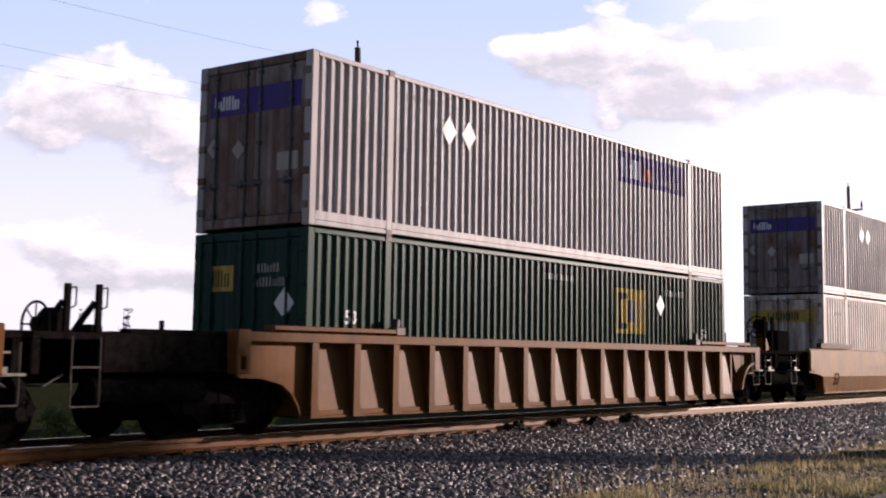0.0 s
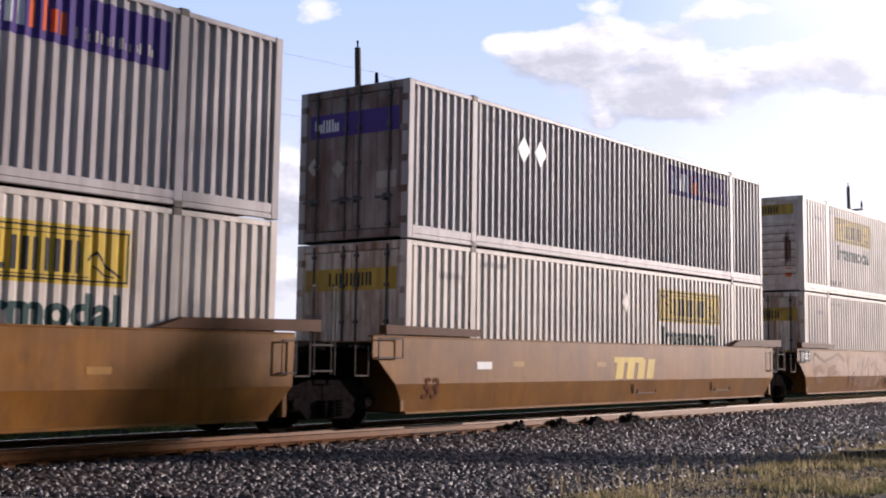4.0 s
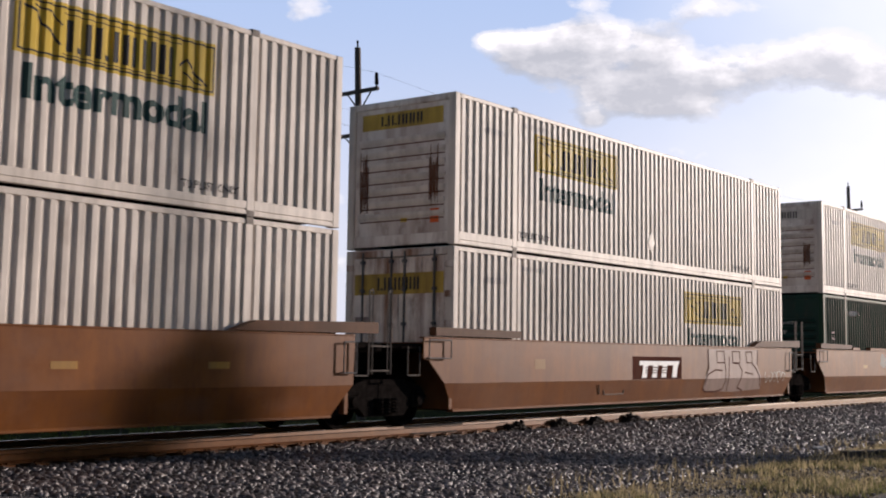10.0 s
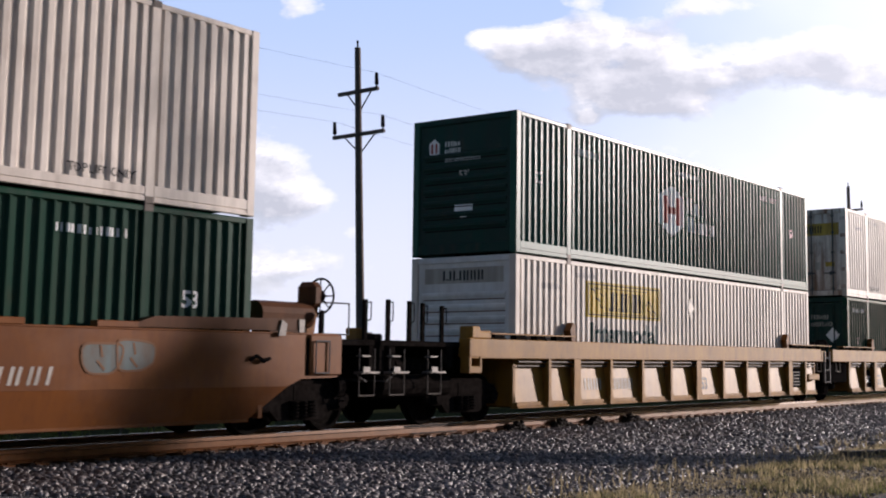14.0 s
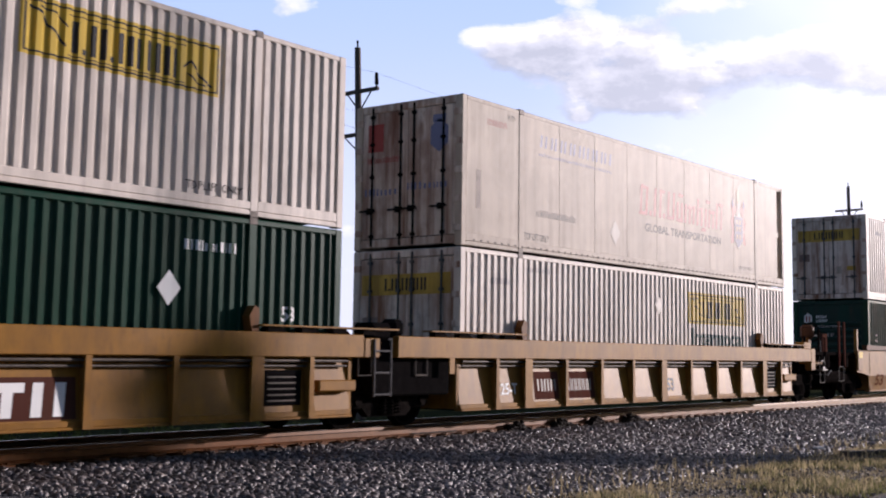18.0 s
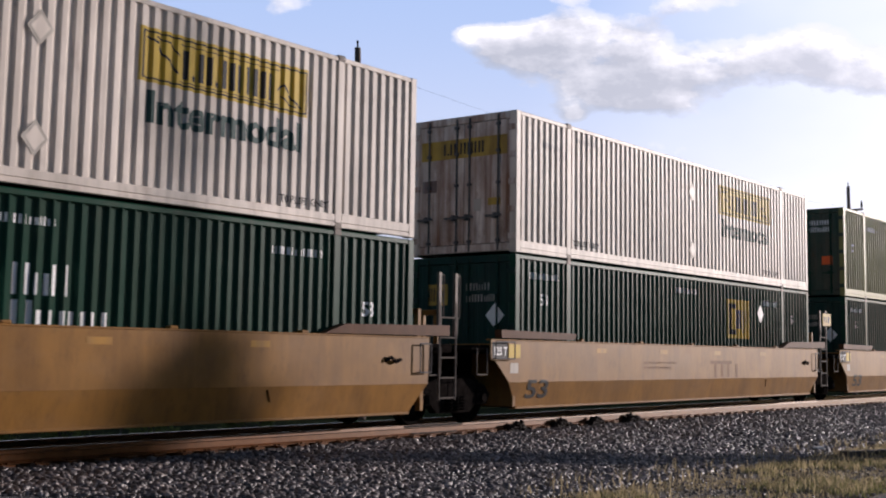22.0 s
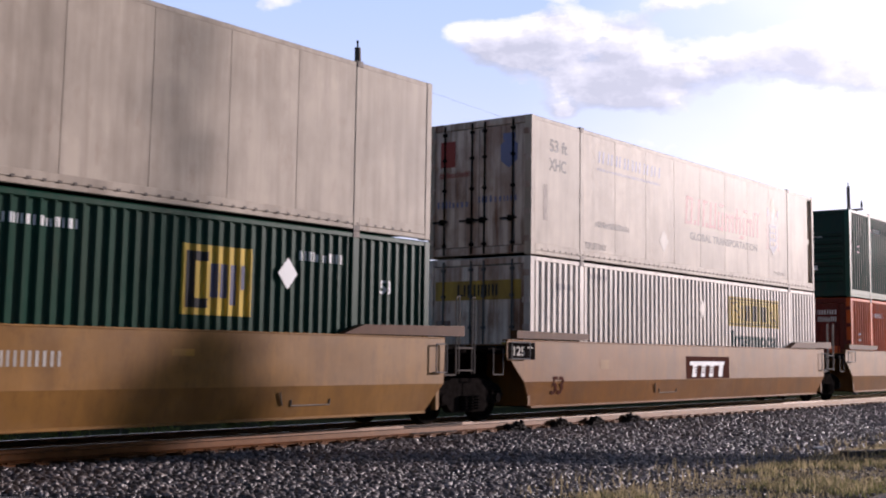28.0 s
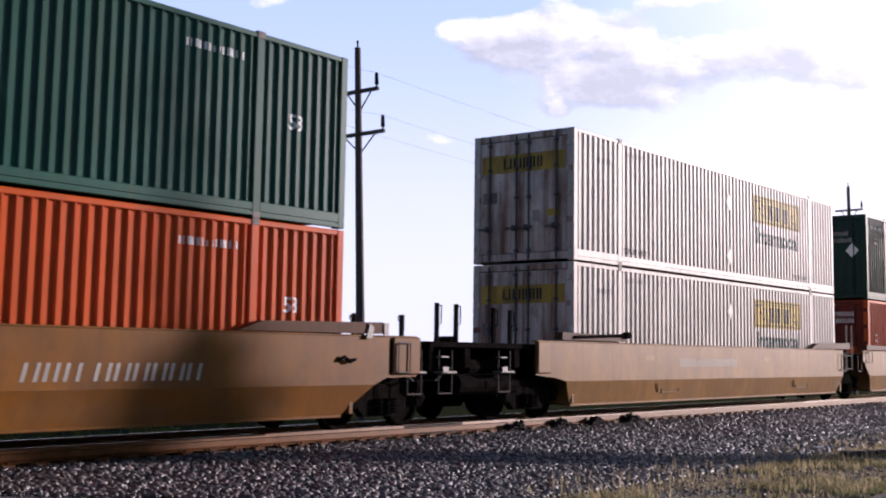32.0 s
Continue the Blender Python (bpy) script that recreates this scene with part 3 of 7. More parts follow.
def white_box(end, at, extra=False, holders=(0.66, 2.1), strip="dullyellow", word=True):
    """White domestic container. With its doors leading, the panel is at the trailing end, and the other way round."""
    label = "white ribbed steel container, yellow logo panel, " + ("grimy doors" if end == "door" else "ribbed front wall")
    box = container("white", end, at, label, strip == "fade")
    x0 = 9.80 if end == "door" else 2.84
    word_panel(box, x0, word)
    dx = 8.15 if end == "door" else 8.0
    for z in holders:
        decal(box, "placard_holder", [diamond(dx, z, 0.21)], "fade", label="pale diamond placard holder", lift=0.008)
        decal(box, "placard_face", [diamond(dx, z, 0.15)], "white", lift=0.012)
    lettering(box, "TOP LIFT ONLY", 0.17, 2.25, 0.32, "ink", True, 1.15)
    lettering(box, "TOP LIFT ONLY", 0.17, 12.7, 0.32, "ink", True, 1.15)
    decal(box, "number_marking", bars(1.0, 1.75, 2.25, 2.37, 7, 5, 0.6), "silver")
    decal(box, "number_marking", bars(2.4, 3.3, 2.55, 2.65, 11, 6, 0.6), "silver")
    if extra:
        decal(box, "logo_panel", [rect(11.9, 13.75, 1.95, 2.55)], "navy", label="grey-blue panel with pale bars")
        decal(box, "logo_bar", bars(12.1, 13.5, 2.1, 2.42, 5, 8), "fade", lift=0.007)
    if end == "door":
        end_decal(box, "logo_panel", [rect(0.22, 2.36, 2.02, 2.42)], "dullyellow", label="yellow logo strip with dark bars")
        end_decal(box, "logo_bar", stems(0.78, 1.82, 2.10, 2.34, "I.P.PPPI"), "ink", 0.006)
        end_decal(box, "notice", [rect(0.25, 0.62, 1.35, 1.6)], "silverdoor")
        end_decal(box, "notice", [rect(1.9, 2.2, 1.0, 1.15)], "dullyellow")
        end_decal(box, "notice", [rect(1.55, 1.72, 0.9, 1.15)], "fade")
    else:
        end_decal(box, "logo_panel", [rect(0.32, 2.28, 2.34, 2.66)], strip, 0.04, label="logo strip with dark bars")
        end_decal(box, "logo_bar", stems(0.78, 1.82, 2.40, 2.60, "I.P.PPPI"), "ink", 0.034)
        end_decal(box, "notice", [rect(2.0, 2.2, 0.45, 0.72)], "redorange", 0.04)
        if strip != "fade":
            rnd = random.Random(len(bpy.data.objects))
            for a in (0.30, 1.98):
                streaks = []
                for i in range(9):
                    x0, z1 = a + 0.024 * i, rnd.uniform(1.45, 1.95)
                    streaks.append([(x0, rnd.uniform(0.65, 1.1)), (x0 + rnd.uniform(0.010, 0.022), rnd.uniform(0.65, 1.1)), (x0 + rnd.uniform(0.012, 0.023), z1), (x0, z1 - 0.05)])
                tagged(end_decal(box, "rust_stain", streaks, "stain", 0.0125), kind="stuff")
        end_decal(box, "notice", [rect(1.3, 1.45, 0.5, 0.66)], "yellow", 0.04)
    return box


def grey_box(at):
    """Grey-white container with a purple panel."""
    box = container("silver", "door", at, "grey ribbed container with purple logo panel and two white diamonds")
    decal(box, "logo_panel", [rect(10.4, 13.85, 1.95, 2.66)], "purple", label="purple logo panel")
    decal(box, "logo_bar", stems(10.6, 11.45, 2.08, 2.52, "IpP"), "whitedecal", lift=0.007)
    decal(box, "logo_bar", stems(11.47, 12.1, 2.08, 2.52, "Pp"), "redorange", lift=0.007)
    decal(box, "small_marking", stems(12.2, 13.6, 2.08, 2.24, "PiPiPipPi", 0, 0.2), "fade", lift=0.007)
    for x in (3.8, 4.44):
        decal(box, "placard", [diamond(x, 2.10, 0.24)], "whitedecal", label="white diamond placard", lift=0.012)
    decal(box, "number_marking", bars(2.5, 3.4, 2.5, 2.6, 8, 14), "fade")
    end_decal(box, "logo_panel", [rect(0.25, 2.35, 1.98, 2.42)], "purple", label="purple logo strip")
    end_decal(box, "logo_bar", stems(0.36, 0.96, 2.08, 2.32, "IpPPp"), "whitedecal", 0.006)
    end_decal(box, "notice", [rect(1.85, 2.3, 0.95, 1.25)], "fade")
    for a, z in ((0.35, 1.45), (0.95, 1.38)):
        end_decal(box, "notice", [diamond(a, z, 0.15)], "fade")
    return box


def square_box(at, turned=False, low=False, bare=False):
    """Green container with a square yellow panel and a white diamond."""
    box = container("green", "door", at, "dark green ribbed container with square yellow logo")
    q, d = (4.45, 11.27) if turned else (10.28, 12.45)
    q, h, dz, z53 = (7.65, -0.45, 1.76, 1.36) if low else (q, 0.0, 2.1, 1.36 if bare else 1.9)
    decal(box, "logo_panel", [rect(q, q + 1.4, 1.40 + h, 2.42 + h)], "yellow", label="square yellow logo panel")
    decal(box, "logo_bar", [rect(q + 0.10, q + 0.24, 1.50 + h, 2.32 + h), rect(q + 0.24, q + 0.52, 2.18 + h, 2.32 + h), rect(q + 0.24, q + 0.52, 1.50 + h, 1.64 + h)], "ink", lift=0.008)
    decal(box, "logo_bar", [rect(q + 0.58, q + 0.70, 1.66 + h, 2.16 + h), rect(q + 0.78, q + 0.90, 1.66 + h, 2.16 + h), rect(q + 0.98, q + 1.10, 1.56 + h, 2.16 + h), rect(q + 1.16, q + 1.28, 1.80 + h, 2.16 + h)], "shieldblue", lift=0.008)
    decal(box, "placard", [diamond(d, dz, 0.22)], "whitedecal", label="white diamond placard", lift=0.012)
    for x in (1.0, 14.8):
        lettering(box, "53", 0.32, x, z53, "whitedecal")
    decal(box, "number_marking", bars(7.3, 8.5, 2.45, 2.58, 9, 22), "whitedecal")
    decal(box, "number_marking", bars(12.74, 13.83, 2.33, 2.48, 8, 24), "whitedecal")
    if not bare:
        decal(box, "number_marking", bars(0.6, 1.7, 2.42, 2.55, 8, 23), "whitedecal")
    end_decal(box, "logo_panel", [rect(0.40, 0.93, 1.90, 2.33)], "dullyellow", label="square yellow logo panel")
    end_decal(box, "logo_bar", bars(0.46, 0.88, 1.97, 2.26, 3, 25), "ink", 0.006)
    end_decal(box, "placard", [diamond(2.1, 1.67, 0.22)], "whitedecal", 0.004, label="white diamond placard")
    end_decal(box, "number_marking", bars(1.4, 2.0, 2.18, 2.33, 4, 26), "fade")
    end_decal(box, "number_marking", bars(1.4, 2.2, 1.95, 2.10, 6, 27), "fade")
    return box


def hex_box(color, end, at, words="dark green"):
    """Green or orange container with a white hexagon and a pale word."""
    box = container(color, end, at, words + " ribbed container with white hexagon logo")
    x, z, leg = 7.05, 1.54, 0.20 if color == "orange" else 0.30
    decal(box, "logo_panel", [[(x + p, z + q) for p, q in ((0, 0.63), (-0.70, 0.33), (-0.70, -0.33), (0, -0.63), (0.70, -0.33), (0.70, 0.33))]], "whitedecal", label="white hexagon logo")
    decal(box, "logo_bar", [rect(x - 0.48, x - 0.48 + leg, z - 0.34, z + 0.34), rect(x + 0.48 - leg, x + 0.48, z - 0.34, z + 0.34), rect(x - 0.48 + leg, x + 0.48 - leg, z - 0.09, z + 0.09)], "red" if color != "orange" else "orange", lift=0.008)
    decal(box, "word_bar", stems(7.95, 8.85, z + 0.02, z + 0.42, "PpP", 0, 0.2), "whitedecal")
    decal(box, "word_bar", stems(7.95, 9.5, z - 0.45, z - 0.05, "Pippp", 0, 0.2), "whitedecal")
    decal(box, "number_marking", bars(7.3, 8.6, 2.45, 2.57, 9, 33), "whitedecal")
    decal(box, "number_marking", bars(2.4, 3.5, 2.3, 2.45, 8, 34), "whitedecal")
    lettering(box, "53", 0.34, 0.72, 1.5, "whitedecal")
    decal(box, "number_marking", bars(12.6, 13.8, 2.4, 2.52, 7, 36), "whitedecal")
    lettering(box, "53", 0.34, 14.8, 1.5, "whitedecal")
    dx = 0.006 if end == "door" else 0.04
    end_decal(box, "logo_panel", [hexagon(0.52, 2.28, 0.19)], "whitedecal", dx, label="small white hexagon logo")
    end_decal(box, "logo_bar", [rect(0.44, 0.49, 2.18, 2.38), rect(0.55, 0.60, 2.18, 2.38)], "red", dx - 0.006)
    end_decal(box, "word_bar", bars(0.8, 1.2, 2.30, 2.40, 3, 37), "whitedecal", dx)
    end_decal(box, "word_bar", bars(0.8, 1.2, 2.16, 2.26, 4, 38), "whitedecal", dx)
    if end == "door":
        end_decal(box, "number_marking", bars(1.45, 2.15, 2.35, 2.50, 4, 39), "whitedecal", dx)
        end_decal(box, "number_marking", bars(1.45, 2.2, 2.12, 2.28, 6, 40), "whitedecal", dx)
        end_decal(box, "notice", [rect(1.85, 2.2, 1.05, 1.32)], "redorange", dx)
        end_decal(box, "notice", [rect(0.4, 0.75, 1.3, 1.45), rect(0.45, 0.62, 1.1, 1.25)], "fade", dx)
    else:
        end_letters(box, "53'", 0.22, 1.15, 1.62, "fade", 0.036)
        end_decal(box, "number_marking", bars(0.8, 1.7, 1.98, 2.06, 9, 41), "whitedecal", dx)
        end_decal(box, "notice", [rect(1.05, 1.5, 0.92, 1.12), rect(1.2, 1.35, 0.80, 0.92)], "whitedecal", dx)
    return box


def smooth_box(at, unit_leads=False, sized=False):
    """Smooth-sided insulated container; its cooling unit hangs in an open frame at one end."""
    box = thing("refrigerated_container", "dirty white smooth-sided refrigerated container with " + ("open frame and cooling unit" if unit_leads else "faded red lettering"), "shipping container", "stacked containers of the train", at=at)
    mat = M["cream"]
    frame_parts(box, mat, *((0.55, L - 0.02) if unit_leads else (0.02, L - 0.5)))
    for s in (-1, 1):
        m = pose(0, 0, 0) if s < 0 else pose(L, 0, 0, 0, 0, 180)
        a, b = (0.55, L - 0.16) if unit_leads else (0.16, L - 0.5)

        y0 = -W / 2 + 0.010
        cuts = [a, 2.06, *[2.06 + (L - 4.12) * i / 8 for i in range(1, 8)], L - 2.06, b]
        if s > 0:
            cuts = [L - c for c in cuts][::-1]
        for p, q in zip(cuts, cuts[1:]):
            part("side_panel", lambda: Geo().box(p + 0.003, q - 0.003, y0, y0 + 0.06, 0.22, H - 0.09, 0.004), mat, box, at=m, key=("panel", p, q))
        part("rail_studs", lambda: [g := Geo(), [g.box(0.4 + i * 0.24, 0.46 + i * 0.24, -W / 2 - 0.004, -W / 2 + 0.01, 0.12, 0.16, 0.004) for i in range(64)]][0], M["worn"], box, at=m, key="studs")
    if unit_leads:
        reefer_unit_end(box, mat)
        decal(box, "logo_panel", [rect(3.3, 6.6, 1.55, 2.35)], "paleyellow", False, "bleached yellow logo patch", lift=0.010)
        decal(box, "word_bar", bars(3.5, 6.4, 1.15, 1.5, 9, 51), "silver", False, lift=0.010)
        return box
    door_end(box, M["creamdoor"], "steel")
    for s in (-1, 1):
        part("tail_beam", lambda: Geo().box(L - 0.14, L - 0.02, -W / 2 + 0.16, W / 2 - 0.16, -0.06, 0.06, 0.01), mat, box, at=(0, 0, H - 0.07 if s > 0 else 0.12), key="tailbeam")
    part("frame_stay", lambda: Geo().tube((L - 0.1, 1.24, H - 0.15), (L - 0.45, 1.24, 1.5), 0.028).tube((L - 0.45, 1.24, 1.5), (L - 0.1, 1.24, 0.2), 0.028), mat, box, key="tailstayfar")
    part("frame_stay", lambda: Geo().tube((L - 0.1, -1.24, H - 0.15), (L - 0.45, -1.24, 1.5), 0.028).tube((L - 0.45, -1.24, 1.5), (L - 0.1, -1.24, 0.2), 0.028).box(L - 0.5, L - 0.16, -1.27, -1.21, H - 0.13, H - 0.03).box(L - 0.5, L - 0.16, -1.27, -1.21, 0.08, 0.2).box(L - 0.5, L - 0.38, -1.28, -1.2, 1.42, 1.58), mat, box, key="tailstay")
    decal(box, "word_bar", stems(2.75, 5.85, 2.24, 2.50, "IPPPPIPPP", 0.12, 0.2), "navy", False, "blue-grey bars of a faded word")
    decal(box, "small_marking", bars(2.75, 5.85, 2.06, 2.12, 26, 53), "navy", False)
    decal(box, "small_marking", bars(2.65, 4.25, 0.80, 0.94, 13, 54), "ink", False)
    decal(box, "word_bar", stems(7.15, 11.9, 1.30, 1.98, "P.P.PppiIppP", 0.10, 0.24), "red", False, "dark red bars of a faded word")
    decal(box, "serif", [[(x + 0.1 * (z - 1.3) + p, z + q) for p, q in ((-0.16, -0.03), (0.10, -0.05), (0.18, 0.03), (-0.08, 0.06))] for x, z in ((7.32, 1.95), (7.3, 1.33), (8.3, 1.94), (8.72, 1.34), (9.3, 1.95), (9.35, 1.33), (9.85, 1.7), (10.35, 1.72), (10.7, 1.22), (10.9, 1.95), (11.2, 1.7), (11.7, 1.95))], "red", False, lift=0.007)
    lettering(box, "GLOBAL TRANSPORTATION", 0.26, 7.45, 0.92, "ink", False, 4.3)
    lettering(box, "TOP LIFT ONLY", 0.2, 2.2, 0.30, "ink", False, 0.95)
    lettering(box, "TOP LIFT ONLY", 0.12, 12.9, 0.36, "ink", False, 0.9)
    if sized:
        lettering(box, "53 ft", 0.36, 0.72, 2.22, "ink", False, 0.72)
        lettering(box, "XHC", 0.36, 0.72, 1.82, "ink", False, 0.68)
    else:
        decal(box, "small_marking", bars(0.85, 1.55, 2.42, 2.54, 8, 56), "red", False)
        lettering(box, "WTP", 0.17, 1.55, 2.6, "ink", False, 0.28)
    blue, crimson = ("shieldblue", "faintred") if sized else ("crestblue", "red")
    # crest: red mantling on both sides, a gold helmet, a dark shield with gold squares
    for s in (-1, 1):
        decal(box, "mantling", [[(12.9 + s * 0.10, 1.95), (12.9 + s * 0.34, 2.22), (12.9 + s * 0.46, 2.02), (12.9 + s * 0.40, 1.8), (12.9 + s * 0.50, 1.6), (12.9 + s * 0.42, 1.35), (12.9 + s * 0.50, 1.02), (12.9 + s * 0.30, 1.05), (12.9 + s * 0.26, 1.75)][::-s]], crimson, False, "faded red mantling", lift=0.005)
        decal(box, "feather", [[(12.9 + s * 0.28, 2.05), (12.9 + s * 0.36, 2.25), (12.9 + s * 0.44, 2.1), (12.9 + s * 0.38, 1.95)][::-s]], blue, False, lift=0.008)
    decal(box, "helmet", [[(12.78, 1.78), (13.02, 1.78), (13.0, 2.12), (12.9, 2.2), (12.8, 2.12)]], "fade", False, "pale helmet of the crest", lift=0.008)
    decal(box, "crown", [[(12.80, 2.12), (13.0, 2.12), (13.02, 2.4), (12.95, 2.5), (12.85, 2.5), (12.78, 2.4)]], "goldink", False, "dull gold crown", lift=0.010)
    decal(box, "shield_border", [[(12.61, 1.78), (12.61, 1.1), (12.9, 0.88), (13.19, 1.1), (13.19, 1.78)]], "fade", False, lift=0.009)
    decal(box, "shield", [[(12.635, 1.755), (12.635, 1.115), (12.9, 0.92), (13.165, 1.115), (13.165, 1.755)]], blue, False, "dark blue shield", lift=0.011)
    decal(box, "shield_charge", [rect(x, x + 0.13, z, z + 0.12) for x in (12.74, 12.93) for z in (1.16, 1.37, 1.55)], "goldink", False, lift=0.013)
    decal(box, "placard_holder", [diamond(6.0, 0.75, 0.24)], "fade", False, lift=0.008)
    decal(box, "scuffed_hatch", [rect(0.48, 0.64, 0.75, 1.5)], "worn", False, "worn metal hatch strip")
    end_decal(box, "notice", [rect(0.32, 0.7, 1.95, 2.5)], "red", 0.006, "red notice panel")
    end_decal(box, "word_bar", bars(0.3, 1.15, 1.72, 1.84, 9, 57), "red", 0.006)
    end_decal(box, "word_bar", bars(0.25, 1.1, 1.08, 1.22, 4, 58), "navy", 0.006)
    end_decal(box, "word_bar", bars(1.3, 2.3, 1.14, 1.28, 5, 59), "navy", 0.006)
    end_decal(box, "crest", [hexagon(2.05, 2.15, 0.3), rect(1.9, 2.2, 2.4, 2.55)], "navy", 0.006, "faded heraldic crest")
    return box

# ---- well cars ----
YS = 1.445  # half the width of a car over its side sheets
LEAN = 0.105  # how far the foot of a smooth side is set in


def smooth_side(car, mat, left, right, m):
    """Upper sheet upright, lower sheet leaning inwards, with the ends cut away above the trucks."""
    a = -1.07 if left == "art" else -1.72
    b = 16.45 if right == "art" else 18.0
    up = [(a, 1.55), (a, 1.17), (-0.92, 1.16)] if left == "art" else [(a, 1.55), (a, 0.88)]
    up += [(-0.44, 0.75)] if left == "art" else [(-0.95, 0.82), (-0.55, 0.75)]
    up += [(16.42, 0.75)] if right == "art" else [(16.85, 0.75), (17.15, 0.86), (b, 0.88)]
    up += [(b, 1.55)]
    la, lb = (-0.44, -0.05) if left == "art" else (-0.54, -0.24)
    ra, rb = (16.0, 16.42) if right == "art" else (16.11, 16.85)
    y1, z1 = -YS + LEAN, 0.27
    key = (left, right)
    mirror_part("side_sheet", lambda: Geo().prism(up, 1, -YS, -YS + 0.03), mat, car, m, ("sheet", key))
    mirror_part("top_flange", lambda: Geo().box(a, b, -YS - 0.012, -YS + 0.12, 1.545, 1.575, 0.008), mat, car, m, ("flange", key))
    mirror_part("lower_sheet", lambda: Geo().add([(la, -YS + 0.004, 0.752), (rb, -YS + 0.004, 0.752), (ra, y1, z1), (lb, y1, z1),
                (la, -YS + 0.03, 0.752), (rb, -YS + 0.03, 0.752), (ra, y1 + 0.03, z1), (lb, y1 + 0.03, z1)],
                [(0, 1, 2, 3), (7, 6, 5, 4), (0, 4, 5, 1), (3, 2, 6, 7), (0, 3, 7, 4), (1, 5, 6, 2)]), mat, car, m, ("lower", key))
    mirror_part("bottom_flange", lambda: Geo().box(lb, ra, y1 - 0.02, y1 + 0.14, 0.23, 0.275, 0.008), mat, car, m, ("foot", key))


def ribbed_side(car, mat, kind, chord, m, left, right):
    """Top chord, and a web set back behind the posts."""
    a = -1.7 if kind == "posts" else -2.13 if left == "art" else -1.9
    b = 16.5 if right == "art" else 17.9
    key = (kind, left, right)
    mirror_part("top_chord", lambda: Geo().box(a, b, -YR, -YR + 0.14, 1.57 - chord, 1.57, 0.012), mat, car, m, ("chord", *key))
    mirror_part("web", lambda: Geo().prism([(web_y(1.5), 1.5), (web_y(1.5) + 0.02, 1.5), (web_y(0.26) + 0.02, 0.26), (web_y(0.26), 0.26)], 0, -0.15, 16.3), mat, car, m, ("web", kind))
    mirror_part("foot_angle", lambda: Geo().box(-0.15, 16.3, -1.445, -1.38, 0.28, 0.36, 0.006), mat, car, m, ("angle", kind))
    mirror_part("bottom_flange", lambda: Geo().box(-0.15, 16.3, -YR + 0.06, -1.30, 0.24, 0.28, 0.008), mat, car, m, ("low", kind))
    if kind == "bars" and left != "art":
        mirror_part("end_pillar", lambda: Geo().box(a - 0.02, a + 0.40, -YR - 0.01, -YR + 0.25, 1.22, 1.58, 0.02).box(a - 0.02, a + 0.06, -YR - 0.01, -YR + 0.2, 0.93, 1.24, 0.012).box(a + 0.32, a + 0.40, -YR - 0.01, -YR + 0.2, 0.93, 1.24, 0.012).box(a + 0.04, a + 0.34, -YR - 0.008, -YR + 0.2, 0.93, 1.06, 0.012), mat, car, m, ("pillar", kind))
        mirror_part("chord_block", lambda: Geo().box(a + 0.08, a + 0.36, -YR + 0.0, -YR + 0.3, 1.57, 1.80, 0.02).box(a + 0.30, a + 0.72, -YR + 0.0, -YR + 0.2, 1.57, 1.72, 0.02), mat, car, m, ("block", kind))
    elif left != "art":
        mirror_part("end_panel", lambda: Geo().prism([(a + 0.1, 1.45), (a + 0.1, 0.91), (-1.1, 0.89), (-0.66, 0.80), (-0.42, 0.64), (-0.28, 0.45), (-0.2, 0.26), (-0.1, 0.26), (-0.1, 1.45)], 1, -1.40, -1.37), mat, car, m, ("panel", kind))
        mirror_part("panel_lip", lambda: Geo().prism([(a + 0.1, 0.91), (-1.1, 0.89), (-0.66, 0.80), (-0.42, 0.64), (-0.28, 0.45), (-0.2, 0.26), (-0.225, 0.26), (-0.305, 0.44), (-0.44, 0.62), (-0.67, 0.775), (-1.1, 0.865), (a + 0.1, 0.885)], 1, -1.45, -1.37), mat, car, m, ("lip", kind))
        mirror_part("end_pillar", lambda: Geo().box(a - 0.03, a + 0.27, -YR - 0.01, -YR + 0.25, 1.20, 1.6, 0.02).box(a - 0.03, a + 0.07, -YR - 0.008, -YR + 0.2, 0.94, 1.22, 0.012).box(a + 0.17, a + 0.27, -YR - 0.008, -YR + 0.2, 0.94, 1.22, 0.012).box(a + 0.05, a + 0.19, -YR - 0.006, -YR + 0.2, 0.94, 1.01, 0.012), mat, car, m, ("pillar", kind))
    else:
        mirror_part("end_housing", lambda: Geo().box(-2.6, -0.40, -YR + 0.16, -0.9, 0.55, 1.50, 0.03).box(-2.5, -1.95, -1.25, -0.8, 1.5, 1.80, 0.06).box(-1.85, -1.5, -1.2, -0.85, 1.55, 1.88, 0.08), M["black"], car, m, ("housing", kind))
        mirror_part("end_post", lambda: Geo().box(-0.62, -0.46, -YR + 0.004, -YR + 0.03, 0.92, 1.22, 0.004), mat, car, m, ("endpost", kind))
    if right != "art":
        if kind != "bars":
            mirror_part("end_panel", lambda: Geo().prism([(16.45, 1.45), (16.7, 0.86), (b, 0.86), (b, 1.45)], 1, -1.36, -1.33), mat, car, m, ("panel2", kind))
            arc = [math.pi * (0.45 + 0.07 * k) for k in range(8)]
            mirror_part("wheel_arch", lambda: Geo().prism([(17.55 + r * math.cos(t), 0.30 + r * math.sin(t)) for r, way in ((0.80, arc), (0.86, arc[::-1])) for t in way], 1, -YR + 0.01, -1.2), mat, car, m, ("arch", kind))
        else:
            mirror_part("chord_block", lambda: Geo().box(17.05, 17.6, -YR + 0.02, -YR + 0.3, 1.57, 1.76, 0.02), mat, car, m, ("block2", kind))
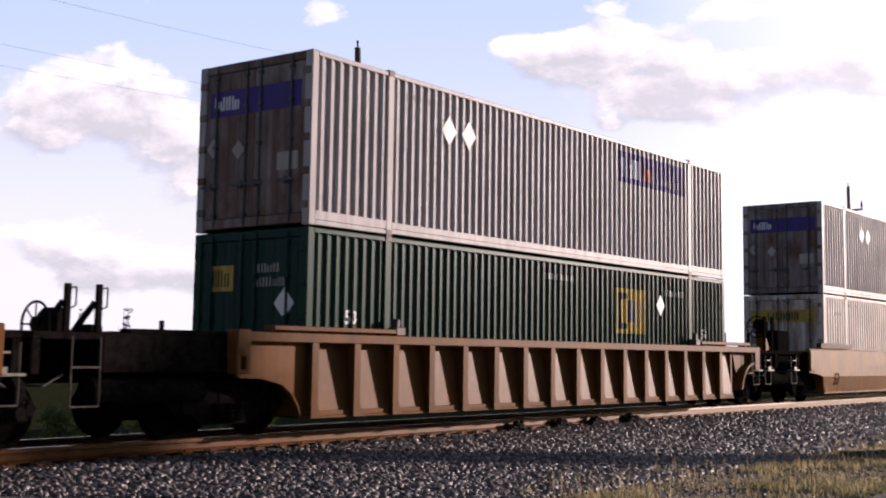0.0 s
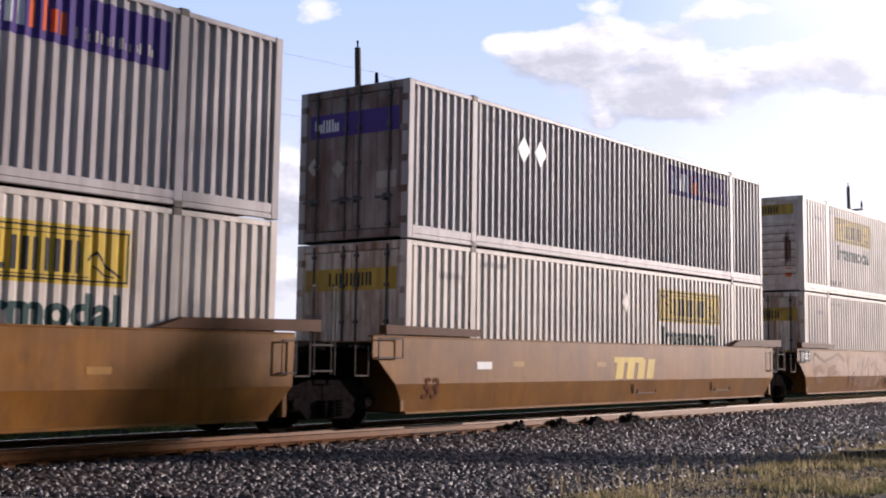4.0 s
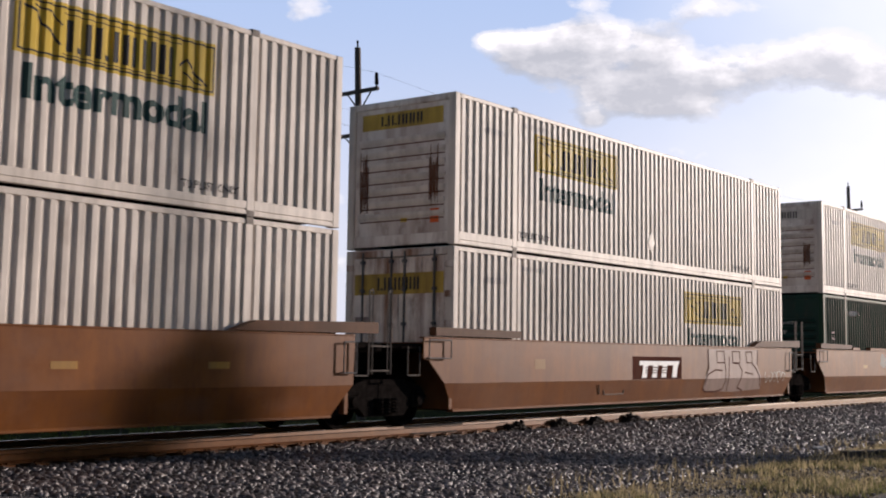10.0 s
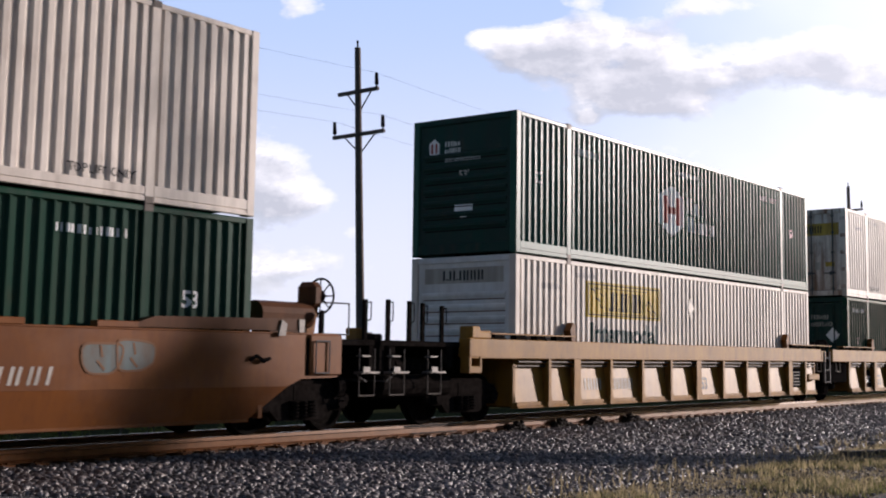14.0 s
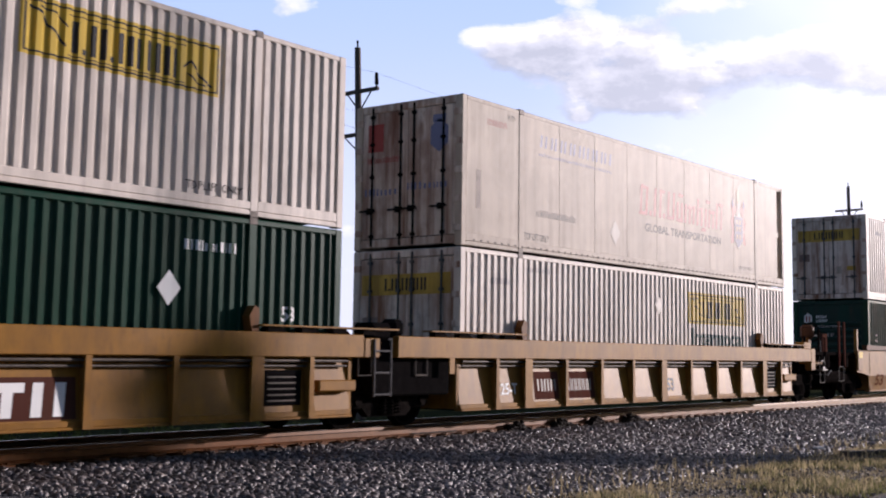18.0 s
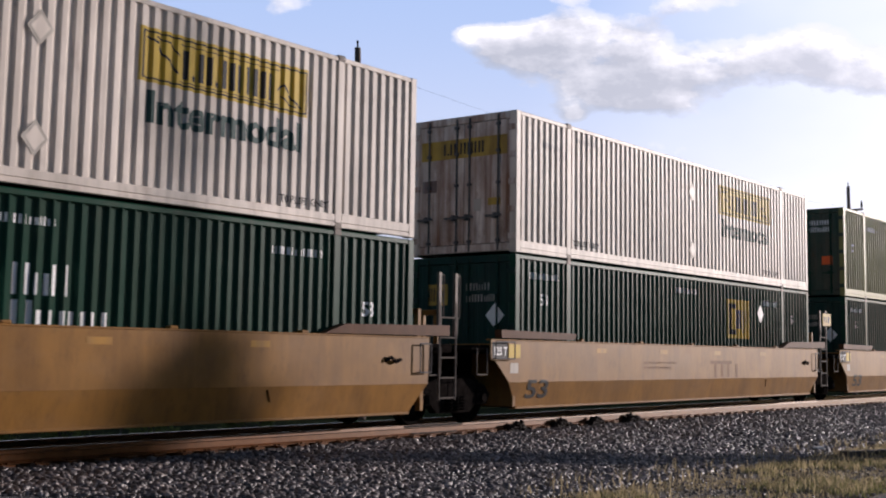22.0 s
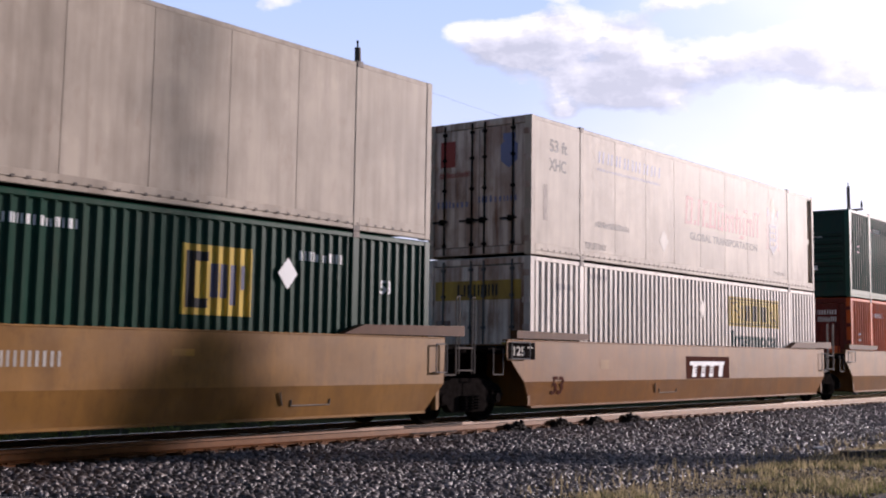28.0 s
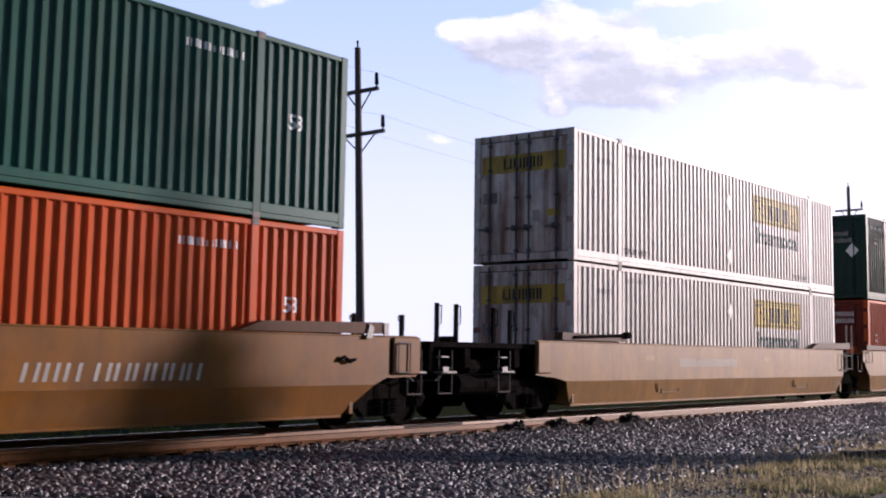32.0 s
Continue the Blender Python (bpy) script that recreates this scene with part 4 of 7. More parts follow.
        mirror_part("tail_pillar", lambda: Geo().box(b - 0.34, b, -YR - 0.006, -YR + 0.2, 0.94, 1.58, 0.02), mat, car, m, ("tailpillar", kind))
    else:
        mirror_part("chord_tip", lambda: Geo().box(16.52, 16.92, -YR, -YR + 0.14, 1.20, 1.52, 0.012), mat, car, m, ("tip", kind))
        mirror_part("tip_beam", lambda: Geo().box(16.45, 17.3, -YR + 0.16, -YR + 0.24, 1.24, 1.5, 0.012), M["black"], car, m, ("tipbeam", kind))


YR = 1.53


def web_y(z):
    """The web leans outwards towards its foot."""
    return -1.29 - (1.5 - z) / 1.24 * 0.13


def rib_post(wide, chord):
    """A post with a face plate at its edge and a flared foot."""
    top = 1.57 - chord + 0.004
    w = wide / 2
    pts = [(-w, 0.25), (w + 0.07, 0.25), (w + 0.05, 0.36), (w, 0.48), (w, top), (-w, top)]
    return Geo().prism(pts, 1, -YR + 0.004, -YR + 0.026).box(-0.012, 0.012, -YR + 0.022, -1.31, 0.25, top, 0.003)


def mirror_part(name, geo, mat, car, m, key):
    """A part of the near side, or its mirror image on the far side."""
    if m:
        make = geo
        geo = lambda: flip_y(make())
        key = (*key, "far")
    return part(name, geo, mat, car, key=key)


def flip_y(g):
    g.v = [(x, -y, z) for x, y, z in g.v]
    return g


def ledge(at_left):
    g = Geo()
    if at_left:
        pts = [(-0.75, 1.60), (2.02, 1.60), (2.10, 1.735), (-0.75, 1.755)]
    else:
        pts = [(13.62, 1.585), (17.02, 1.60), (17.02, 1.79), (14.15, 1.745)]
    return g.prism(pts, 1, -YS - 0.03, -YS + 0.13)


def truck_parts(car, x):
    """A two-axle truck: side frames, springs, bolster, and wheelsets that roll."""
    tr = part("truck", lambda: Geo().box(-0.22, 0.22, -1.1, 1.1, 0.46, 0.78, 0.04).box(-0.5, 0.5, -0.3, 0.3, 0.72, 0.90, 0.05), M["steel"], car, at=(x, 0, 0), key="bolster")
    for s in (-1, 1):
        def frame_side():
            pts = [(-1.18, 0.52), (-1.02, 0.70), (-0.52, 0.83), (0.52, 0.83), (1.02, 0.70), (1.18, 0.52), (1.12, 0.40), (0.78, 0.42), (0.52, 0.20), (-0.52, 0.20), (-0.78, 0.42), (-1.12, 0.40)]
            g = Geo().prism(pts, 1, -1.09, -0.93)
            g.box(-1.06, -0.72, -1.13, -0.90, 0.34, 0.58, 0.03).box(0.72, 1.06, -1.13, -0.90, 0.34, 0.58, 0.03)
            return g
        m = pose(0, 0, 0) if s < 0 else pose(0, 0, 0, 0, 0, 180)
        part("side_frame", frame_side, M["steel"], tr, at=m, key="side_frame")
        for q in (-0.2, 0.0, 0.2):
            def coil():
                g = Geo()
                for i in range(5):
                    g.ring((0, 0, 0.27 + i * 0.055), 2, 0.075, 0.019, 10, 5)
                return g
            part("spring", coil, M["dark"], tr, at=m @ pose(q, -1.12, 0), key="spring")
    sets = []
    for q in (-0.89, 0.89):
        for s in (-1, 1):
            part("bearing_cap", lambda: Geo().tube((0, -1.16, 0.458), (0, -1.185, 0.458), 0.085, 12).box(-0.16, 0.16, -1.14, -1.10, 0.56, 0.64, 0.02), M["steel"], tr, at=pose(q, 0, 0) if s < 0 else pose(q, 0, 0, 0, 0, 180), key="bearing_cap")
        def wheelset():
            g = Geo().tube((0, -1.06, 0), (0, 1.06, 0), 0.075, 12)
            for s in (-1, 1):
                g.lathe([(0.07, s * 0.68), (0.14, s * 0.67), (0.30, s * 0.70), (0.39, s * 0.675), (0.485, s * 0.675), (0.475, s * 0.70), (0.458, s * 0.71), (0.452, s * 0.81), (0.40, s * 0.81), (0.36, s * 0.745), (0.16, s * 0.775), (0.12, s * 0.84), (0.07, s * 0.84)], n=28)
                g.tube((0, s * 1.06, 0), (0, s * 1.135, 0), 0.10, 10)
                for i in range(3):
                    t = 2 * math.pi * i / 3
                    g.tube((0.06 * math.cos(t), s * 1.13, 0.06 * math.sin(t)), (0.06 * math.cos(t), s * 1.155, 0.06 * math.sin(t)), 0.02, 6)
            return g
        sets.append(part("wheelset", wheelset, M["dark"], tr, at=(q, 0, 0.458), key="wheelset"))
    WHEELS.append(sets)
    return tr


def grab_iron(car, x, z, w, h, y=-YS - 0.07):
    part("grab_iron", lambda: Geo().rod([(x, y + 0.08, z), (x, y, z), (x + w, y, z), (x + w, y, z + h), (x, y, z + h), (x, y, z)], 0.013), M["rod"], car)


def ladder(car, x, z0, z1, w=0.42, mat="rod", y=-1.42):
    g = Geo()
    for q in (0, w):
        g.tube((x + q, y, z0), (x + q, y, z1), 0.022, 6)
    k = int((z1 - z0) / 0.36)
    for i in range(k + 1):
        g.tube((x, y, z0 + 0.04 + i * 0.36), (x + w, y, z0 + 0.04 + i * 0.36), 0.016, 6)
    part("ladder", g, M[mat], car)


def hoop(car, x, z0, z1, y=-1.0, d=0.16, mat="steel"):
    """A flat upright with a bent hand hold beside it."""
    g = Geo().box(x - 0.045, x + 0.045, y - 0.03, y + 0.03, z0, z1, 0.008)
    g.rod([(x + 0.04, y, z1 - 0.06), (x + d, y, z1 - 0.04), (x + d, y, z0 + 0.35), (x + 0.04, y, z0 + 0.3)], 0.012)
    part("stanchion", g, M[mat], car)


def brake_wheel(car, x, z, s, y=-0.95, gear="steel"):
    """The hand-brake wheel on the outer face of its gear box; s: the way in which the wheel looks along x."""
    rim = part("brake_wheel", Geo().ring((x, y, z), 0, 0.29, 0.019, 24, 6), M["steel"], car, "dark spoked hand-brake wheel")
    part("hub", Geo().tube((x + s * 0.02, y, z), (x - s * 0.2, y, z), 0.10, 12, 0.05), M["steel"], rim)
    for i in range(8):
        a = 2 * math.pi * i / 8
        part("spoke", Geo().tube((x, y, z), (x, y + 0.29 * math.cos(a), z + 0.29 * math.sin(a)), 0.012, 6), M["steel"], rim)
    part("gear_box", Geo().box(x - s * 0.42, x - s * 0.1, y - 0.2, y + 0.2, z - 0.22, z + 0.22, 0.09), M[gear], car)
    part("brake_stand", Geo().prism([(x - s * 0.35, z - 0.15), (x - s * 0.15, z - 0.15), (x - s * 0.28, 1.4), (x - s * 0.75, 1.4)], 1, y - 0.1, y + 0.1), M["rust"], car)
    part("hand_rail", Geo().rod([(x - s * 0.05, y, z - 0.1), (x + s * 0.62, y - 0.1, z - 0.1), (x + s * 0.62, y - 0.1, z - 0.62), (x, y - 0.05, z - 0.62)], 0.014), M["rod"], car)


def coupler(car, x, s):
    part("coupler", Geo().prism([(x, -0.14), (x + s * 0.5, -0.16), (x + s * 0.72, -0.22), (x + s * 0.74, 0.02), (x + s * 0.55, 0.2), (x, 0.14)], 2, 0.70, 1.0), M["steel"], car)
    part("air_hose", Geo().rod([(x + s * 0.1, -0.45, 0.8), (x + s * 0.25, -0.45, 0.55), (x + s * 0.45, -0.3, 0.42), (x + s * 0.6, -0.2, 0.5)], 0.03, 8), M["black"], car)
    part("uncoupling_lever", Geo().rod([(x - s * 0.2, -1.3, 0.95), (x + s * 0.1, -1.3, 0.8), (x + s * 0.35, -0.2, 0.85)], 0.014), M["rod"], car)


def end_step(car, x, mat="pale"):
    """A stirrup below the platform: two thin hangers, a tread and a lower rung."""
    part("sill_step", lambda: Geo().rod([(0.0, -1.36, 1.35), (0.0, -1.36, 0.57), (0.40, -1.36, 0.57), (0.40, -1.36, 1.35)], 0.013), M["worn"], car, at=(x, 0, 0), key="stirrup")
    part("tread", lambda: Geo().box(-0.04, 0.44, -1.45, -1.26, 0.93, 0.97, 0.008).box(-0.02, 0.16, -1.47, -1.44, 0.95, 1.05, 0.006), M[mat], car, "worn pale step tread", at=(x, 0, 0), key="tread")
    part("upper_tread", lambda: Geo().box(0.0, 0.22, -1.42, -1.28, 1.21, 1.24, 0.006), M[mat], car, at=(x, 0, 0), key="upper_tread")


def platform_end(car, mat, left, kind, tip, kind_of_side):
    """What joins a well to its neighbour: a bulkhead, the draft beam, steps and hand holds."""
    s = -1 if left else 1
    edge = -0.12 if left else L + 0.12
    part("bulkhead", lambda: Geo().box(edge, edge + s * 0.10, -YS + 0.06, YS - 0.06, 0.28, 1.50, 0.01), mat, car, key=("bulk", left))
    reach = (-1.65 if left else 17.62) if kind == "art" else tip - s * 0.05
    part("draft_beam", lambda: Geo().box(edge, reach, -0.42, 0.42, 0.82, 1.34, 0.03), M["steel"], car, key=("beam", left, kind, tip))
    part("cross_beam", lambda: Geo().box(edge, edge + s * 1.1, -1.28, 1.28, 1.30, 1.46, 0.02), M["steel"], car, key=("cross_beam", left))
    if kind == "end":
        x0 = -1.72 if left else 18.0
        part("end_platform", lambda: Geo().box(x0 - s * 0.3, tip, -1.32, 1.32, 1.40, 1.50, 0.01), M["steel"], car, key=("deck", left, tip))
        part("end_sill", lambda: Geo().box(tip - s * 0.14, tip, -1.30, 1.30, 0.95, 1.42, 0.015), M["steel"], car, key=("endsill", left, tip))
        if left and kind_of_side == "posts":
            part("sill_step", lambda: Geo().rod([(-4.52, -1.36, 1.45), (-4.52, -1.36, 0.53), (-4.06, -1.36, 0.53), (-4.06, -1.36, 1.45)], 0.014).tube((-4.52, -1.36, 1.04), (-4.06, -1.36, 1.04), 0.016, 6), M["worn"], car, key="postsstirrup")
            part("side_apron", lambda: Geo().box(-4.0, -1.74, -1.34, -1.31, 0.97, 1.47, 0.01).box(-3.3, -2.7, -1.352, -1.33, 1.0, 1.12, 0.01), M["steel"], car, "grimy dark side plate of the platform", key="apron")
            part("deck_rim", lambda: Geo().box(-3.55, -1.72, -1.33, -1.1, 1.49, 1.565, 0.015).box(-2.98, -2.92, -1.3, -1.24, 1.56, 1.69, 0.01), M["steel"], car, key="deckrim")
        elif left and tip > -4.22:
            part("sill_step", lambda: Geo().rod([(-3.12, -1.34, 1.40), (-3.12, -1.34, 0.60), (-2.68, -1.34, 0.60), (-2.68, -1.34, 1.40)], 0.013).tube((-3.12, -1.34, 1.05), (-2.68, -1.34, 1.05), 0.013, 6), M["worn"], car, key="archstirrup")
        elif left:
            end_step(car, tip + 0.22)
            end_step(car, -2.95)
        if left:
            for k, x in enumerate((-3.9, -2.2)):
                part("deck_beam", lambda: Geo().box(x - 0.1, x + 0.1, -1.30, 1.30, 1.02, 1.40, 0.02), M["steel"], car, key=("deckbeam", k))
        else:
            end_step(car, tip - 0.45)
        coupler(car, tip - s * 0.3, s)
        part("brake_cylinder", lambda: Geo().tube((x0 + s * 0.1, -0.8, 1.05), (x0 + s * (1.6 if left else 0.2), -0.8, 1.05), 0.17, 12), M["steel"], car, key=("gear", left))
        part("air_tank", lambda: Geo().tube((x0 + s * 0.3, -1.05, 0.72), (x0 + s * (2.3 if left else 0.45), -1.05, 0.72), 0.20, 12), M["steel"], car, key=("tank", left))
        if mat.name not in ("golden_tan_car_paint", "rust_brown_car_paint"):
            p, q = (-1.70, -1.22) if left else (17.30, 18.05)
            part("end_cabinet", lambda: Geo().box(p, q, -YS - 0.045, -YS + 0.01, 0.92, 1.55, 0.014), mat, car, key=("cabinet", left))
            part("cabinet_gap", lambda: Geo().box(q if left else p - 0.05, q + 0.05 if left else p, -YS - 0.012, -YS + 0.0, 0.92, 1.50, 0.004), M["black"], car, key=("gap", left))
            if not left:
                part("ledge_bracket", lambda: Geo().prism([(17.02, 1.58), (17.14, 1.58), (17.14, 1.78), (17.02, 1.78)], 1, -YS - 0.05, -YS - 0.02).prism([(16.55, 1.52), (16.70, 1.52), (16.74, 1.70), (16.62, 1.76)], 1, -YS - 0.06, -YS - 0.03), M["pale"], car, "pale worn bracket", key="ledgebracket")
    else:
        x0 = -1.07 if left else 16.45
        part("crossover_step", lambda: Geo().box(x0, x0 + s * 0.55, -1.38, -0.5, 1.36, 1.40, 0.006), M["steel"], car, key=("cross", left))
        part("sill_step", lambda: Geo().rod([(x0 + s * 0.06, -1.40, 1.4), (x0 + s * 0.06, -1.40, 0.9), (x0 + s * 0.4, -1.40, 0.9), (x0 + s * 0.4, -1.40, 1.4)], 0.015), M["worn"], car, key=("crossstep", left))


def slotted_frame(car, x, z0, z1, mat):
    """A narrow upright frame with a slot, across the platform."""
    part("slotted_frame", Geo().box(x, x + 0.17, -0.95, -0.80, z0, z1, 0.012).box(x + 0.30, x + 0.48, -0.95, -0.80, z0, z1, 0.012).box(x, x + 0.48, -0.953, -0.797, z1 - 0.12, z1 + 0.01, 0.012), mat, car)


WHEELS, TRAIN = [], []


def well_car(u, kind, color, left, right, label, wheel="", arch=False, marks=None, lead_tip=-5.1, tail_tip=18.3):
    """One unit of a double-stack car. u: the place of its containers' leading end along the train."""
    car = thing("well_car", label, "railway car", "well cars of the train")
    mat = M[color]
    for s in (-1, 1):
        far = s > 0
        if kind == "smooth":
            smooth_side(car, mat, left, right, far)
        else:
            chord = 0.15 if kind == "posts" else 0.37
            spots = [(1.025 * i, 0.15) for i in range(16)] if kind == "posts" else [(x, 0.26 if x in (2.05, 7.97, 14.05) else 0.10) for x in (0.95, 2.05, 3.52, 5.0, 6.45, 7.97, 9.45, 10.95, 12.45, 14.05, 15.25)]
            ribbed_side(car, mat, kind, chord, far, left, right)
            for x, wide in spots:
                mirror_part("side_post", lambda: rib_post(wide, chord), mat, car, far, ("rib", kind, wide)).location.x = x
            if kind == "bars":
                part("side_pipe", lambda: Geo().tube((-0.1, -YR + 0.1, 1.14), (16.2, -YR + 0.1, 1.14), 0.022), M["worn"], car, at=pose(0, 0, 0) if s < 0 else pose(L, 0, 0, 0, 0, 180), key="pipe")
                part("side_pipe", lambda: Geo().tube((-0.1, -YR + 0.12, 1.06), (16.2, -YR + 0.12, 1.06), 0.018), M["worn"], car, at=pose(0, 0, 0) if s < 0 else pose(L, 0, 0, 0, 0, 180), key="pipe_low")
    part("well_floor", lambda: Geo().box(-0.1, L + 0.1, -1.30, -0.95, 0.25, 0.385, 0.01).box(-0.1, L + 0.1, 0.95, 1.30, 0.25, 0.385, 0.01).box(0.0, 0.4, -1.3, 1.3, 0.25, 0.38).box(L - 0.4, L, -1.3, 1.3, 0.25, 0.38).box(7.8, 8.3, -1.3, 1.3, 0.25, 0.38), M["steel"], car, key="well_floor")
    if kind == "bars":
        for x0, x1, stop in ((-1.2, 1.95, 1.9), (14.1, 17.4, 13.95)):
            part("ledge_plate", lambda: Geo().box(x0, x1, -YR - 0.02, -YR + 0.2, 1.655, 1.685, 0.006), mat, car, key=("ledgeplate", x0))
            for i in range(4):
                part("bracket", lambda: Geo().prism([(0, 1.57), (0.42, 1.57), (0.30, 1.655), (0.0, 1.655)], 1, -YR + 0.02, -YR + 0.16), M["steel"], car, at=(x0 + 0.15 + 0.75 * i, 0, 0), key="bracket")
            part("end_stop", lambda: Geo().prism([(stop, 1.57), (stop + 0.14, 1.57), (stop + 0.14, 1.92), (stop + 0.05, 1.96), (stop - 0.06, 1.80)], 1, -YR + 0.06, -YR + 0.22), M["rust"], car, "rusty upright stop plate", key=("stop", stop))
    elif kind == "posts":
        for x0, x1 in ((-0.97, 2.0), (14.2, 17.2)):
            part("ledge", lambda: Geo().box(x0, x1, -YR - 0.02, -YR + 0.2, 1.60, 1.675, 0.01), mat, car, "rusty guide ledge", key=("postledge", x0))
            for k in range(3):
                part("ledge_foot", lambda: Geo().box(0, 0.12, -YR + 0.02, -YR + 0.16, 1.565, 1.605, 0.006), M["steel"], car, at=(x0 + 0.2 + 1.2 * k, 0, 0), key="ledgefoot")
        for x in (2.03, 13.9):
            part("end_stop", lambda: Geo().box(0, 0.26, -YR + 0.0, -YR + 0.2, 1.565, 1.72, 0.02).box(0.05, 0.15, -YR + 0.03, -YR + 0.15, 1.70, 1.86, 0.02), M["worn"], car, "dark upright stop bracket", at=(x, 0, 0), key="poststop")
    else:
        for lead in (True, False):
            part("ledge", lambda: ledge(lead), M["ledgerust"], car, "rusty guide ledge", key=("ledge", lead))
    platform_end(car, mat, True, "art" if left == "art" else "end", lead_tip, kind)
    platform_end(car, mat, False, "art" if right == "art" else "end", tail_tip, kind)
    if left != "art":
        truck_parts(car, -1.45)
    truck_parts(car, 17.7 if right == "art" else 17.55)
    a = -1.05 if left == "art" else -1.68
    b = 16.1 if right == "art" else 17.4
    if kind != "bars":
        if left == "art":
            grab_iron(car, a + 0.05, 1.20, 0.66, 0.32)
        grab_iron(car, b, 0.95, 0.32, 0.5)
    if right == "art" and kind == "bars":
        ladder(car, 16.75, 0.55, 1.5, 0.44, "rod", -YR - 0.02)
    elif right == "art":
        if not arch:
            for x in (16.86, 17.36):
                part("hand_hold", lambda: Geo().rod([(0, -1.40, 0.92), (0, -1.40, 2.32), (0.09, -1.40, 2.34), (0.09, -1.40, 0.92)], 0.015), M["worn"], car, "narrow upright hand hold", at=(x, 0, 0), key="handhold")
            for z in (0.98, 1.39):
                part("rung", lambda: Geo().tube((16.90, -1.40, 0), (17.40, -1.40, 0), 0.016, 6), M["worn"], car, at=(0, 0, z), key="rung")
        else:
            ladder(car, 16.78, 0.45, 2.2, 0.5, "worn")
            hoop(car, 16.78, 1.6, 2.75, -1.40, 0.14, "worn")
            hoop(car, 17.28, 1.6, 2.75, -1.40, 0.14, "worn")
    else:
        hoop(car, 16.80, 1.5, 1.95, -1.0, -0.1)
        hoop(car, 17.80, 1.5, 1.95, -1.25, -0.1)
        if tail_tip > 19:
            hoop(car, tail_tip - 0.2, 1.5, 2.18, -1.25)
    if left != "art":
        for x, z in ((lead_tip + 0.28, 2.2), (lead_tip + 0.88, 2.2), (-2.98, 2.18), (-2.4, 2.15)) if not wheel and not arch else () if arch else ((-4.55, 2.13), (-4.04, 2.14)) if wheel == "low" else ((lead_tip + 0.45, 2.44), (lead_tip + 0.98, 2.44)):
            hoop(car, x, 1.5, z, -1.25, 0.14)
        part("deck_box", lambda: Geo().box(-3.9, -3.65, -0.9, -0.6, 1.5, 1.62, 0.03), M["steel"], car, key="deckbox")
    if wheel == "low":
        brake_wheel(car, -4.80, 1.60, -1)
        for x in (-4.57, -4.06):
            part("leaning_arm", Geo().tube((x - 0.28, -1.1, 1.48), (x - 0.02, -1.22, 1.9), 0.045), M["steel"], car)
    if wheel == "lead":
        brake_wheel(car, -4.45, 2.16, -1)
        part("control_cabinet", Geo().box(-3.57, -2.6, -1.2, -0.6, 1.12, 2.08, 0.06), M["black"], car, "black equipment cabinet on the end platform")
    if wheel == "trail":
        brake_wheel(car, 19.1 if kind == "bars" else 18.1, 2.1 if kind == "bars" else 2.2, 1, gear="ledgerust")
        if kind == "bars":
            part("brake_deck", Geo().box(18.2, 19.15, -1.3, -0.7, 1.12, 1.20, 0.01).box(18.35, 18.6, -1.2, -0.9, 1.2, 1.34, 0.03), mat, car, "tan deck plate under the brake stand")
        else:
            part("control_cabinet", Geo().tube((16.55, -0.95, 1.86), (17.75, -0.95, 1.86), 0.22, 14).box(16.7, 17.6, -1.15, -0.75, 1.5, 1.7, 0.03), M["ledgerust"], car, "rusty rounded reservoir above the sill")
    if arch and right == "art":
        for x in (16.75, 17.35):
            part("portal_frame", Geo().box(x, x + 0.10, -0.95, -0.85, 1.45, 2.1, 0.01).box(x, x + 0.10, -0.62, -0.52, 1.45, 2.1, 0.01).box(x, x + 0.10, -0.95, -0.52, 2.0, 2.1, 0.01), mat, car)
    elif arch:
        slotted_frame(car, 17.22, 1.5, 2.24, mat)
        part("tail_box", Geo().box(17.4, 18.0, -1.44, -1.1, 1.58, 1.84, 0.015), mat, car, "tan box on the end sill")
    if arch and left != "art":
        slotted_frame(car, -3.50, 1.45, 2.07, M["patch_dark"])
        for x in (-3.15, -2.66):
            hoop(car, x, 1.05, 2.46, -1.36, 0.11, "patch_dark")
    if marks:
        marks(car)
    TRAIN.append((car, u, 0.0))
    return car


def side_mark(car, name, polys, mat, label="", lift=0.004):
    """Flat marks (x, z) on a smooth side; below the crease they follow the leaning sheet."""
    for group in [[p] for p in polys] if name in ("logo_bar", "sprayed_patch") else [polys]:
        g = Geo()
        for i, poly in enumerate(group):
            vs, up = [], lift + 0.0001 * (i % 12)
            for x, z in poly:
                y = -YS - up if z >= 0.752 else -YS + (0.752 - z) / 0.482 * LEAN - up
                vs.append((x, y, z))
            g.add(vs, [tuple(range(len(poly)))])
        part(name, g, M[mat], car, label)


def side_text(car, text, size, x, z, mat, width=None, shear=0.0):
    bm = letters(text, size, x, z, width)
    bm.verts.index_update()
    g = Geo()
    vs = []
    for v in bm.verts:
        zz = v.co.z
        y = -YS - 0.009 if zz >= 0.752 else -YS + (0.752 - zz) / 0.482 * LEAN - 0.009
        vs.append((v.co.x + shear * (zz - z), y, zz))
    g.add(vs, [[v.index for v in f.verts] for f in bm.faces])
    bm.free()
    tagged(part("lettering", g, M[mat], car), kind="stuff")


def slanted(polys, z0, k=0.25):
    return [[(x + k * (z - z0), z) for x, z in p] for p in polys]


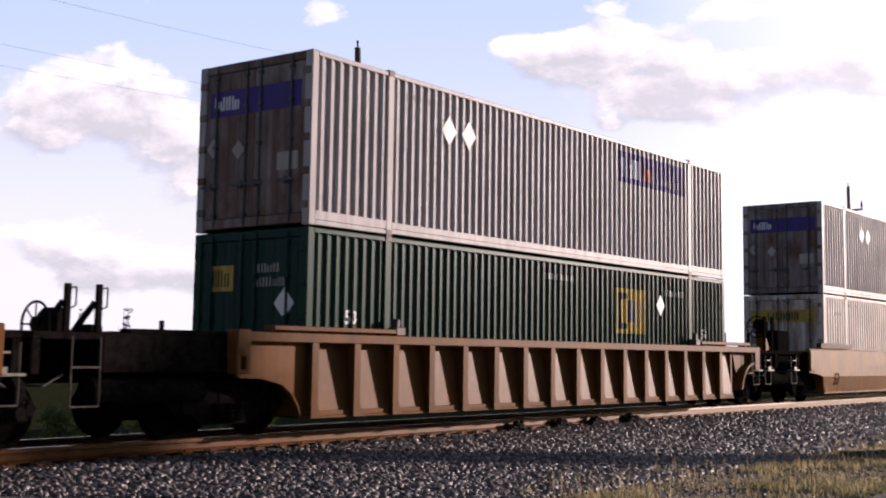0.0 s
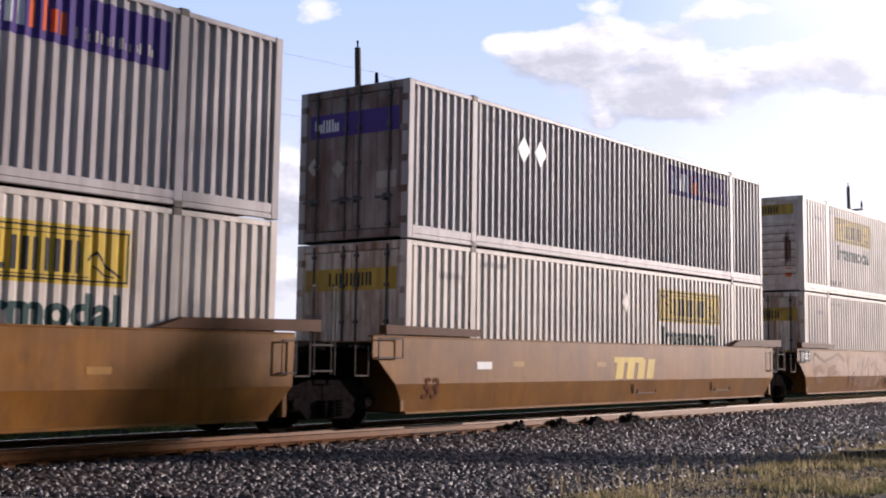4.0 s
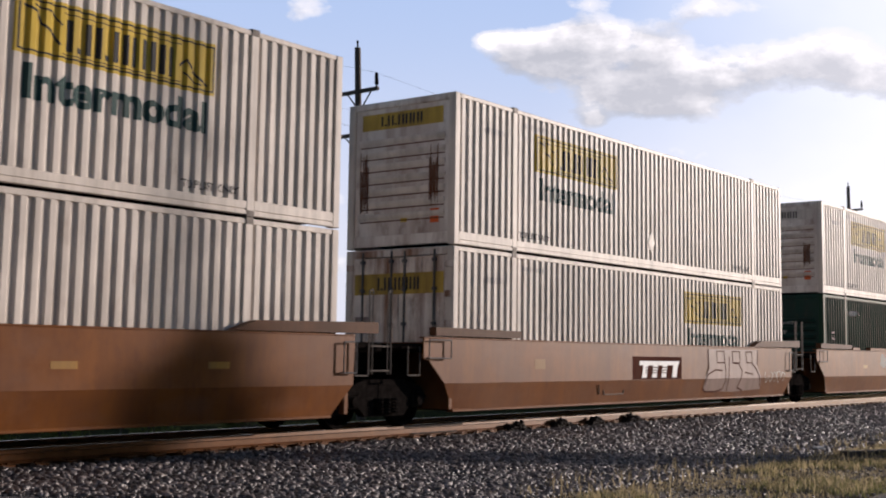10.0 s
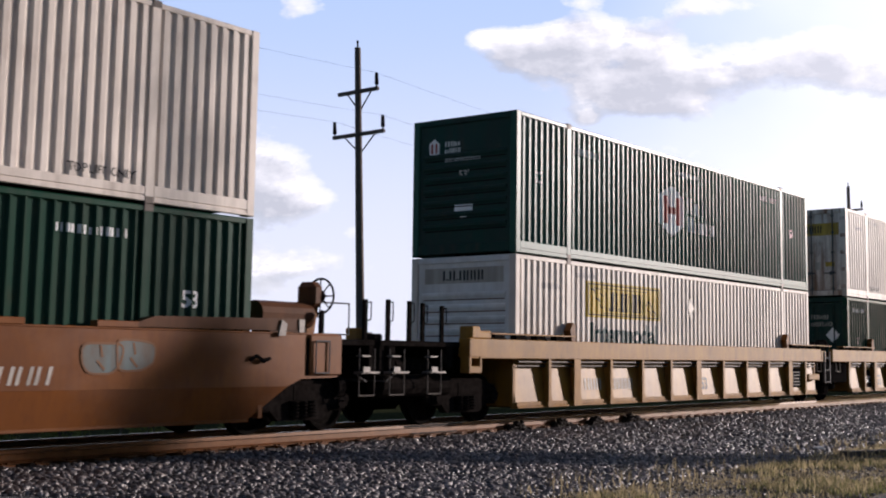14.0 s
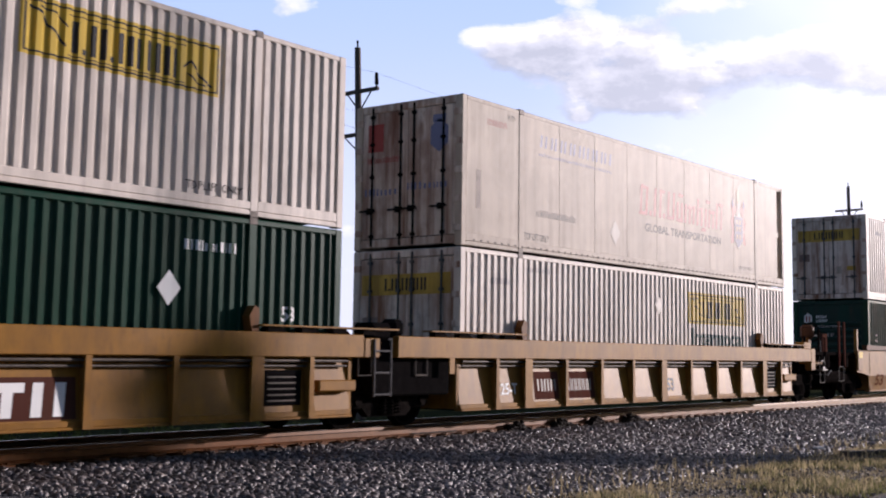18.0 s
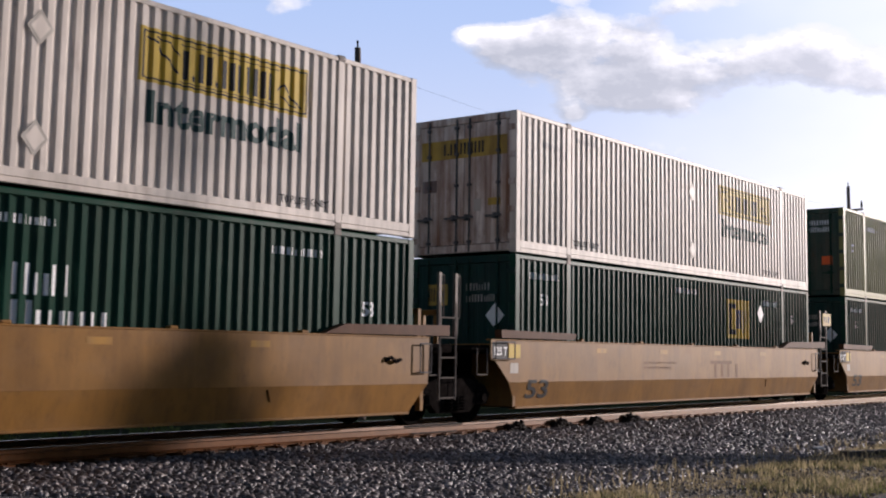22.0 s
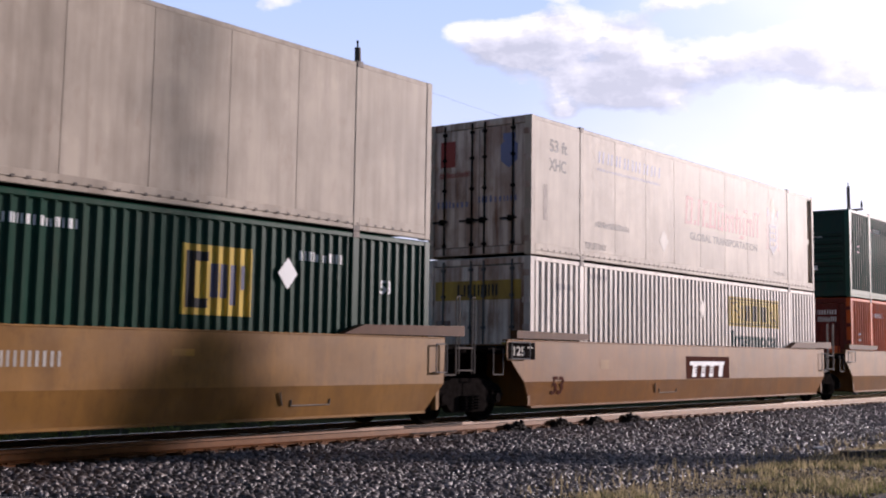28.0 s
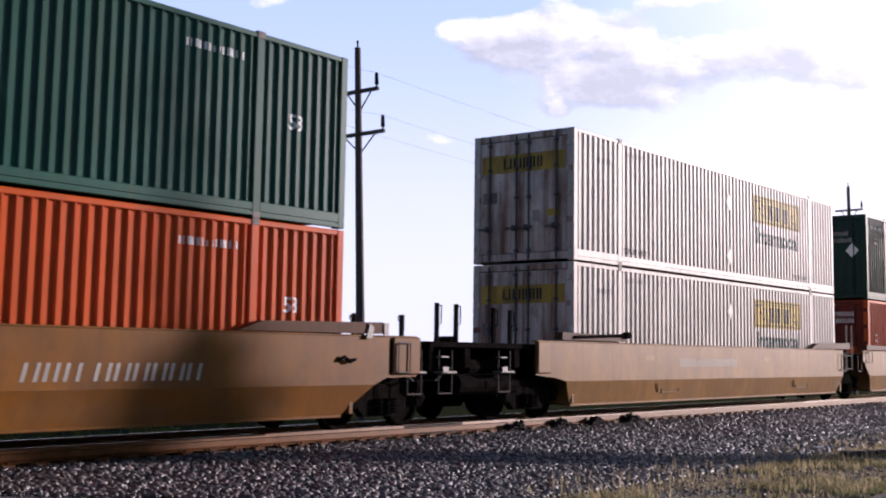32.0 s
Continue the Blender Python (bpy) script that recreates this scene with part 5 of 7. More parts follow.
def scrawl(x0, x1, z0, z1, n, seed, w=0.035):
    """Loops of spray paint as thin bent strokes."""
    rnd, out = random.Random(seed), []
    for i in range(n):
        cx, cz = x0 + (x1 - x0) * (i + 0.5) / n, (z0 + z1) / 2
        rx, rz = (x1 - x0) / n * rnd.uniform(0.35, 0.62), (z1 - z0) / 2 * rnd.uniform(0.7, 1.0)
        a0, a1 = rnd.uniform(0, 6.3), rnd.uniform(3.5, 6.0)
        k = 14
        for j in range(k):
            p, q = a0 + a1 * j / k, a0 + a1 * (j + 1) / k
            f = lambda t, e: (cx + (rx - e) * math.cos(t) * (1 + 0.25 * math.sin(3 * t)), cz + (rz - e) * math.sin(t))
            out.append([f(p, 0), f(q, 0), f(q, w), f(p, w)])
    return out


def patch_row(car, xs, z=1.32):
    for x in xs:
        side_mark(car, "reflector", [rect(x, x + 0.42, z, z + 0.10)], "amberstrip", "dull yellow reflective strip")


def plate(car, x0, x1, z0, z1, mat="fade", n=10):
    """The car's number as plain bars."""
    side_mark(car, "number_marking", stems(x0, x1, z0, z1, "PIIP PPPPPP"[:n + 1], 0.25, 0.2), mat, "row of pale bars")


def latch(car, x, z):
    part("latch", Geo().rod([(x, -YS - 0.02, z), (x + 0.1, -YS - 0.05, z + 0.06), (x + 0.25, -YS - 0.05, z - 0.02), (x + 0.4, -YS - 0.03, z + 0.02)], 0.03, 6), M["steel"], car)


def strut_mark(car, x):
    part("tie_bar", Geo().rod([(x, -YS + 0.0, 0.66), (x + 0.10, -YS + 0.05, 0.46)], 0.014).rod([(x + 0.3, -YS + 0.04, 0.54), (x + 0.3, -YS + 0.055, 0.45), (x + 1.2, -YS + 0.055, 0.45), (x + 1.2, -YS + 0.04, 0.54)], 0.010), M["pale"], car)


# ---- the train: unit by unit ----
A, C = 19.52, 23.55
CAR = 2 * A + C
U = [15.12] + [38.60 + CAR * k + A * i for k in range(6) for i in range(3)]
for i, d in ((1, 0.09), (3, -0.14), (5, -0.12), (6, -0.08), (7, -0.14), (8, 0.0), (9, 0.02), (10, 0.1), (11, 0.05), (13, -0.03), (15, -0.05), (16, 0.05)):
    U[i] += d
Z1, Z2 = 0.394, 3.290


def put(box, u, z):
    TRAIN.append((box, u, z))
    return box


def cut_at_crease(polys):
    """Splits shapes where the side sheet bends, so that both halves lie on it."""
    out = []
    for poly in polys:
        for above in (True, False):
            half = []
            for (x0, z0), (x1, z1) in zip(poly, poly[1:] + poly[:1]):
                if (z0 >= 0.752) == above:
                    half.append((x0, z0))
                if (z0 >= 0.752) != (z1 >= 0.752):
                    half.append((x0 + (x1 - x0) * (0.752 - z0) / (z1 - z0), 0.7521 if above else 0.7519))
            if len(half) > 2:
                out.append(half)
    return out


def graffiti_camo(car):
    """Broad faded letters in tan with maroon edges, pale loops, dark strokes."""
    def rounded(poly):
        for _ in range(2):
            poly = [q for (x0, z0), (x1, z1) in zip(poly, poly[1:] + poly[:1]) for q in ((x0 * 0.75 + x1 * 0.25, z0 * 0.75 + z1 * 0.25), (x0 * 0.25 + x1 * 0.75, z0 * 0.25 + z1 * 0.75))]
        return poly

    def fill(polys, mat, lift):
        for i, p in enumerate(polys):
            side_mark(car, "sprayed_patch", cut_at_crease([rounded(p)]), mat, "faded sprayed patch", lift=lift + 0.0001 * i)
    fill([[(3.2, 1.25), (3.7, 1.5), (6.6, 1.52), (6.9, 1.1), (6.6, 0.4), (3.9, 0.34), (3.85, 0.8), (3.45, 0.5)]], "patch_pale", 0.004)
    fill([[(0.2, 1.5), (3.0, 1.5), (3.2, 1.2), (1.9, 1.05), (0.9, 1.2), (0.3, 1.0)], [(9.9, 1.5), (11.0, 1.5), (11.4, 1.0), (11.0, 0.35), (10.4, 0.4), (10.2, 1.0)]], "patch_green", 0.004)
    rnd = random.Random(14)
    for mat, k, lift in (("patch_green", 12, 0.0050), ("rust", 12, 0.0063), ("patch_pale", 11, 0.0076), ("patch_green", 6, 0.0088)):
        polys = []
        for _ in range(k):
            x = rnd.choice((rnd.uniform(7.0, 9.9), rnd.uniform(12.6, 16.9), rnd.uniform(0.3, 3.0)))
            z, r, tilt = rnd.uniform(0.5, 1.4), rnd.uniform(0.16, 0.42), rnd.uniform(-0.8, 0.8)
            ring = []
            for q in range(12):
                a = q * math.pi / 6
                e = r * (0.6 + 0.7 * rnd.random())
                px, pz = 1.5 * e * math.cos(a), 0.62 * e * math.sin(a)
                ring.append((x + px - tilt * pz, min(1.53, max(0.33, z + pz + 0.35 * tilt * px))))
            polys.append(ring)
        fill(polys, mat, lift)
    lines = stroke([(3.3, 1.25), (3.45, 0.55), (3.9, 0.85), (3.95, 0.38)], 0.10) + stroke([(4.3, 1.1), (4.9, 1.3), (4.6, 0.75), (4.35, 0.38)], 0.12) + stroke([(5.0, 1.0), (5.4, 1.3), (5.3, 0.8), (5.0, 0.4)], 0.12)
    lines += stroke([(5.7, 1.1), (6.2, 1.25), (6.1, 0.85), (5.8, 0.4)], 0.12) + stroke([(6.3, 0.95), (6.65, 0.8), (6.5, 0.4)], 0.10) + stroke([(3.4, 1.3), (3.8, 1.42)], 0.06)
    side_mark(car, "sprayed_scrawl", cut_at_crease(lines), "tagbrown", "faded brown sprayed strokes", lift=0.0098)
    lines = stroke([(10.9, 1.5), (11.2, 1.0), (11.25, 0.4)], 0.12) + stroke([(11.7, 1.45), (12.0, 1.05), (12.4, 0.4)], 0.12) + stroke([(12.7, 1.4), (13.1, 1.0), (13.15, 0.55)], 0.10) + stroke([(14.0, 1.35), (14.1, 0.7)], 0.12) + stroke([(0.4, 1.42), (1.2, 1.2), (2.4, 1.45), (2.9, 1.25)], 0.08)
    side_mark(car, "sprayed_scrawl", cut_at_crease(lines), "rust", "brown sprayed strokes", lift=0.0103)
    side_mark(car, "number_plate", [rect(9.9, 13.05, 0.84, 1.14)], "rust", lift=0.0109)
    side_mark(car, "number_marking", stems(10.0, 12.95, 0.88, 1.10, "PIIP PPPPPP", 0.25, 0.2), "fade", "row of pale bars", lift=0.0119)
    fill([[(12.2, 1.2), (12.5, 1.53), (14.6, 1.54), (15.5, 1.5), (15.9, 1.1), (15.6, 0.6), (15.0, 0.36), (12.9, 0.34), (12.3, 0.7)]], "campale", 0.0092)
    fill([[(x + d * w, z) for d, z in ((-0.5, z0), (0.1, z0 - 0.05), (0.5, z0 + 0.1), (0.35, (z0 + z1) / 2), (0.6, z1 - 0.1), (0.2, z1), (-0.3, z1 - 0.04), (-0.15, (z0 + z1) / 2 + 0.05))] for x, w, z0, z1 in ((12.55, 0.45, 0.95, 1.45), (12.9, 0.5, 0.40, 0.75), (13.45, 0.30, 0.38, 1.02), (13.75, 0.5, 1.22, 1.52), (14.3, 0.6, 0.95, 1.25), (14.55, 0.45, 0.40, 0.72), (15.0, 0.55, 0.62, 1.35), (15.45, 0.4, 1.1, 1.5))], "camdark", 0.0097)
    side_mark(car, "reflector", [rect(14.05, 14.45, 1.02, 1.12)], "amberstrip", "dull yellow reflective strip", lift=0.0118)
    strut_mark(car, 7.1)
    side_mark(car, "dark_panel", [rect(-0.93, 0.02, 1.20, 1.53)], "ink", "black plate with pale figures", lift=0.005)
    side_text(car, "125T", 0.26, -0.66, 1.27, "whitedecal", 0.62)


def bubbles(car, x0, x1, z0, z1, n, seed, fill, edge, words):
    """Fat sprayed letters that run together: pale fill, darker outline."""
    rnd = random.Random(seed)
    w, shapes, lines = (x1 - x0) / n, [], []
    for i in range(n):
        cx, cz = x0 + w * (i + 0.5), (z0 + z1) / 2 + rnd.uniform(-0.03, 0.03)
        rx, rz, lean = w * 0.60, (z1 - z0) / 2 * rnd.uniform(0.86, 1.0), rnd.uniform(-0.15, 0.2)
        ring = []
        for k in range(22):
            a = 2 * math.pi * k / 22
            sx, sz = math.copysign(abs(math.cos(a)) ** 0.6, math.cos(a)), math.copysign(abs(math.sin(a)) ** 0.6, math.sin(a))
            q = 1 + 0.08 * math.sin(3 * a + i)
            ring.append((cx + rx * sx * q + lean * sz * rz, cz + rz * sz * q))
        shapes.append(ring)
        lines += stroke(ring + ring[:1], 0.03)
        lines += stroke([(cx - rx * 0.1, cz + rz * 0.75), (cx + rx * rnd.uniform(-0.2, 0.2), cz + rz * 0.1)], 0.035) + stroke([(cx + rx * 0.1, cz - rz * 0.75), (cx + rx * rnd.uniform(-0.3, 0.1), cz - rz * 0.25)], 0.035)
    for i, shape in enumerate(shapes):
        side_mark(car, "sprayed_patch", cut_at_crease([shape]), fill, words, lift=0.006 + 0.0006 * i)
    side_mark(car, "sprayed_scrawl", cut_at_crease(lines), edge, "sprayed outlines", lift=0.010)


def marks_a(car):
    plate(car, 3.6, 6.3, 0.86, 1.12, "tagwhite")
    patch_row(car, (6.6, 9.4, 12.5), 0.95)
    side_text(car, "53", 0.5, 0.4, 0.5, "patch_dark")
    strut_mark(car, 9.3)


def marks_b(car):
    side_mark(car, "logo_bar", stems(7.3, 9.3, 0.78, 1.22, "IIP", 0.25, 0.34) + [rect(7.3, 8.7, 1.14, 1.26)], "yellow", "slanted yellow bar")
    side_text(car, "53", 0.5, 0.35, 0.5, "stain")
    patch_row(car, (3.2, 6.5), 1.05)
    side_mark(car, "reflector", [rect(2.0, 2.5, 1.0, 1.14)], "whitedecal")
    strut_mark(car, 8.2)
    strut_mark(car, 12.4)


def marks_c(car):
    plate(car, 3.3, 6.0, 0.86, 1.12, "fade", 10)
    side_mark(car, "reflector", [rect(6.2, 6.7, 0.88, 1.1)], "yellow")
    side_mark(car, "reflector", [rect(0.3, 0.5, 1.0, 1.3)], "whitedecal")
    patch_row(car, (10.5, 13.2), 1.02)
    side_mark(car, "reflector", [rect(-1.62, -1.36, 0.98, 1.10)], "amberstrip", lift=0.052)
    part("hook", Geo().rod([(-1.66, -YS - 0.05, 1.36), (-1.58, -YS - 0.09, 1.30), (-1.46, -YS - 0.09, 1.34), (-1.42, -YS - 0.05, 1.40)], 0.025), M["steel"], car)
    side_text(car, "53", 0.4, 0.36, 0.62, "patch_dark")


def marks_ttx(car, x=7.0, mat="whitedecal", art=True):
    side_mark(car, "logo_bar", stems(x + 0.1, x + 2.1, 0.80, 1.10, "IIP", 0.25, 0.24) + [[(x + 0.05, 1.08), (x + 2.05, 1.08), (x + 2.12, 1.18), (x + 0.08, 1.18)]], mat, "slanted white bar", lift=0.010)
    if mat == "whitedecal":
        for z in (0.90, 0.96, 1.02):
            side_mark(car, "stripe", [rect(x + 0.35, x + 1.55, z, z + 0.022)], "patch_dark", lift=0.013)
    if art:
        at = lambda pts: [(10.55 + 3.6 * u, z) for u, z in pts]
        side_mark(car, "sprayed_patch", cut_at_crease([at([(0.0, 0.45), (0.02, 0.8), (0.08, 1.0), (0.06, 1.49), (0.95, 1.49), (0.93, 1.1), (1.0, 0.8), (1.02, 0.45), (0.5, 0.40)])]), "tagpink", "dull pink sprayed letter shapes", lift=0.006)
        lines = []
        for u0, u1 in ((0.20, 0.33), (0.47, 0.60), (0.72, 0.83)):
            lines += stroke(at([(u0, 1.44), (u0 + 0.01, 1.15), (u1 + 0.01, 1.15), (u1, 1.44), (u0, 1.44)]), 0.028)
        for pts in ([(0.02, 0.62), (0.05, 0.85), (0.18, 0.97), (0.30, 0.95)], [(0.0, 0.5), (0.05, 0.43), (0.2, 0.42), (0.32, 0.48), (0.36, 0.7), (0.35, 1.12)], [(0.42, 1.3), (0.41, 0.8), (0.40, 0.43)],
                    [(0.48, 1.15), (0.58, 1.13), (0.65, 0.95), (0.62, 0.7), (0.58, 0.5), (0.68, 0.43)], [(0.70, 0.9), (0.84, 0.85)], [(0.84, 1.12), (0.92, 0.98), (0.98, 0.75), (1.0, 0.5)], [(0.06, 1.47), (0.07, 1.05), (0.03, 0.85)], [(0.94, 1.47), (0.93, 1.12)]):
            lines += stroke(at(pts), 0.034)
        side_mark(car, "sprayed_scrawl", cut_at_crease(lines), "patch_dark", "thin dark sprayed outlines", lift=0.010)
        side_mark(car, "number_plate", [rect(6.75, 9.25, 0.76, 1.28)], "patch_dark", "dark plate with pale blocks", lift=0.005)
        side_mark(car, "sprayed_scrawl", scrawl(14.4, 15.9, 0.6, 0.95, 5, 18, 0.03), "fade", "pale sprayed scrawl", lift=0.006)
    strut_mark(car, 5.2)
    side_mark(car, "reflector", [rect(2.6, 3.0, 1.0, 1.2)], "tan")


def marks_scallop(car):
    plate(car, 9.85, 12.5, 0.82, 1.05, "fade", 10)
    patch_row(car, (3.2, 6.9), 1.0)
    for x, w in ((2.15, 0.7), (3.9, 1.95), (7.0, 2.0), (10.1, 1.95), (13.15, 0.7)):
        part("sill_pad", Geo().box(x, x + w, -YS - 0.03, -YS + 0.12, 1.57, 1.66, 0.01), M["brown"], car)
    rnd = random.Random(6)
    for i in range(5):
        x, z, r = 5.25 + 0.23 * i, rnd.uniform(1.0, 1.3), rnd.uniform(0.15, 0.24)
        side_mark(car, "sprayed_patch", [[(x + 1.1 * r * math.cos(q) * rnd.uniform(0.7, 1.2), z + r * math.sin(q) * rnd.uniform(0.7, 1.2)) for q in (math.pi / 7 * k for k in range(14))]], "cyan", "faded cyan sprayed patch", lift=0.004 + 0.0005 * i)
    side_mark(car, "sprayed_scrawl", stroke([(5.62, 1.22), (5.50, 1.28), (5.36, 1.20), (5.38, 1.06), (5.52, 1.02), (5.62, 1.12), (5.5, 1.14)], 0.035) + stroke([(5.42, 1.44), (5.5, 1.32), (5.56, 1.45)], 0.03), "tagpink", "thin pale sprayed ring", lift=0.009)
    bubbles(car, 13.0, 14.1, 0.98, 1.40, 2, 21, "cyan", "tagbrown", "faded grey sprayed letter shape")
    latch(car, 16.0, 1.15)


def web_text(car, text, size, x, z, mat):
    bm = letters(text, size, x, z)
    bm.verts.index_update()
    g = Geo().add([(v.co.x, web_y(v.co.z) - 0.008, v.co.z) for v in bm.verts], [[v.index for v in f.verts] for f in bm.faces])
    bm.free()
    tagged(part("lettering", g, M[mat], car), kind="stuff")


def web_bars(car, name, polys, mat, lift=0.007):
    for group in [[p] for p in polys] if name == "logo_bar" else [polys]:
        g = Geo()
        for poly in group:
            g.add([(x, web_y(z) - lift, z) for x, z in poly], [(0, 1, 2, 3)])
        part(name, g, M[mat], car)


def marks_bars(car, variant):
    """Marks on the web between the posts."""
    if variant != 7:
        if variant == 9:
            web_bars(car, "number_plate", [rect(2.46, 3.40, 0.40, 0.95)], "patch_dark", 0.004)
            web_bars(car, "number_plate", [rect(3.64, 4.88, 0.40, 0.95)], "patch_dark", 0.004)
        if variant == 8:
            web_bars(car, "number_plate", [rect(1.05, 1.90, 0.38, 0.95)], "steel", 0.004)
        web_text(car, "125-T", 0.30, 1.10, 0.52, "whitedecal")
    if variant != 8:
        for p, q, n, sd in ((2.45, 3.42, 4, 67), (3.66, 4.85, 6, 76)):
            web_bars(car, "number_marking", stems(p + 0.12, q - 0.1, 0.56, 0.80, "PIIP" if n == 4 else "PPPPPP", 0.0, 0.22), "fade")
        web_text(car, "53", 0.4, 8.35, 0.5, "ink")
    else:
        web_text(car, "53", 0.46, 2.55, 0.45, "ink")
        web_bars(car, "number_plate", [rect(8.6, 9.38, 0.38, 0.92), rect(9.52, 10.88, 0.38, 0.92)], "patch_dark", 0.004)
        web_bars(car, "logo_bar", slanted([rect(8.90, 9.06, 0.42, 0.85), rect(8.70, 9.22, 0.73, 0.85), rect(9.74, 9.90, 0.42, 0.85), rect(9.56, 10.06, 0.73, 0.85), rect(10.18, 10.34, 0.42, 0.85), rect(10.52, 10.68, 0.42, 0.85)], 0.42, 0.12), "whitedecal")
    part("step_box", Geo().box(15.40, 16.30, -YR - 0.02, -YR + 0.2, 0.66, 0.84, 0.02), M["gold"], car)
    vent = part("vent_panel", Geo().box(14.26, 15.12, -1.42, -1.39, 0.46, 1.0, 0.01), M["black"], car, "dark vent panel")
    for i in range(5):
        part("slat", Geo().box(14.36, 14.98, -1.435, -1.41, 0.52 + 0.09 * i, 0.545 + 0.09 * i, 0.004), M["worn"], vent)


def marks_gold(car, number=True, x=3.6, lead=False):
    patch_row(car, (3.0, 6.0, 9.0, 12.0), 1.34)
    side_text(car, "53", 0.50, 0.18, 0.44, "stain" if lead else "ink", 0.86)
    if not lead:
        side_mark(car, "notice", [rect(-0.46, -0.04, 1.22, 1.48)], "yellow", "yellow notice plate")
        side_mark(car, "notice", [rect(-0.40, -0.12, 0.92, 1.12)], "fade")
        side_mark(car, "dark_panel", [rect(-1.03, -0.50, 1.19, 1.52)], "ink")
        side_text(car, "125 T", 0.22, -1.0, 1.27, "whitedecal", 0.48)
        return marks_more(car, number, x)
    side_mark(car, "notice", [rect(-1.64, -1.27, 1.33, 1.53)], "yellow", "yellow notice plate", lift=0.050)
    part("stop_post", Geo().box(-1.62, -1.48, -YS + 0.02, -YS + 0.12, 1.45, 2.25, 0.012), M["gold"], car, "tan upright stop post")
    side_mark(car, "plate_edge", [rect(-0.47, -0.42, 0.80, 1.52)], "steel")
    marks_more(car, number, x)


def notice_board(car):
    board = part("notice_board", Geo().box(16.92, 17.62, -1.46, -1.435, 2.28, 2.66, 0.006), M["dullyellow"], car, "dull orange notice board on the hand holds")
    part("board_marking", Geo().box(17.02, 17.08, -1.465, -1.458, 2.38, 2.56, 0.001).box(17.20, 17.26, -1.465, -1.458, 2.38, 2.56, 0.001).box(17.36, 17.48, -1.465, -1.458, 2.36, 2.58, 0.001), M["ink"], board)


def marks_more(car, number, x):
    if number:
        side_mark(car, "number_plate", [rect(x, x + 3.0, 0.84, 1.20)], "patch_dark", "dark brown plate with pale bars")
        side_mark(car, "number_marking", stems(x + 0.2, x + 2.75, 0.90, 1.14, "PIIP PPPPPP", 0.25, 0.2), "fade", lift=0.007)
    else:
        side_mark(car, "logo_bar", stems(8.95, 10.6, 0.78, 1.12, "IIP", 0, 0.16) + [rect(8.8, 10.1, 1.12, 1.20)], "rust", "faded dark bar")
    side_mark(car, "small_marking", bars(5.2, 6.6, 1.0, 1.05, 14, 70) + bars(5.2, 6.9, 1.12, 1.16, 16, 71), "brown")
    for x in (2.3, 5.0, 7.7, 10.4, 13.1):
        part("sill_pad", Geo().box(x, x + 0.16, -YS - 0.015, -YS + 0.1, 1.57, 1.62, 0.015), M["tan"], car)
    part("cross_strut", Geo().rod([(12.4, -YS + 0.01, 0.70), (12.5, -YS + 0.05, 0.52)], 0.014), M["rust"], car)
    latch(car, 15.2, 1.15)


def marks_ttx2(car):
    side_mark(car, "number_plate", [rect(6.85, 9.4, 0.76, 1.30)], "patch_dark", "dark plate with three white bars")
    marks_ttx(car, 6.98, "whitedecal", False)
    side_mark(car, "dark_panel", [rect(-1.03, -0.05, 1.19, 1.52)], "steel")
    side_text(car, "125 T", 0.24, -0.9, 1.27, "fade", 0.75)
    side_text(car, "53", 0.5, 0.6, 0.5, "patch_dark")


def marks_tag(car):
    bubbles(car, 3.45, 5.8, 0.52, 1.48, 4, 9, "tagwhite", "rust", "grey-white sprayed letter shape")
    strut_mark(car, 7.2)
    plate(car, 9.9, 12.95, 0.86, 1.1, "fade", 10)
    latch(car, 15.9, 1.15)


def marks_pale(car):
    side_mark(car, "small_marking", bars(4.8, 8.2, 1.05, 1.25, 16, 73), "fade")
    strut_mark(car, 3.6)
    strut_mark(car, 12.2)
    patch_row(car, (3.0, 10.0), 1.2)


# the tail of the car that runs ahead
well_car(U[0] - C, "posts", "rust", "end", "end", "rust-brown well car with outside posts and bare end platform", wheel="lead")
put(white_box("door", (0, 0, 0)), U[0] - C, Z1)
put(grey_box((0, 0, 0)), U[0] - C, Z2)

well_car(U[0], "posts", "rust", "end", "end", "rust-brown well car with outside posts", wheel="low")
put(square_box((0, 0, 0), bare=True), U[0], Z1)
put(grey_box((0, 0, 0)), U[0], Z2)

well_car(U[1], "smooth", "ochre", "end", "art", "weathered brown smooth-sided well car", wheel="lead", marks=marks_a)
put(white_box("door", (0, 0, 0)), U[1], Z1)
put(grey_box((0, 0, 0)), U[1], Z2)
well_car(U[2], "smooth", "ochre", "art", "art", "weathered brown smooth-sided well car with yellow bars", marks=marks_b)
put(white_box("door", (0, 0, 0)), U[2], Z1)
put(grey_box((0, 0, 0)), U[2], Z2)
well_car(U[3], "smooth", "ochre", "art", "end", "smooth-sided well car sprayed with camouflage patches", marks=graffiti_camo)
put(white_box("door", (0, 0, 0)), U[3], Z1)
put(white_box("nose", (0, 0, 0), holders=(0.66,), extra=True), U[3], Z2)

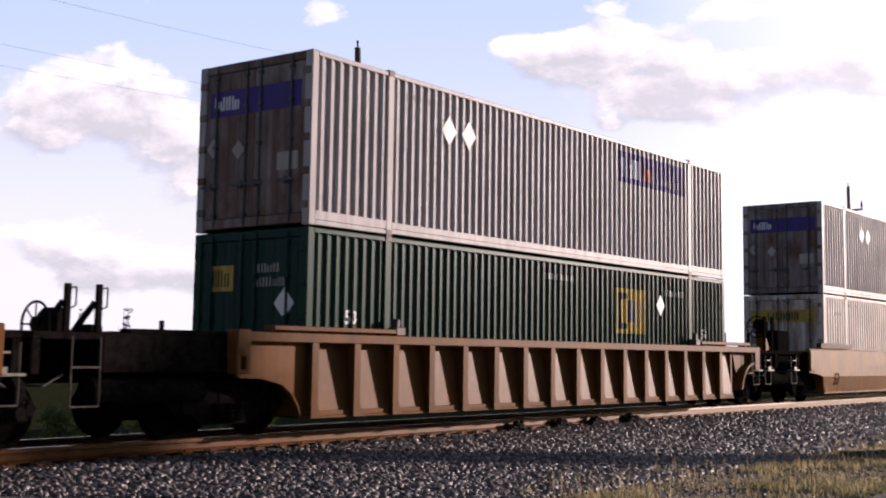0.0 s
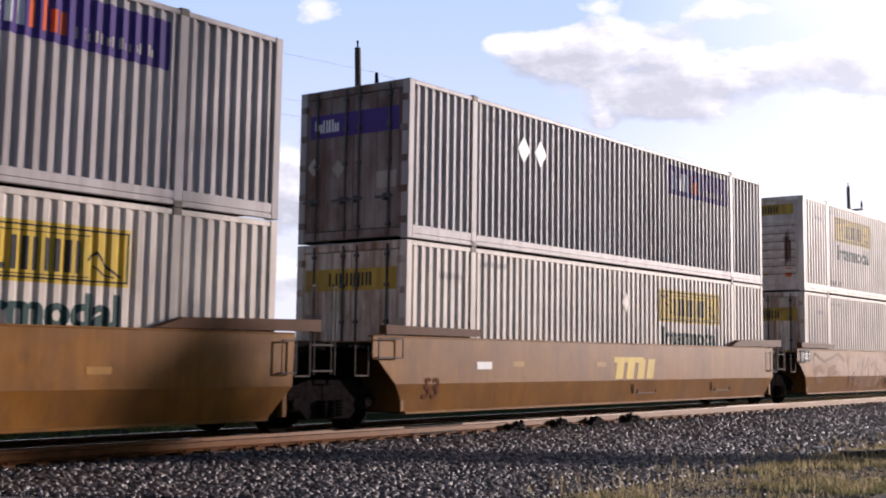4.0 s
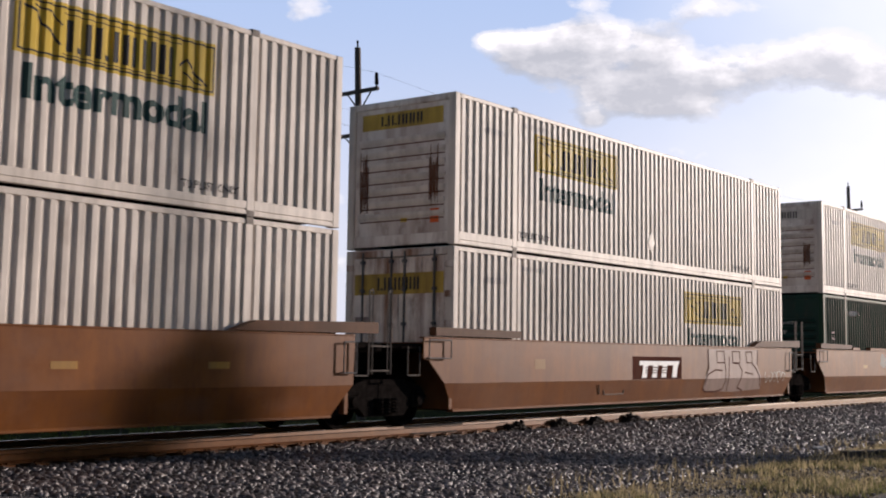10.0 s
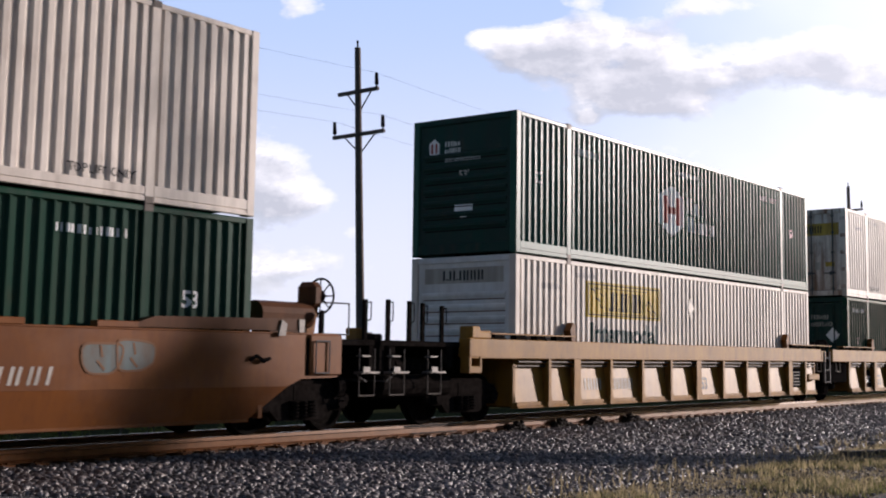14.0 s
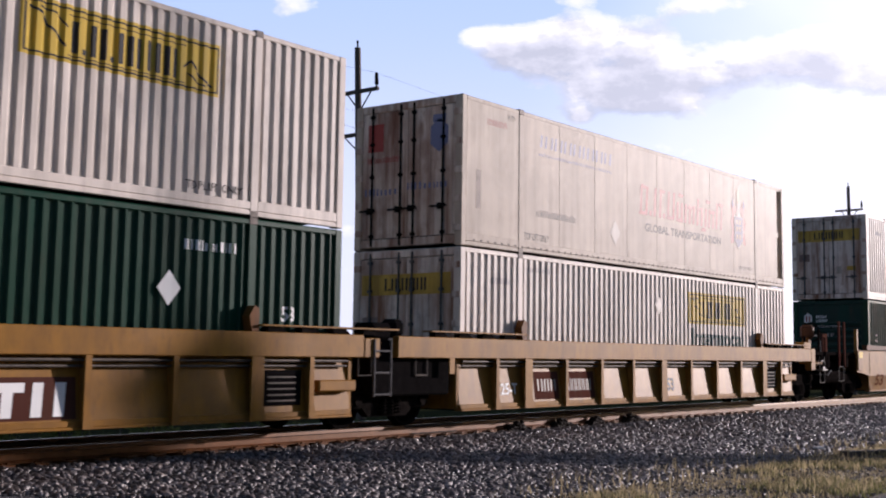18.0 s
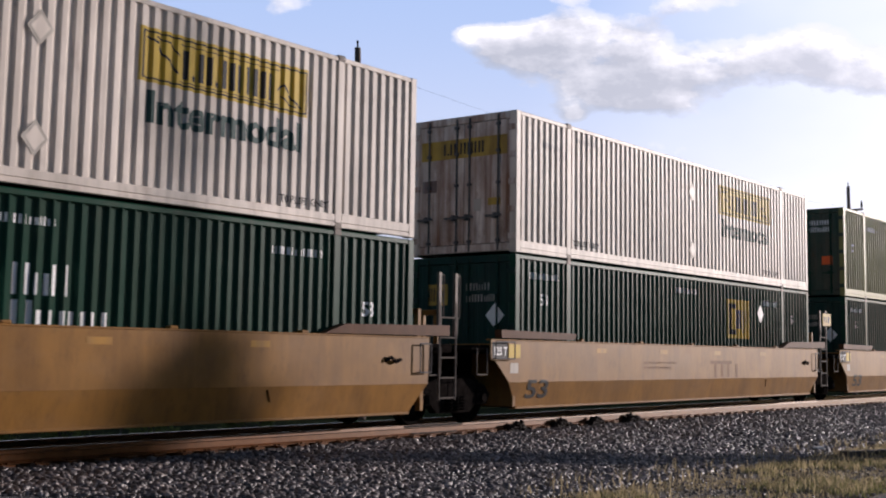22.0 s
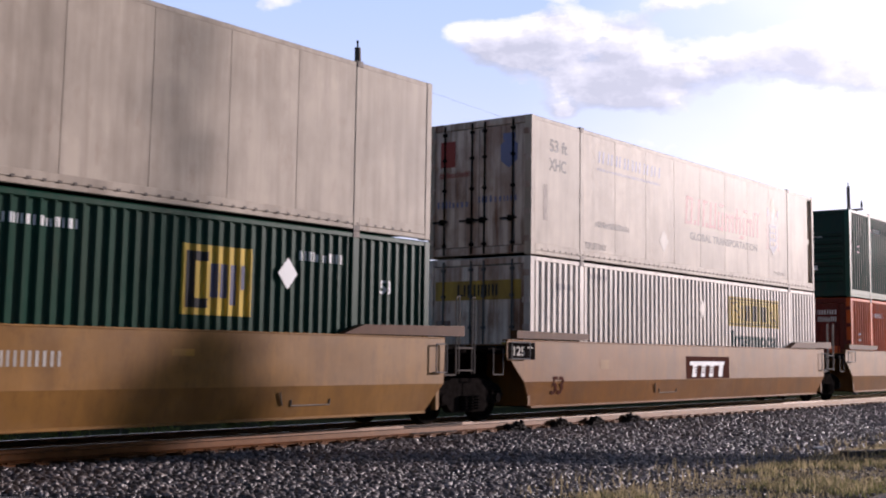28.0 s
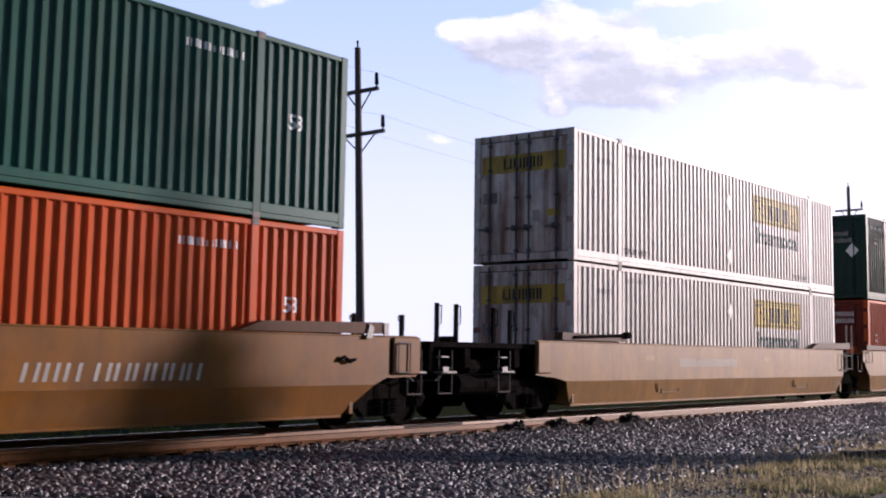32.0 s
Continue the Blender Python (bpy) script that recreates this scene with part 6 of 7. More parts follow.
well_car(U[4], "smooth", "brown", "end", "art", "red-brown smooth-sided well car with pale bars", marks=marks_c)
put(white_box("nose", (0, 0, 0), holders=(0.66,), strip="fade"), U[4], Z1)
put(white_box("door", (0, 0, 0), holders=(0.66,)), U[4], Z2)
well_car(U[5], "smooth", "brown", "art", "art", "red-brown smooth-sided well car with sprayed scrawl", marks=marks_ttx)
put(white_box("door", (0, 0, 0), holders=(0.66,)), U[5], Z1)
put(white_box("nose", (0, 0, 0), holders=(0.66,)), U[5], Z2)
well_car(U[6], "smooth", "brown", "art", "end", "red-brown smooth-sided well car with sill pads", wheel="trail", marks=marks_scallop, tail_tip=19.1)
put(hex_box("green", "nose", (0, 0, 0)), U[6], Z1)
put(white_box("nose", (0, 0, 0), strip="white"), U[6], Z2)

well_car(U[7], "bars", "gold", "end", "art", "golden-tan well car with outside posts", marks=lambda c: marks_bars(c, 7), lead_tip=-4.25)
put(white_box("nose", (0, 0, 0), strip="fade"), U[7], Z1)
put(hex_box("teal", "nose", (0, 0, 0)), U[7], Z2)
well_car(U[8], "bars", "gold", "art", "art", "golden-tan well car with outside posts", marks=lambda c: marks_bars(c, 8))
put(square_box((0, 0, 0), low=True), U[8], Z1)
put(white_box("door", (0, 0, 0), holders=(0.66,), word=False), U[8], Z2)
well_car(U[9], "bars", "gold", "art", "end", "golden-tan well car with outside posts", wheel="trail", marks=lambda c: marks_bars(c, 9), tail_tip=19.2)
put(white_box("door", (0, 0, 0)), U[9], Z1)
put(smooth_box((0, 0, 0)), U[9], Z2)

well_car(U[10], "smooth", "tan", "end", "art", "tan smooth-sided well car with dark number plate", arch=True, marks=lambda c: marks_gold(c, lead=True), lead_tip=-4.2)
put(hex_box("green", "nose", (0, 0, 0)), U[10], Z1)
put(white_box("door", (0, 0, 0)), U[10], Z2)
well_car(U[11], "smooth", "tan", "art", "art", "tan smooth-sided well car with faded red bars", arch=True, marks=lambda c: marks_gold(c, False) or notice_board(c))
put(square_box((0, 0, 0)), U[11], Z1)
put(white_box("door", (0, 0, 0)), U[11], Z2)
well_car(U[12], "smooth", "tan", "art", "end", "tan smooth-sided well car with dark number plate", arch=True, marks=lambda c: marks_gold(c, True, 9.75))
put(square_box((0, 0, 0), True), U[12], Z1)
put(hex_box("olive", "door", (0, 0, 0), "olive green"), U[12], Z2)

well_car(U[13], "smooth", "tan", "end", "art", "pale tan smooth-sided well car", wheel="lead", marks=marks_pale)
put(square_box((0, 0, 0)), U[13], Z1)
put(smooth_box((0, 0, 0), unit_leads=True), U[13], Z2)
well_car(U[14], "smooth", "amber", "art", "art", "golden-brown smooth-sided well car with white bars", marks=marks_ttx2)
put(white_box("door", (0, 0, 0)), U[14], Z1)
put(smooth_box((0, 0, 0), sized=True), U[14], Z2)
well_car(U[15], "smooth", "amber", "art", "end", "golden-brown smooth-sided well car with sprayed scrawl", marks=marks_tag)
put(hex_box("orange", "door", (0, 0, 0), "bright orange"), U[15], Z1)
put(hex_box("teal", "nose", (0, 0, 0)), U[15], Z2)

def lever(car):
    marks_pale(car)
    part("lever", Geo().tube((-0.3, -YS - 0.04, 1.66), (2.05, -YS - 0.04, 1.74), 0.035).tube((1.9, -YS - 0.04, 1.735), (2.12, -YS - 0.04, 1.742), 0.075, 10), M["steel"], car, "dark lever with a knob on the ledge")


well_car(U[16], "smooth", "tan", "end", "art", "pale tan smooth-sided well car", marks=lever)
put(white_box("door", (0, 0, 0)), U[16], Z1)
put(white_box("door", (0, 0, 0)), U[16], Z2)
well_car(U[17], "smooth", "tan", "art", "art", "pale tan smooth-sided well car", marks=marks_pale)
put(hex_box("orange", "door", (0, 0, 0), "bright orange"), U[17], Z1)
put(square_box((0, 0, 0)), U[17], Z2)

# ---- ground, track and what stands beside it ----


def ground_z(y):
    """Height of the ballast and the verge across the track."""
    return float(np.interp(y, [-60, -8.2, -6.4, -5.0, -2.5, -1.5, 1.5, 2.6, 5.0, 60], [-0.78, -0.70, -0.66, -0.58, -0.31, -0.262, -0.262, -0.3, -0.8, -0.95]))


def soil():
    m, n, l, p = node_mat("grassy_soil")
    v = coords(n, l, (1, 1, 1), 0.0)
    a, b = noise_tex(n, l, v, 0.6, 5), noise_tex(n, l, v, 12.0, 5)
    c = ramp(n, l, a, [(0.35, (0.12, 0.10, 0.066)), (0.52, (0.18, 0.145, 0.10)), (0.7, (0.27, 0.225, 0.17))]).outputs[0]
    c2 = ramp(n, l, b, [(0.3, (0.075, 0.062, 0.045)), (0.7, (0.24, 0.20, 0.145))]).outputs[0]
    l.new(mix_col(n, l, 0.5, c, c2), p.inputs["Base Color"])
    p.inputs["Roughness"].default_value = 0.95
    bump(n, l, p, b, 0.8, 0.05)
    return m


def gravel(name, lo, hi, scale):
    m, n, l, p = node_mat(name)
    v = coords(n, l, (1, 1, 1), 0.0)
    vo = n.new("ShaderNodeTexVoronoi")
    vo.inputs["Scale"].default_value = scale
    l.new(v, vo.inputs["Vector"])
    big = noise_tex(n, l, v, 0.8, 4)
    c = ramp(n, l, vo.outputs["Color"], [(0.15, lo), (0.85, hi)]).outputs[0]
    dirt = ramp(n, l, big, [(0.4, grey(0.0)), (0.7, grey(0.55))]).outputs[0]
    l.new(mix_col(n, l, dirt, c, (0.06, 0.048, 0.038)), p.inputs["Base Color"])
    p.inputs["Roughness"].default_value = 0.85
    bump(n, l, p, vo.outputs["Distance"], 1.0, 0.06)
    return m


def stone_mat():
    m, n, l, p = node_mat("ballast_stone")
    geo = n.new("ShaderNodeNewGeometry")
    v = coords(n, l, (1, 1, 1), 0.0)
    c = ramp(n, l, geo.outputs["Random Per Island"], [(0.0, (0.012, 0.0095, 0.0085)), (0.45, (0.036, 0.0275, 0.025)), (0.74, (0.088, 0.071, 0.064)), (1.0, (0.36, 0.305, 0.275))]).outputs[0]
    big = ramp(n, l, noise_tex(n, l, v, 0.7, 4), [(0.35, grey(0.0)), (0.75, grey(0.6))]).outputs[0]
    l.new(mix_col(n, l, big, c, (0.075, 0.046, 0.034)), p.inputs["Base Color"])
    p.inputs["Roughness"].default_value = 0.50
    p.inputs["Specular IOR Level"].default_value = 0.72
    bump(n, l, p, noise_tex(n, l, v, 60, 3), 0.3, 0.01)
    return m


M["soil"] = soil()
M["gravel"] = gravel("ballast_bed", (0.03, 0.03, 0.033), (0.15, 0.145, 0.15), 22.0)
M["road"] = gravel("worn_asphalt", (0.15, 0.145, 0.14), (0.25, 0.24, 0.23), 60.0)
M["stone"] = stone_mat()
M["railside"] = plain("rusty_rail_steel", (0.100, 0.037, 0.012), 0.36, 0.0, 0.35, 6.0, spec=0.22)
M["railside"].node_tree.nodes["Principled BSDF"].inputs["Specular Tint"].default_value = (1.0, 0.60, 0.34, 1.0)
M["railtop"] = plain("polished_rail_head", (0.24, 0.17, 0.12), 0.24, 0.8, 0.2, 9.0, 0.01)
M["tie"] = plain("creosoted_timber", (0.075, 0.055, 0.042), 0.9, 0.0, 0.4, 14.0, 0.5)
M["pole"] = plain("weathered_pole_timber", (0.10, 0.075, 0.06), 0.9, 0.0, 0.3, 10.0, 0.4)
M["blackish"] = plain("near_black_stone", (0.022, 0.015, 0.012), 0.85, 0.0, 0.5, 20.0, spec=0.2)


def grass_mat(name, col):
    """Thin blades that let the low sun through."""
    m, n, l, p = node_mat(name)
    t = noise_tex(n, l, coords(n, l, (2.2, 2.2, 2.2)), 1.0, 5)
    c = ramp(n, l, t, [(0.3, tuple(q * 0.6 for q in col)), (0.7, tuple(q * 1.3 for q in col))]).outputs[0]
    l.new(c, p.inputs["Base Color"])
    p.inputs["Roughness"].default_value = 0.9
    p.inputs["Specular IOR Level"].default_value = 0.05
    tl, mx = n.new("ShaderNodeBsdfTranslucent"), n.new("ShaderNodeMixShader")
    l.new(c, tl.inputs[0])
    mx.inputs[0].default_value = 0.5
    l.new(p.outputs[0], mx.inputs[1])
    l.new(tl.outputs[0], mx.inputs[2])
    l.new(mx.outputs[0], n["Material Output"].inputs[0])
    return m


M["dry"] = grass_mat("dry_grass", (0.40, 0.325, 0.19))
M["lush"] = grass_mat("green_grass", (0.16, 0.16, 0.066))
M["weed"] = grass_mat("dark_weed", (0.17, 0.20, 0.06))
M["leaf"] = plain("dark_foliage", (0.05, 0.075, 0.02), 0.8, 0.0, 0.4, 4.0)
M["concrete"] = plain("pale_concrete", (0.55, 0.53, 0.50), 0.9, 0.0, 0.2)

gx = [-900, -200, -60, -20, 0, 20, 40, 60, 100, 200, 600, 1500, 3200]
gy = [-900, -200, -60, -30, -15, -8.2, -6.4, -5.0, -2.5, -1.5, 1.5, 2.6, 5, 15, 60, 300, 1200, 3200]
g = Geo()
g.add([(x, y, ground_z(y) - 0.02) for y in gy for x in gx], [(j * len(gx) + i, j * len(gx) + i + 1, (j + 1) * len(gx) + i + 1, (j + 1) * len(gx) + i) for j in range(len(gy) - 1) for i in range(len(gx) - 1)])
ground = tagged(part("ground", g, M["soil"], None), "flat grassy ground beside the railway", "ground", kind="structure")

# bed of ballast, with an uneven edge towards the verge
g = Geo()
nx = 300
for i in range(nx + 1):
    x = -40 + i * 0.8
    edge = -5.9 + 0.35 * noise.noise((x * 0.35, 3, 0)) + 0.2 * noise.noise((x * 1.3, 7, 0))
    for y in (edge, -5.0, -3.6, -2.5, -1.5, 0, 1.5, 2.6, 4.2):
        g.v.append((x, y, ground_z(y) + (0.0 if y not in (edge, 4.2) else -0.035) + 0.02 * noise.noise((x, y, 1))))
for i in range(nx):
    for j in range(8):
        a = i * 9 + j
        g.f.append((a, a + 9, a + 10, a + 1))
tagged(part("ballast_bed", g, M["gravel"], None), "dark grey crushed stone bed under the track", "ballast", kind="structure")

# soil behind the train, its colour darkened to stand in for the train's shade
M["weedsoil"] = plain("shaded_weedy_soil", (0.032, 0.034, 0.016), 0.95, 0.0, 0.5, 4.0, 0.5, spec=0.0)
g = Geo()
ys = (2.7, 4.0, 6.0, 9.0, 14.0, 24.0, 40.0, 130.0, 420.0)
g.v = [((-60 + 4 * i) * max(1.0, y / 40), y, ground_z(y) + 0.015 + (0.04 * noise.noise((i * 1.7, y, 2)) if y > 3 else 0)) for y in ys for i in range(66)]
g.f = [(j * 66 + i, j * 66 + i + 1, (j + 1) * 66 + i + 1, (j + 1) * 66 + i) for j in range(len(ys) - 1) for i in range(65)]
tagged(part("weedy_ground", g, M["weedsoil"], None), "weedy ground beyond the track with shade put into its colour", "ground", kind="structure")
g = Geo()
for i in range(241):
    x = -40 + i
    e = -9.35 + 0.25 * noise.noise((x * 0.5, 11, 0))
    g.v += [(x, -15.6, ground_z(-15.6) + 0.012), (x, e, ground_z(e) + 0.012)]
g.f = [(2 * i, 2 * i + 2, 2 * i + 3, 2 * i + 1) for i in range(240)]
tagged(part("road", g, M["road"], None), "worn grey asphalt road along the verge", "road", kind="structure")


def stones(name, count, xr, yr, size, seed, keep, lift=0.0):
    """Crushed stone: many rough lumps in one mesh."""
    rnd = np.random.RandomState(seed)
    ico = bmesh.new()
    bmesh.ops.create_icosphere(ico, subdivisions=1, radius=1.0)
    ico.verts.index_update()
    base = np.array([v.co[:] for v in ico.verts])
    faces = np.array([[v.index for v in f.verts] for f in ico.faces])
    ico.free()
    kinds = [base * (1 + 0.34 * rnd.uniform(-1, 1, (len(base), 1))) for _ in range(12)]
    x, y = rnd.uniform(*xr, count * 3), rnd.uniform(*yr, count * 3)
    ok = keep(x, y)
    x, y = x[ok][:count], y[ok][:count]
    n = len(x)
    z = np.array([ground_z(q) for q in y]) + rnd.uniform(-0.008, 0.022, n) + (lift(x) if callable(lift) else lift)
    s = rnd.uniform(*size, (n, 1)) * np.stack([rnd.uniform(0.8, 1.3, n), rnd.uniform(0.8, 1.2, n), rnd.uniform(0.55, 0.9, n)], 1)
    a = rnd.uniform(0, 6.28, n)
    t = rnd.uniform(-0.5, 0.5, n)
    vs = np.array(kinds)[rnd.randint(0, 12, n)] * s[:, None, :]
    vx, vz = vs[..., 0] * np.cos(t)[:, None] - vs[..., 2] * np.sin(t)[:, None], vs[..., 0] * np.sin(t)[:, None] + vs[..., 2] * np.cos(t)[:, None]
    px = vx * np.cos(a)[:, None] - vs[..., 1] * np.sin(a)[:, None] + x[:, None]
    py = vx * np.sin(a)[:, None] + vs[..., 1] * np.cos(a)[:, None] + y[:, None]
    co = np.stack([px, py, vz + z[:, None]], -1).reshape(-1, 3)
    fa = (faces[None] + (np.arange(n) * len(base))[:, None, None]).reshape(-1, 3)
    me = bpy.data.meshes.new(name)
    me.vertices.add(len(co))
    me.vertices.foreach_set("co", co.ravel())
    me.loops.add(fa.size)
    me.loops.foreach_set("vertex_index", fa.ravel().astype(np.int32))
    me.polygons.add(len(fa))
    me.polygons.foreach_set("loop_start", np.arange(0, fa.size, 3, dtype=np.int32))
    me.update(calc_edges=True)
    me.materials.append(M["stone"])
    return tagged(new(name, me), "loose crushed grey ballast stones beside the rails", "ballast stones", kind="stuff")


def open_verge(x, y):
    """Bare earth between the ballast and the road."""
    return y < -5.5 - 0.3 * np.sin(x * 1.3)


def near_view(x, y):
    """The strip of ballast that the camera looks along."""
    return (np.abs(y) > 0.84) & (y < -0.84) & (y > -0.62 * (x - 6.0) - 1.2) & (y < 0.2)


stones("ballast_stones", 34000, (8.0, 24.0), (-6.1, -0.85), (0.022, 0.062), 1, near_view)
stones("ballast_stones", 24000, (24.0, 48.0), (-6.0, -0.85), (0.030, 0.068), 2, near_view)
stones("ballast_stones", 6000, (8.0, 40.0), (-0.68, 2.4), (0.035, 0.06), 3, lambda x, y: np.abs(y - 0.75) > 0.09, -0.02)

tagged(stones("verge_pebbles", 12000, (13.0, 34.0), (-9.2, -5.4), (0.006, 0.026), 9, open_verge), "small grey pebbles strewn over the verge", "pebbles")

track = thing("railway_track", "rusty rails on dark timber ties in crushed stone", "railway track", kind="structure")
for s in (-1, 1):
    y = s * 0.755
    web = [(-0.07, -0.19), (0.07, -0.19), (0.07, -0.178), (0.010, -0.15), (0.006, -0.066), (0.040, -0.056), (0.037, -0.006), (-0.037, -0.006), (-0.042, -0.056), (-0.006, -0.066), (-0.010, -0.15), (-0.07, -0.178)]
    part("rail", Geo().prism([(y + a, z) for a, z in web], 0, -60, 240), M["railside"], track, "rust-brown steel rail")
    part("rail_head", Geo().prism([(y - 0.034, -0.006), (y + 0.034, -0.006), (y + 0.026, 0.0), (y - 0.026, 0.0)], 0, -60, 240), M["railtop"], track, "polished running surface")
rnd = random.Random(12)
rest = Geo()
for i in range(600):
    x = -60 + i * 0.5 + rnd.uniform(-0.02, 0.02)
    if 4 < x < 70:
        part("tie", lambda: Geo().box(-0.115, 0.115, -1.3, 1.3, -0.41, -0.24, 0.012), M["tie"], track, at=pose(x, rnd.uniform(-0.03, 0.03), 0, 0, 0, rnd.uniform(-0.8, 0.8)), key="tie")
        part("tie_plate", lambda: Geo().box(-0.10, 0.10, -0.93, -0.58, -0.242, -0.192, 0.004).box(-0.06, -0.03, -0.85, -0.82, -0.195, -0.168, 0.004).box(0.03, 0.06, -0.85, -0.82, -0.195, -0.168, 0.004), M["railside"], track, at=(x, 0, 0), key="tie_plate")
    else:
        rest.box(x - 0.115, x + 0.115, -1.3, 1.3, -0.41, -0.24, 0.012)
tagged(part("far_ties", rest, M["tie"], track), kind="stuff")

rnd_heap = np.random.RandomState(77)
# a black patch on the rail, and heaps of near-black stone against it
part("grease_stain", Geo().box(18.3, 20.1, -0.800, -0.796, -0.05, -0.008, 0.001).box(18.5, 19.9, -0.830, -0.768, -0.17, -0.15, 0.001), M["blackish"], track, "black patch on the rail")
for x in (21.84, 23.6, 25.06, 26.78):
    heap = stones("ballast_heap", 240, (x - 0.42, x + 0.42), (-1.02, -0.82), (0.026, 0.050), int(x * 10), lambda a, b: a > -99, lambda a: 0.01 + rnd_heap.uniform(0.02, 0.19, len(a)) * np.clip(1 - (abs(a - x) / 0.42) ** 1.5, 0, 1))
    heap.data.materials.clear()
    heap.data.materials.append(M["blackish"])


def blades(name, count, xr, yr, hr, seed, mat, keep, label):
    rnd = np.random.RandomState(seed)
    x, y = rnd.uniform(*xr, count * 4), rnd.uniform(*yr, count * 4)
    ok = keep(x, y)
    x, y = x[ok][:count], y[ok][:count]
    g = Geo()
    for a, b in zip(x, y):
        h, t, d = rnd.uniform(*hr), rnd.uniform(0, 6.28), rnd.uniform(0.1, 0.6)
        w = rnd.uniform(0.004, 0.010)
        cx, cy, z = math.cos(t), math.sin(t), ground_z(b) - 0.01
        g.add([(a - cy * w, b + cx * w, z), (a + cy * w, b - cx * w, z), (a + cx * d * h * 0.35 + cy * w * 0.7, b + cy * d * h * 0.35 - cx * w * 0.7, z + h * 0.6),
               (a + cx * d * h * 0.35 - cy * w * 0.7, b + cy * d * h * 0.35 + cx * w * 0.7, z + h * 0.6), (a + cx * d * h, b + cy * d * h, z + h)], [(0, 1, 2, 3), (3, 2, 4)])
    me = g.mesh(name, False)
    me.materials.append(M[mat])
    return tagged(new(name, me), label, "grass", kind="stuff")


def tufted(x, y):
    """Tufts that thicken along the verge."""
    return np.array([0.14 * min(0.0, (a - 20.0) / 3.0) + 0.5 * min(0.0, -6.6 - b) + noise.noise((a * 0.45, b * 0.8, 0.0)) + 0.5 * noise.noise((a * 1.7, b * 2.2, 5.0)) for a, b in zip(x, y)]) > -0.02


blades("grass", 22000, (13, 60), (-9.0, -6.2), (0.03, 0.16), 1, "dry", tufted, "dry straw-coloured grass on the verge")
blades("grass", 26000, (13, 60), (-9.2, -6.4), (0.02, 0.12), 2, "lush", tufted, "green grass on the verge")
blades("grass", 16000, (13, 34), (-9.1, -6.0), (0.015, 0.06), 6, "dry", lambda x, y: np.sin(x * 2.1 + 2 * np.sin(y * 1.7)) + np.sin(y * 3.3 + x) > -0.3, "short dry grass on bare earth")
blades("grass", 1500, (14, 40), (-7.4, -5.4), (0.06, 0.26), 4, "dry", lambda x, y: x > -99, "sparse dry stalks at the edge of the ballast")
blades("weeds", 15000, (4, 75), (3.8, 7.5), (0.12, 0.5), 3, "weed", lambda x, y: np.sin(x * 1.9 + 1.5 * np.sin(y * 1.3)) + np.sin(y * 2.7 + x * 0.8) > 0.0, "green weeds in clumps beyond the track")

chunk = tagged(part("concrete_chunk", Geo().box(-0.16, 0.18, -0.10, 0.10, 0.0, 0.09, 0.03), M["concrete"], None), "pale broken concrete lump in the grass", "rubble")
chunk.matrix_world = pose(25.6, -5.75, ground_z(-5.75) - 0.01, 0, 0, 30)
board = tagged(part("timber_board", Geo().box(-0.9, 0.9, -0.11, 0.11, 0.0, 0.12, 0.012), M["tie"], None), "old timber tie lying in the grass", "timber")
board.matrix_world = pose(25.75, -6.85, ground_z(-6.85) - 0.01, 0, 0, -24)


def utility_pole(x, y, top, lean, label):
    """A timber pole with two braced crossarms and upright insulators."""
    z0 = ground_z(y)
    po = thing("utility_pole", label, "utility pole", "utility poles beyond the track", at=(x, y, z0 - 0.02))
    h = top - z0
    part("shaft", Geo().tube((0, 0, -0.2), (0, 0, h), 0.17, 12, 0.105), M["pole"], po)
    part("top_pin", Geo().tube((0, 0, h), (0, 0, h + 0.25), 0.025, 8, 0.04), M["steel"], po)
    for z, half, ends in ((h - 1.55, 0.90, (-1,)), (h - 3.05, 1.15, (-1, 1))):
        arm = part("crossarm", Geo().box(-0.055, 0.055, -half, half, z - 0.065, z + 0.065, 0.01), M["pole"], po, "timber crossarm across the line")
        for s in (-1, 1):
            part("brace", Geo().tube((0.07, s * 0.06, z - 0.62), (0.07, s * half * 0.58, z - 0.04), 0.025, 6), M["steel"], arm)
        for s in ends:
            part("insulator", Geo().tube((0, s * (half - 0.07), z + 0.05), (0, s * (half - 0.07), z + 0.2), 0.03, 6).tube((0, s * (half - 0.07), z + 0.14), (0, s * (half - 0.07), z + 0.55), 0.075, 10, 0.055), M["steel"], arm)
    po.rotation_euler = (radians(lean[0]), radians(lean[1]), 0)
    return po


POLE_Y = 13.0
utility_pole(33.76, POLE_Y, 12.05, (-0.84, -0.69), "tall dark timber utility pole with two crossarms")
utility_pole(81.8, POLE_Y - 1, 12.6, (-0.4, -0.5), "distant dark timber utility pole with crossarms")
utility_pole(-14.0, POLE_Y + 0.6, 12.3, (0.2, 0.4), "dark timber utility pole with two crossarms")
lines = thing("overhead_wires", "thin dark overhead wires between the poles", "power line", at=(0, 0, 0))


def wire(pts, r, k=5):
    """One swept strand."""
    g = Geo()
    for x, y, z in pts:
        g.v += [(x, y + r * math.cos(2 * math.pi * i / k), z + r * math.sin(2 * math.pi * i / k)) for i in range(k)]
    g.f = [(j * k + i, j * k + (i + 1) % k, (j + 1) * k + (i + 1) % k, (j + 1) * k + i) for j in range(len(pts) - 1) for i in range(k)]
    return g


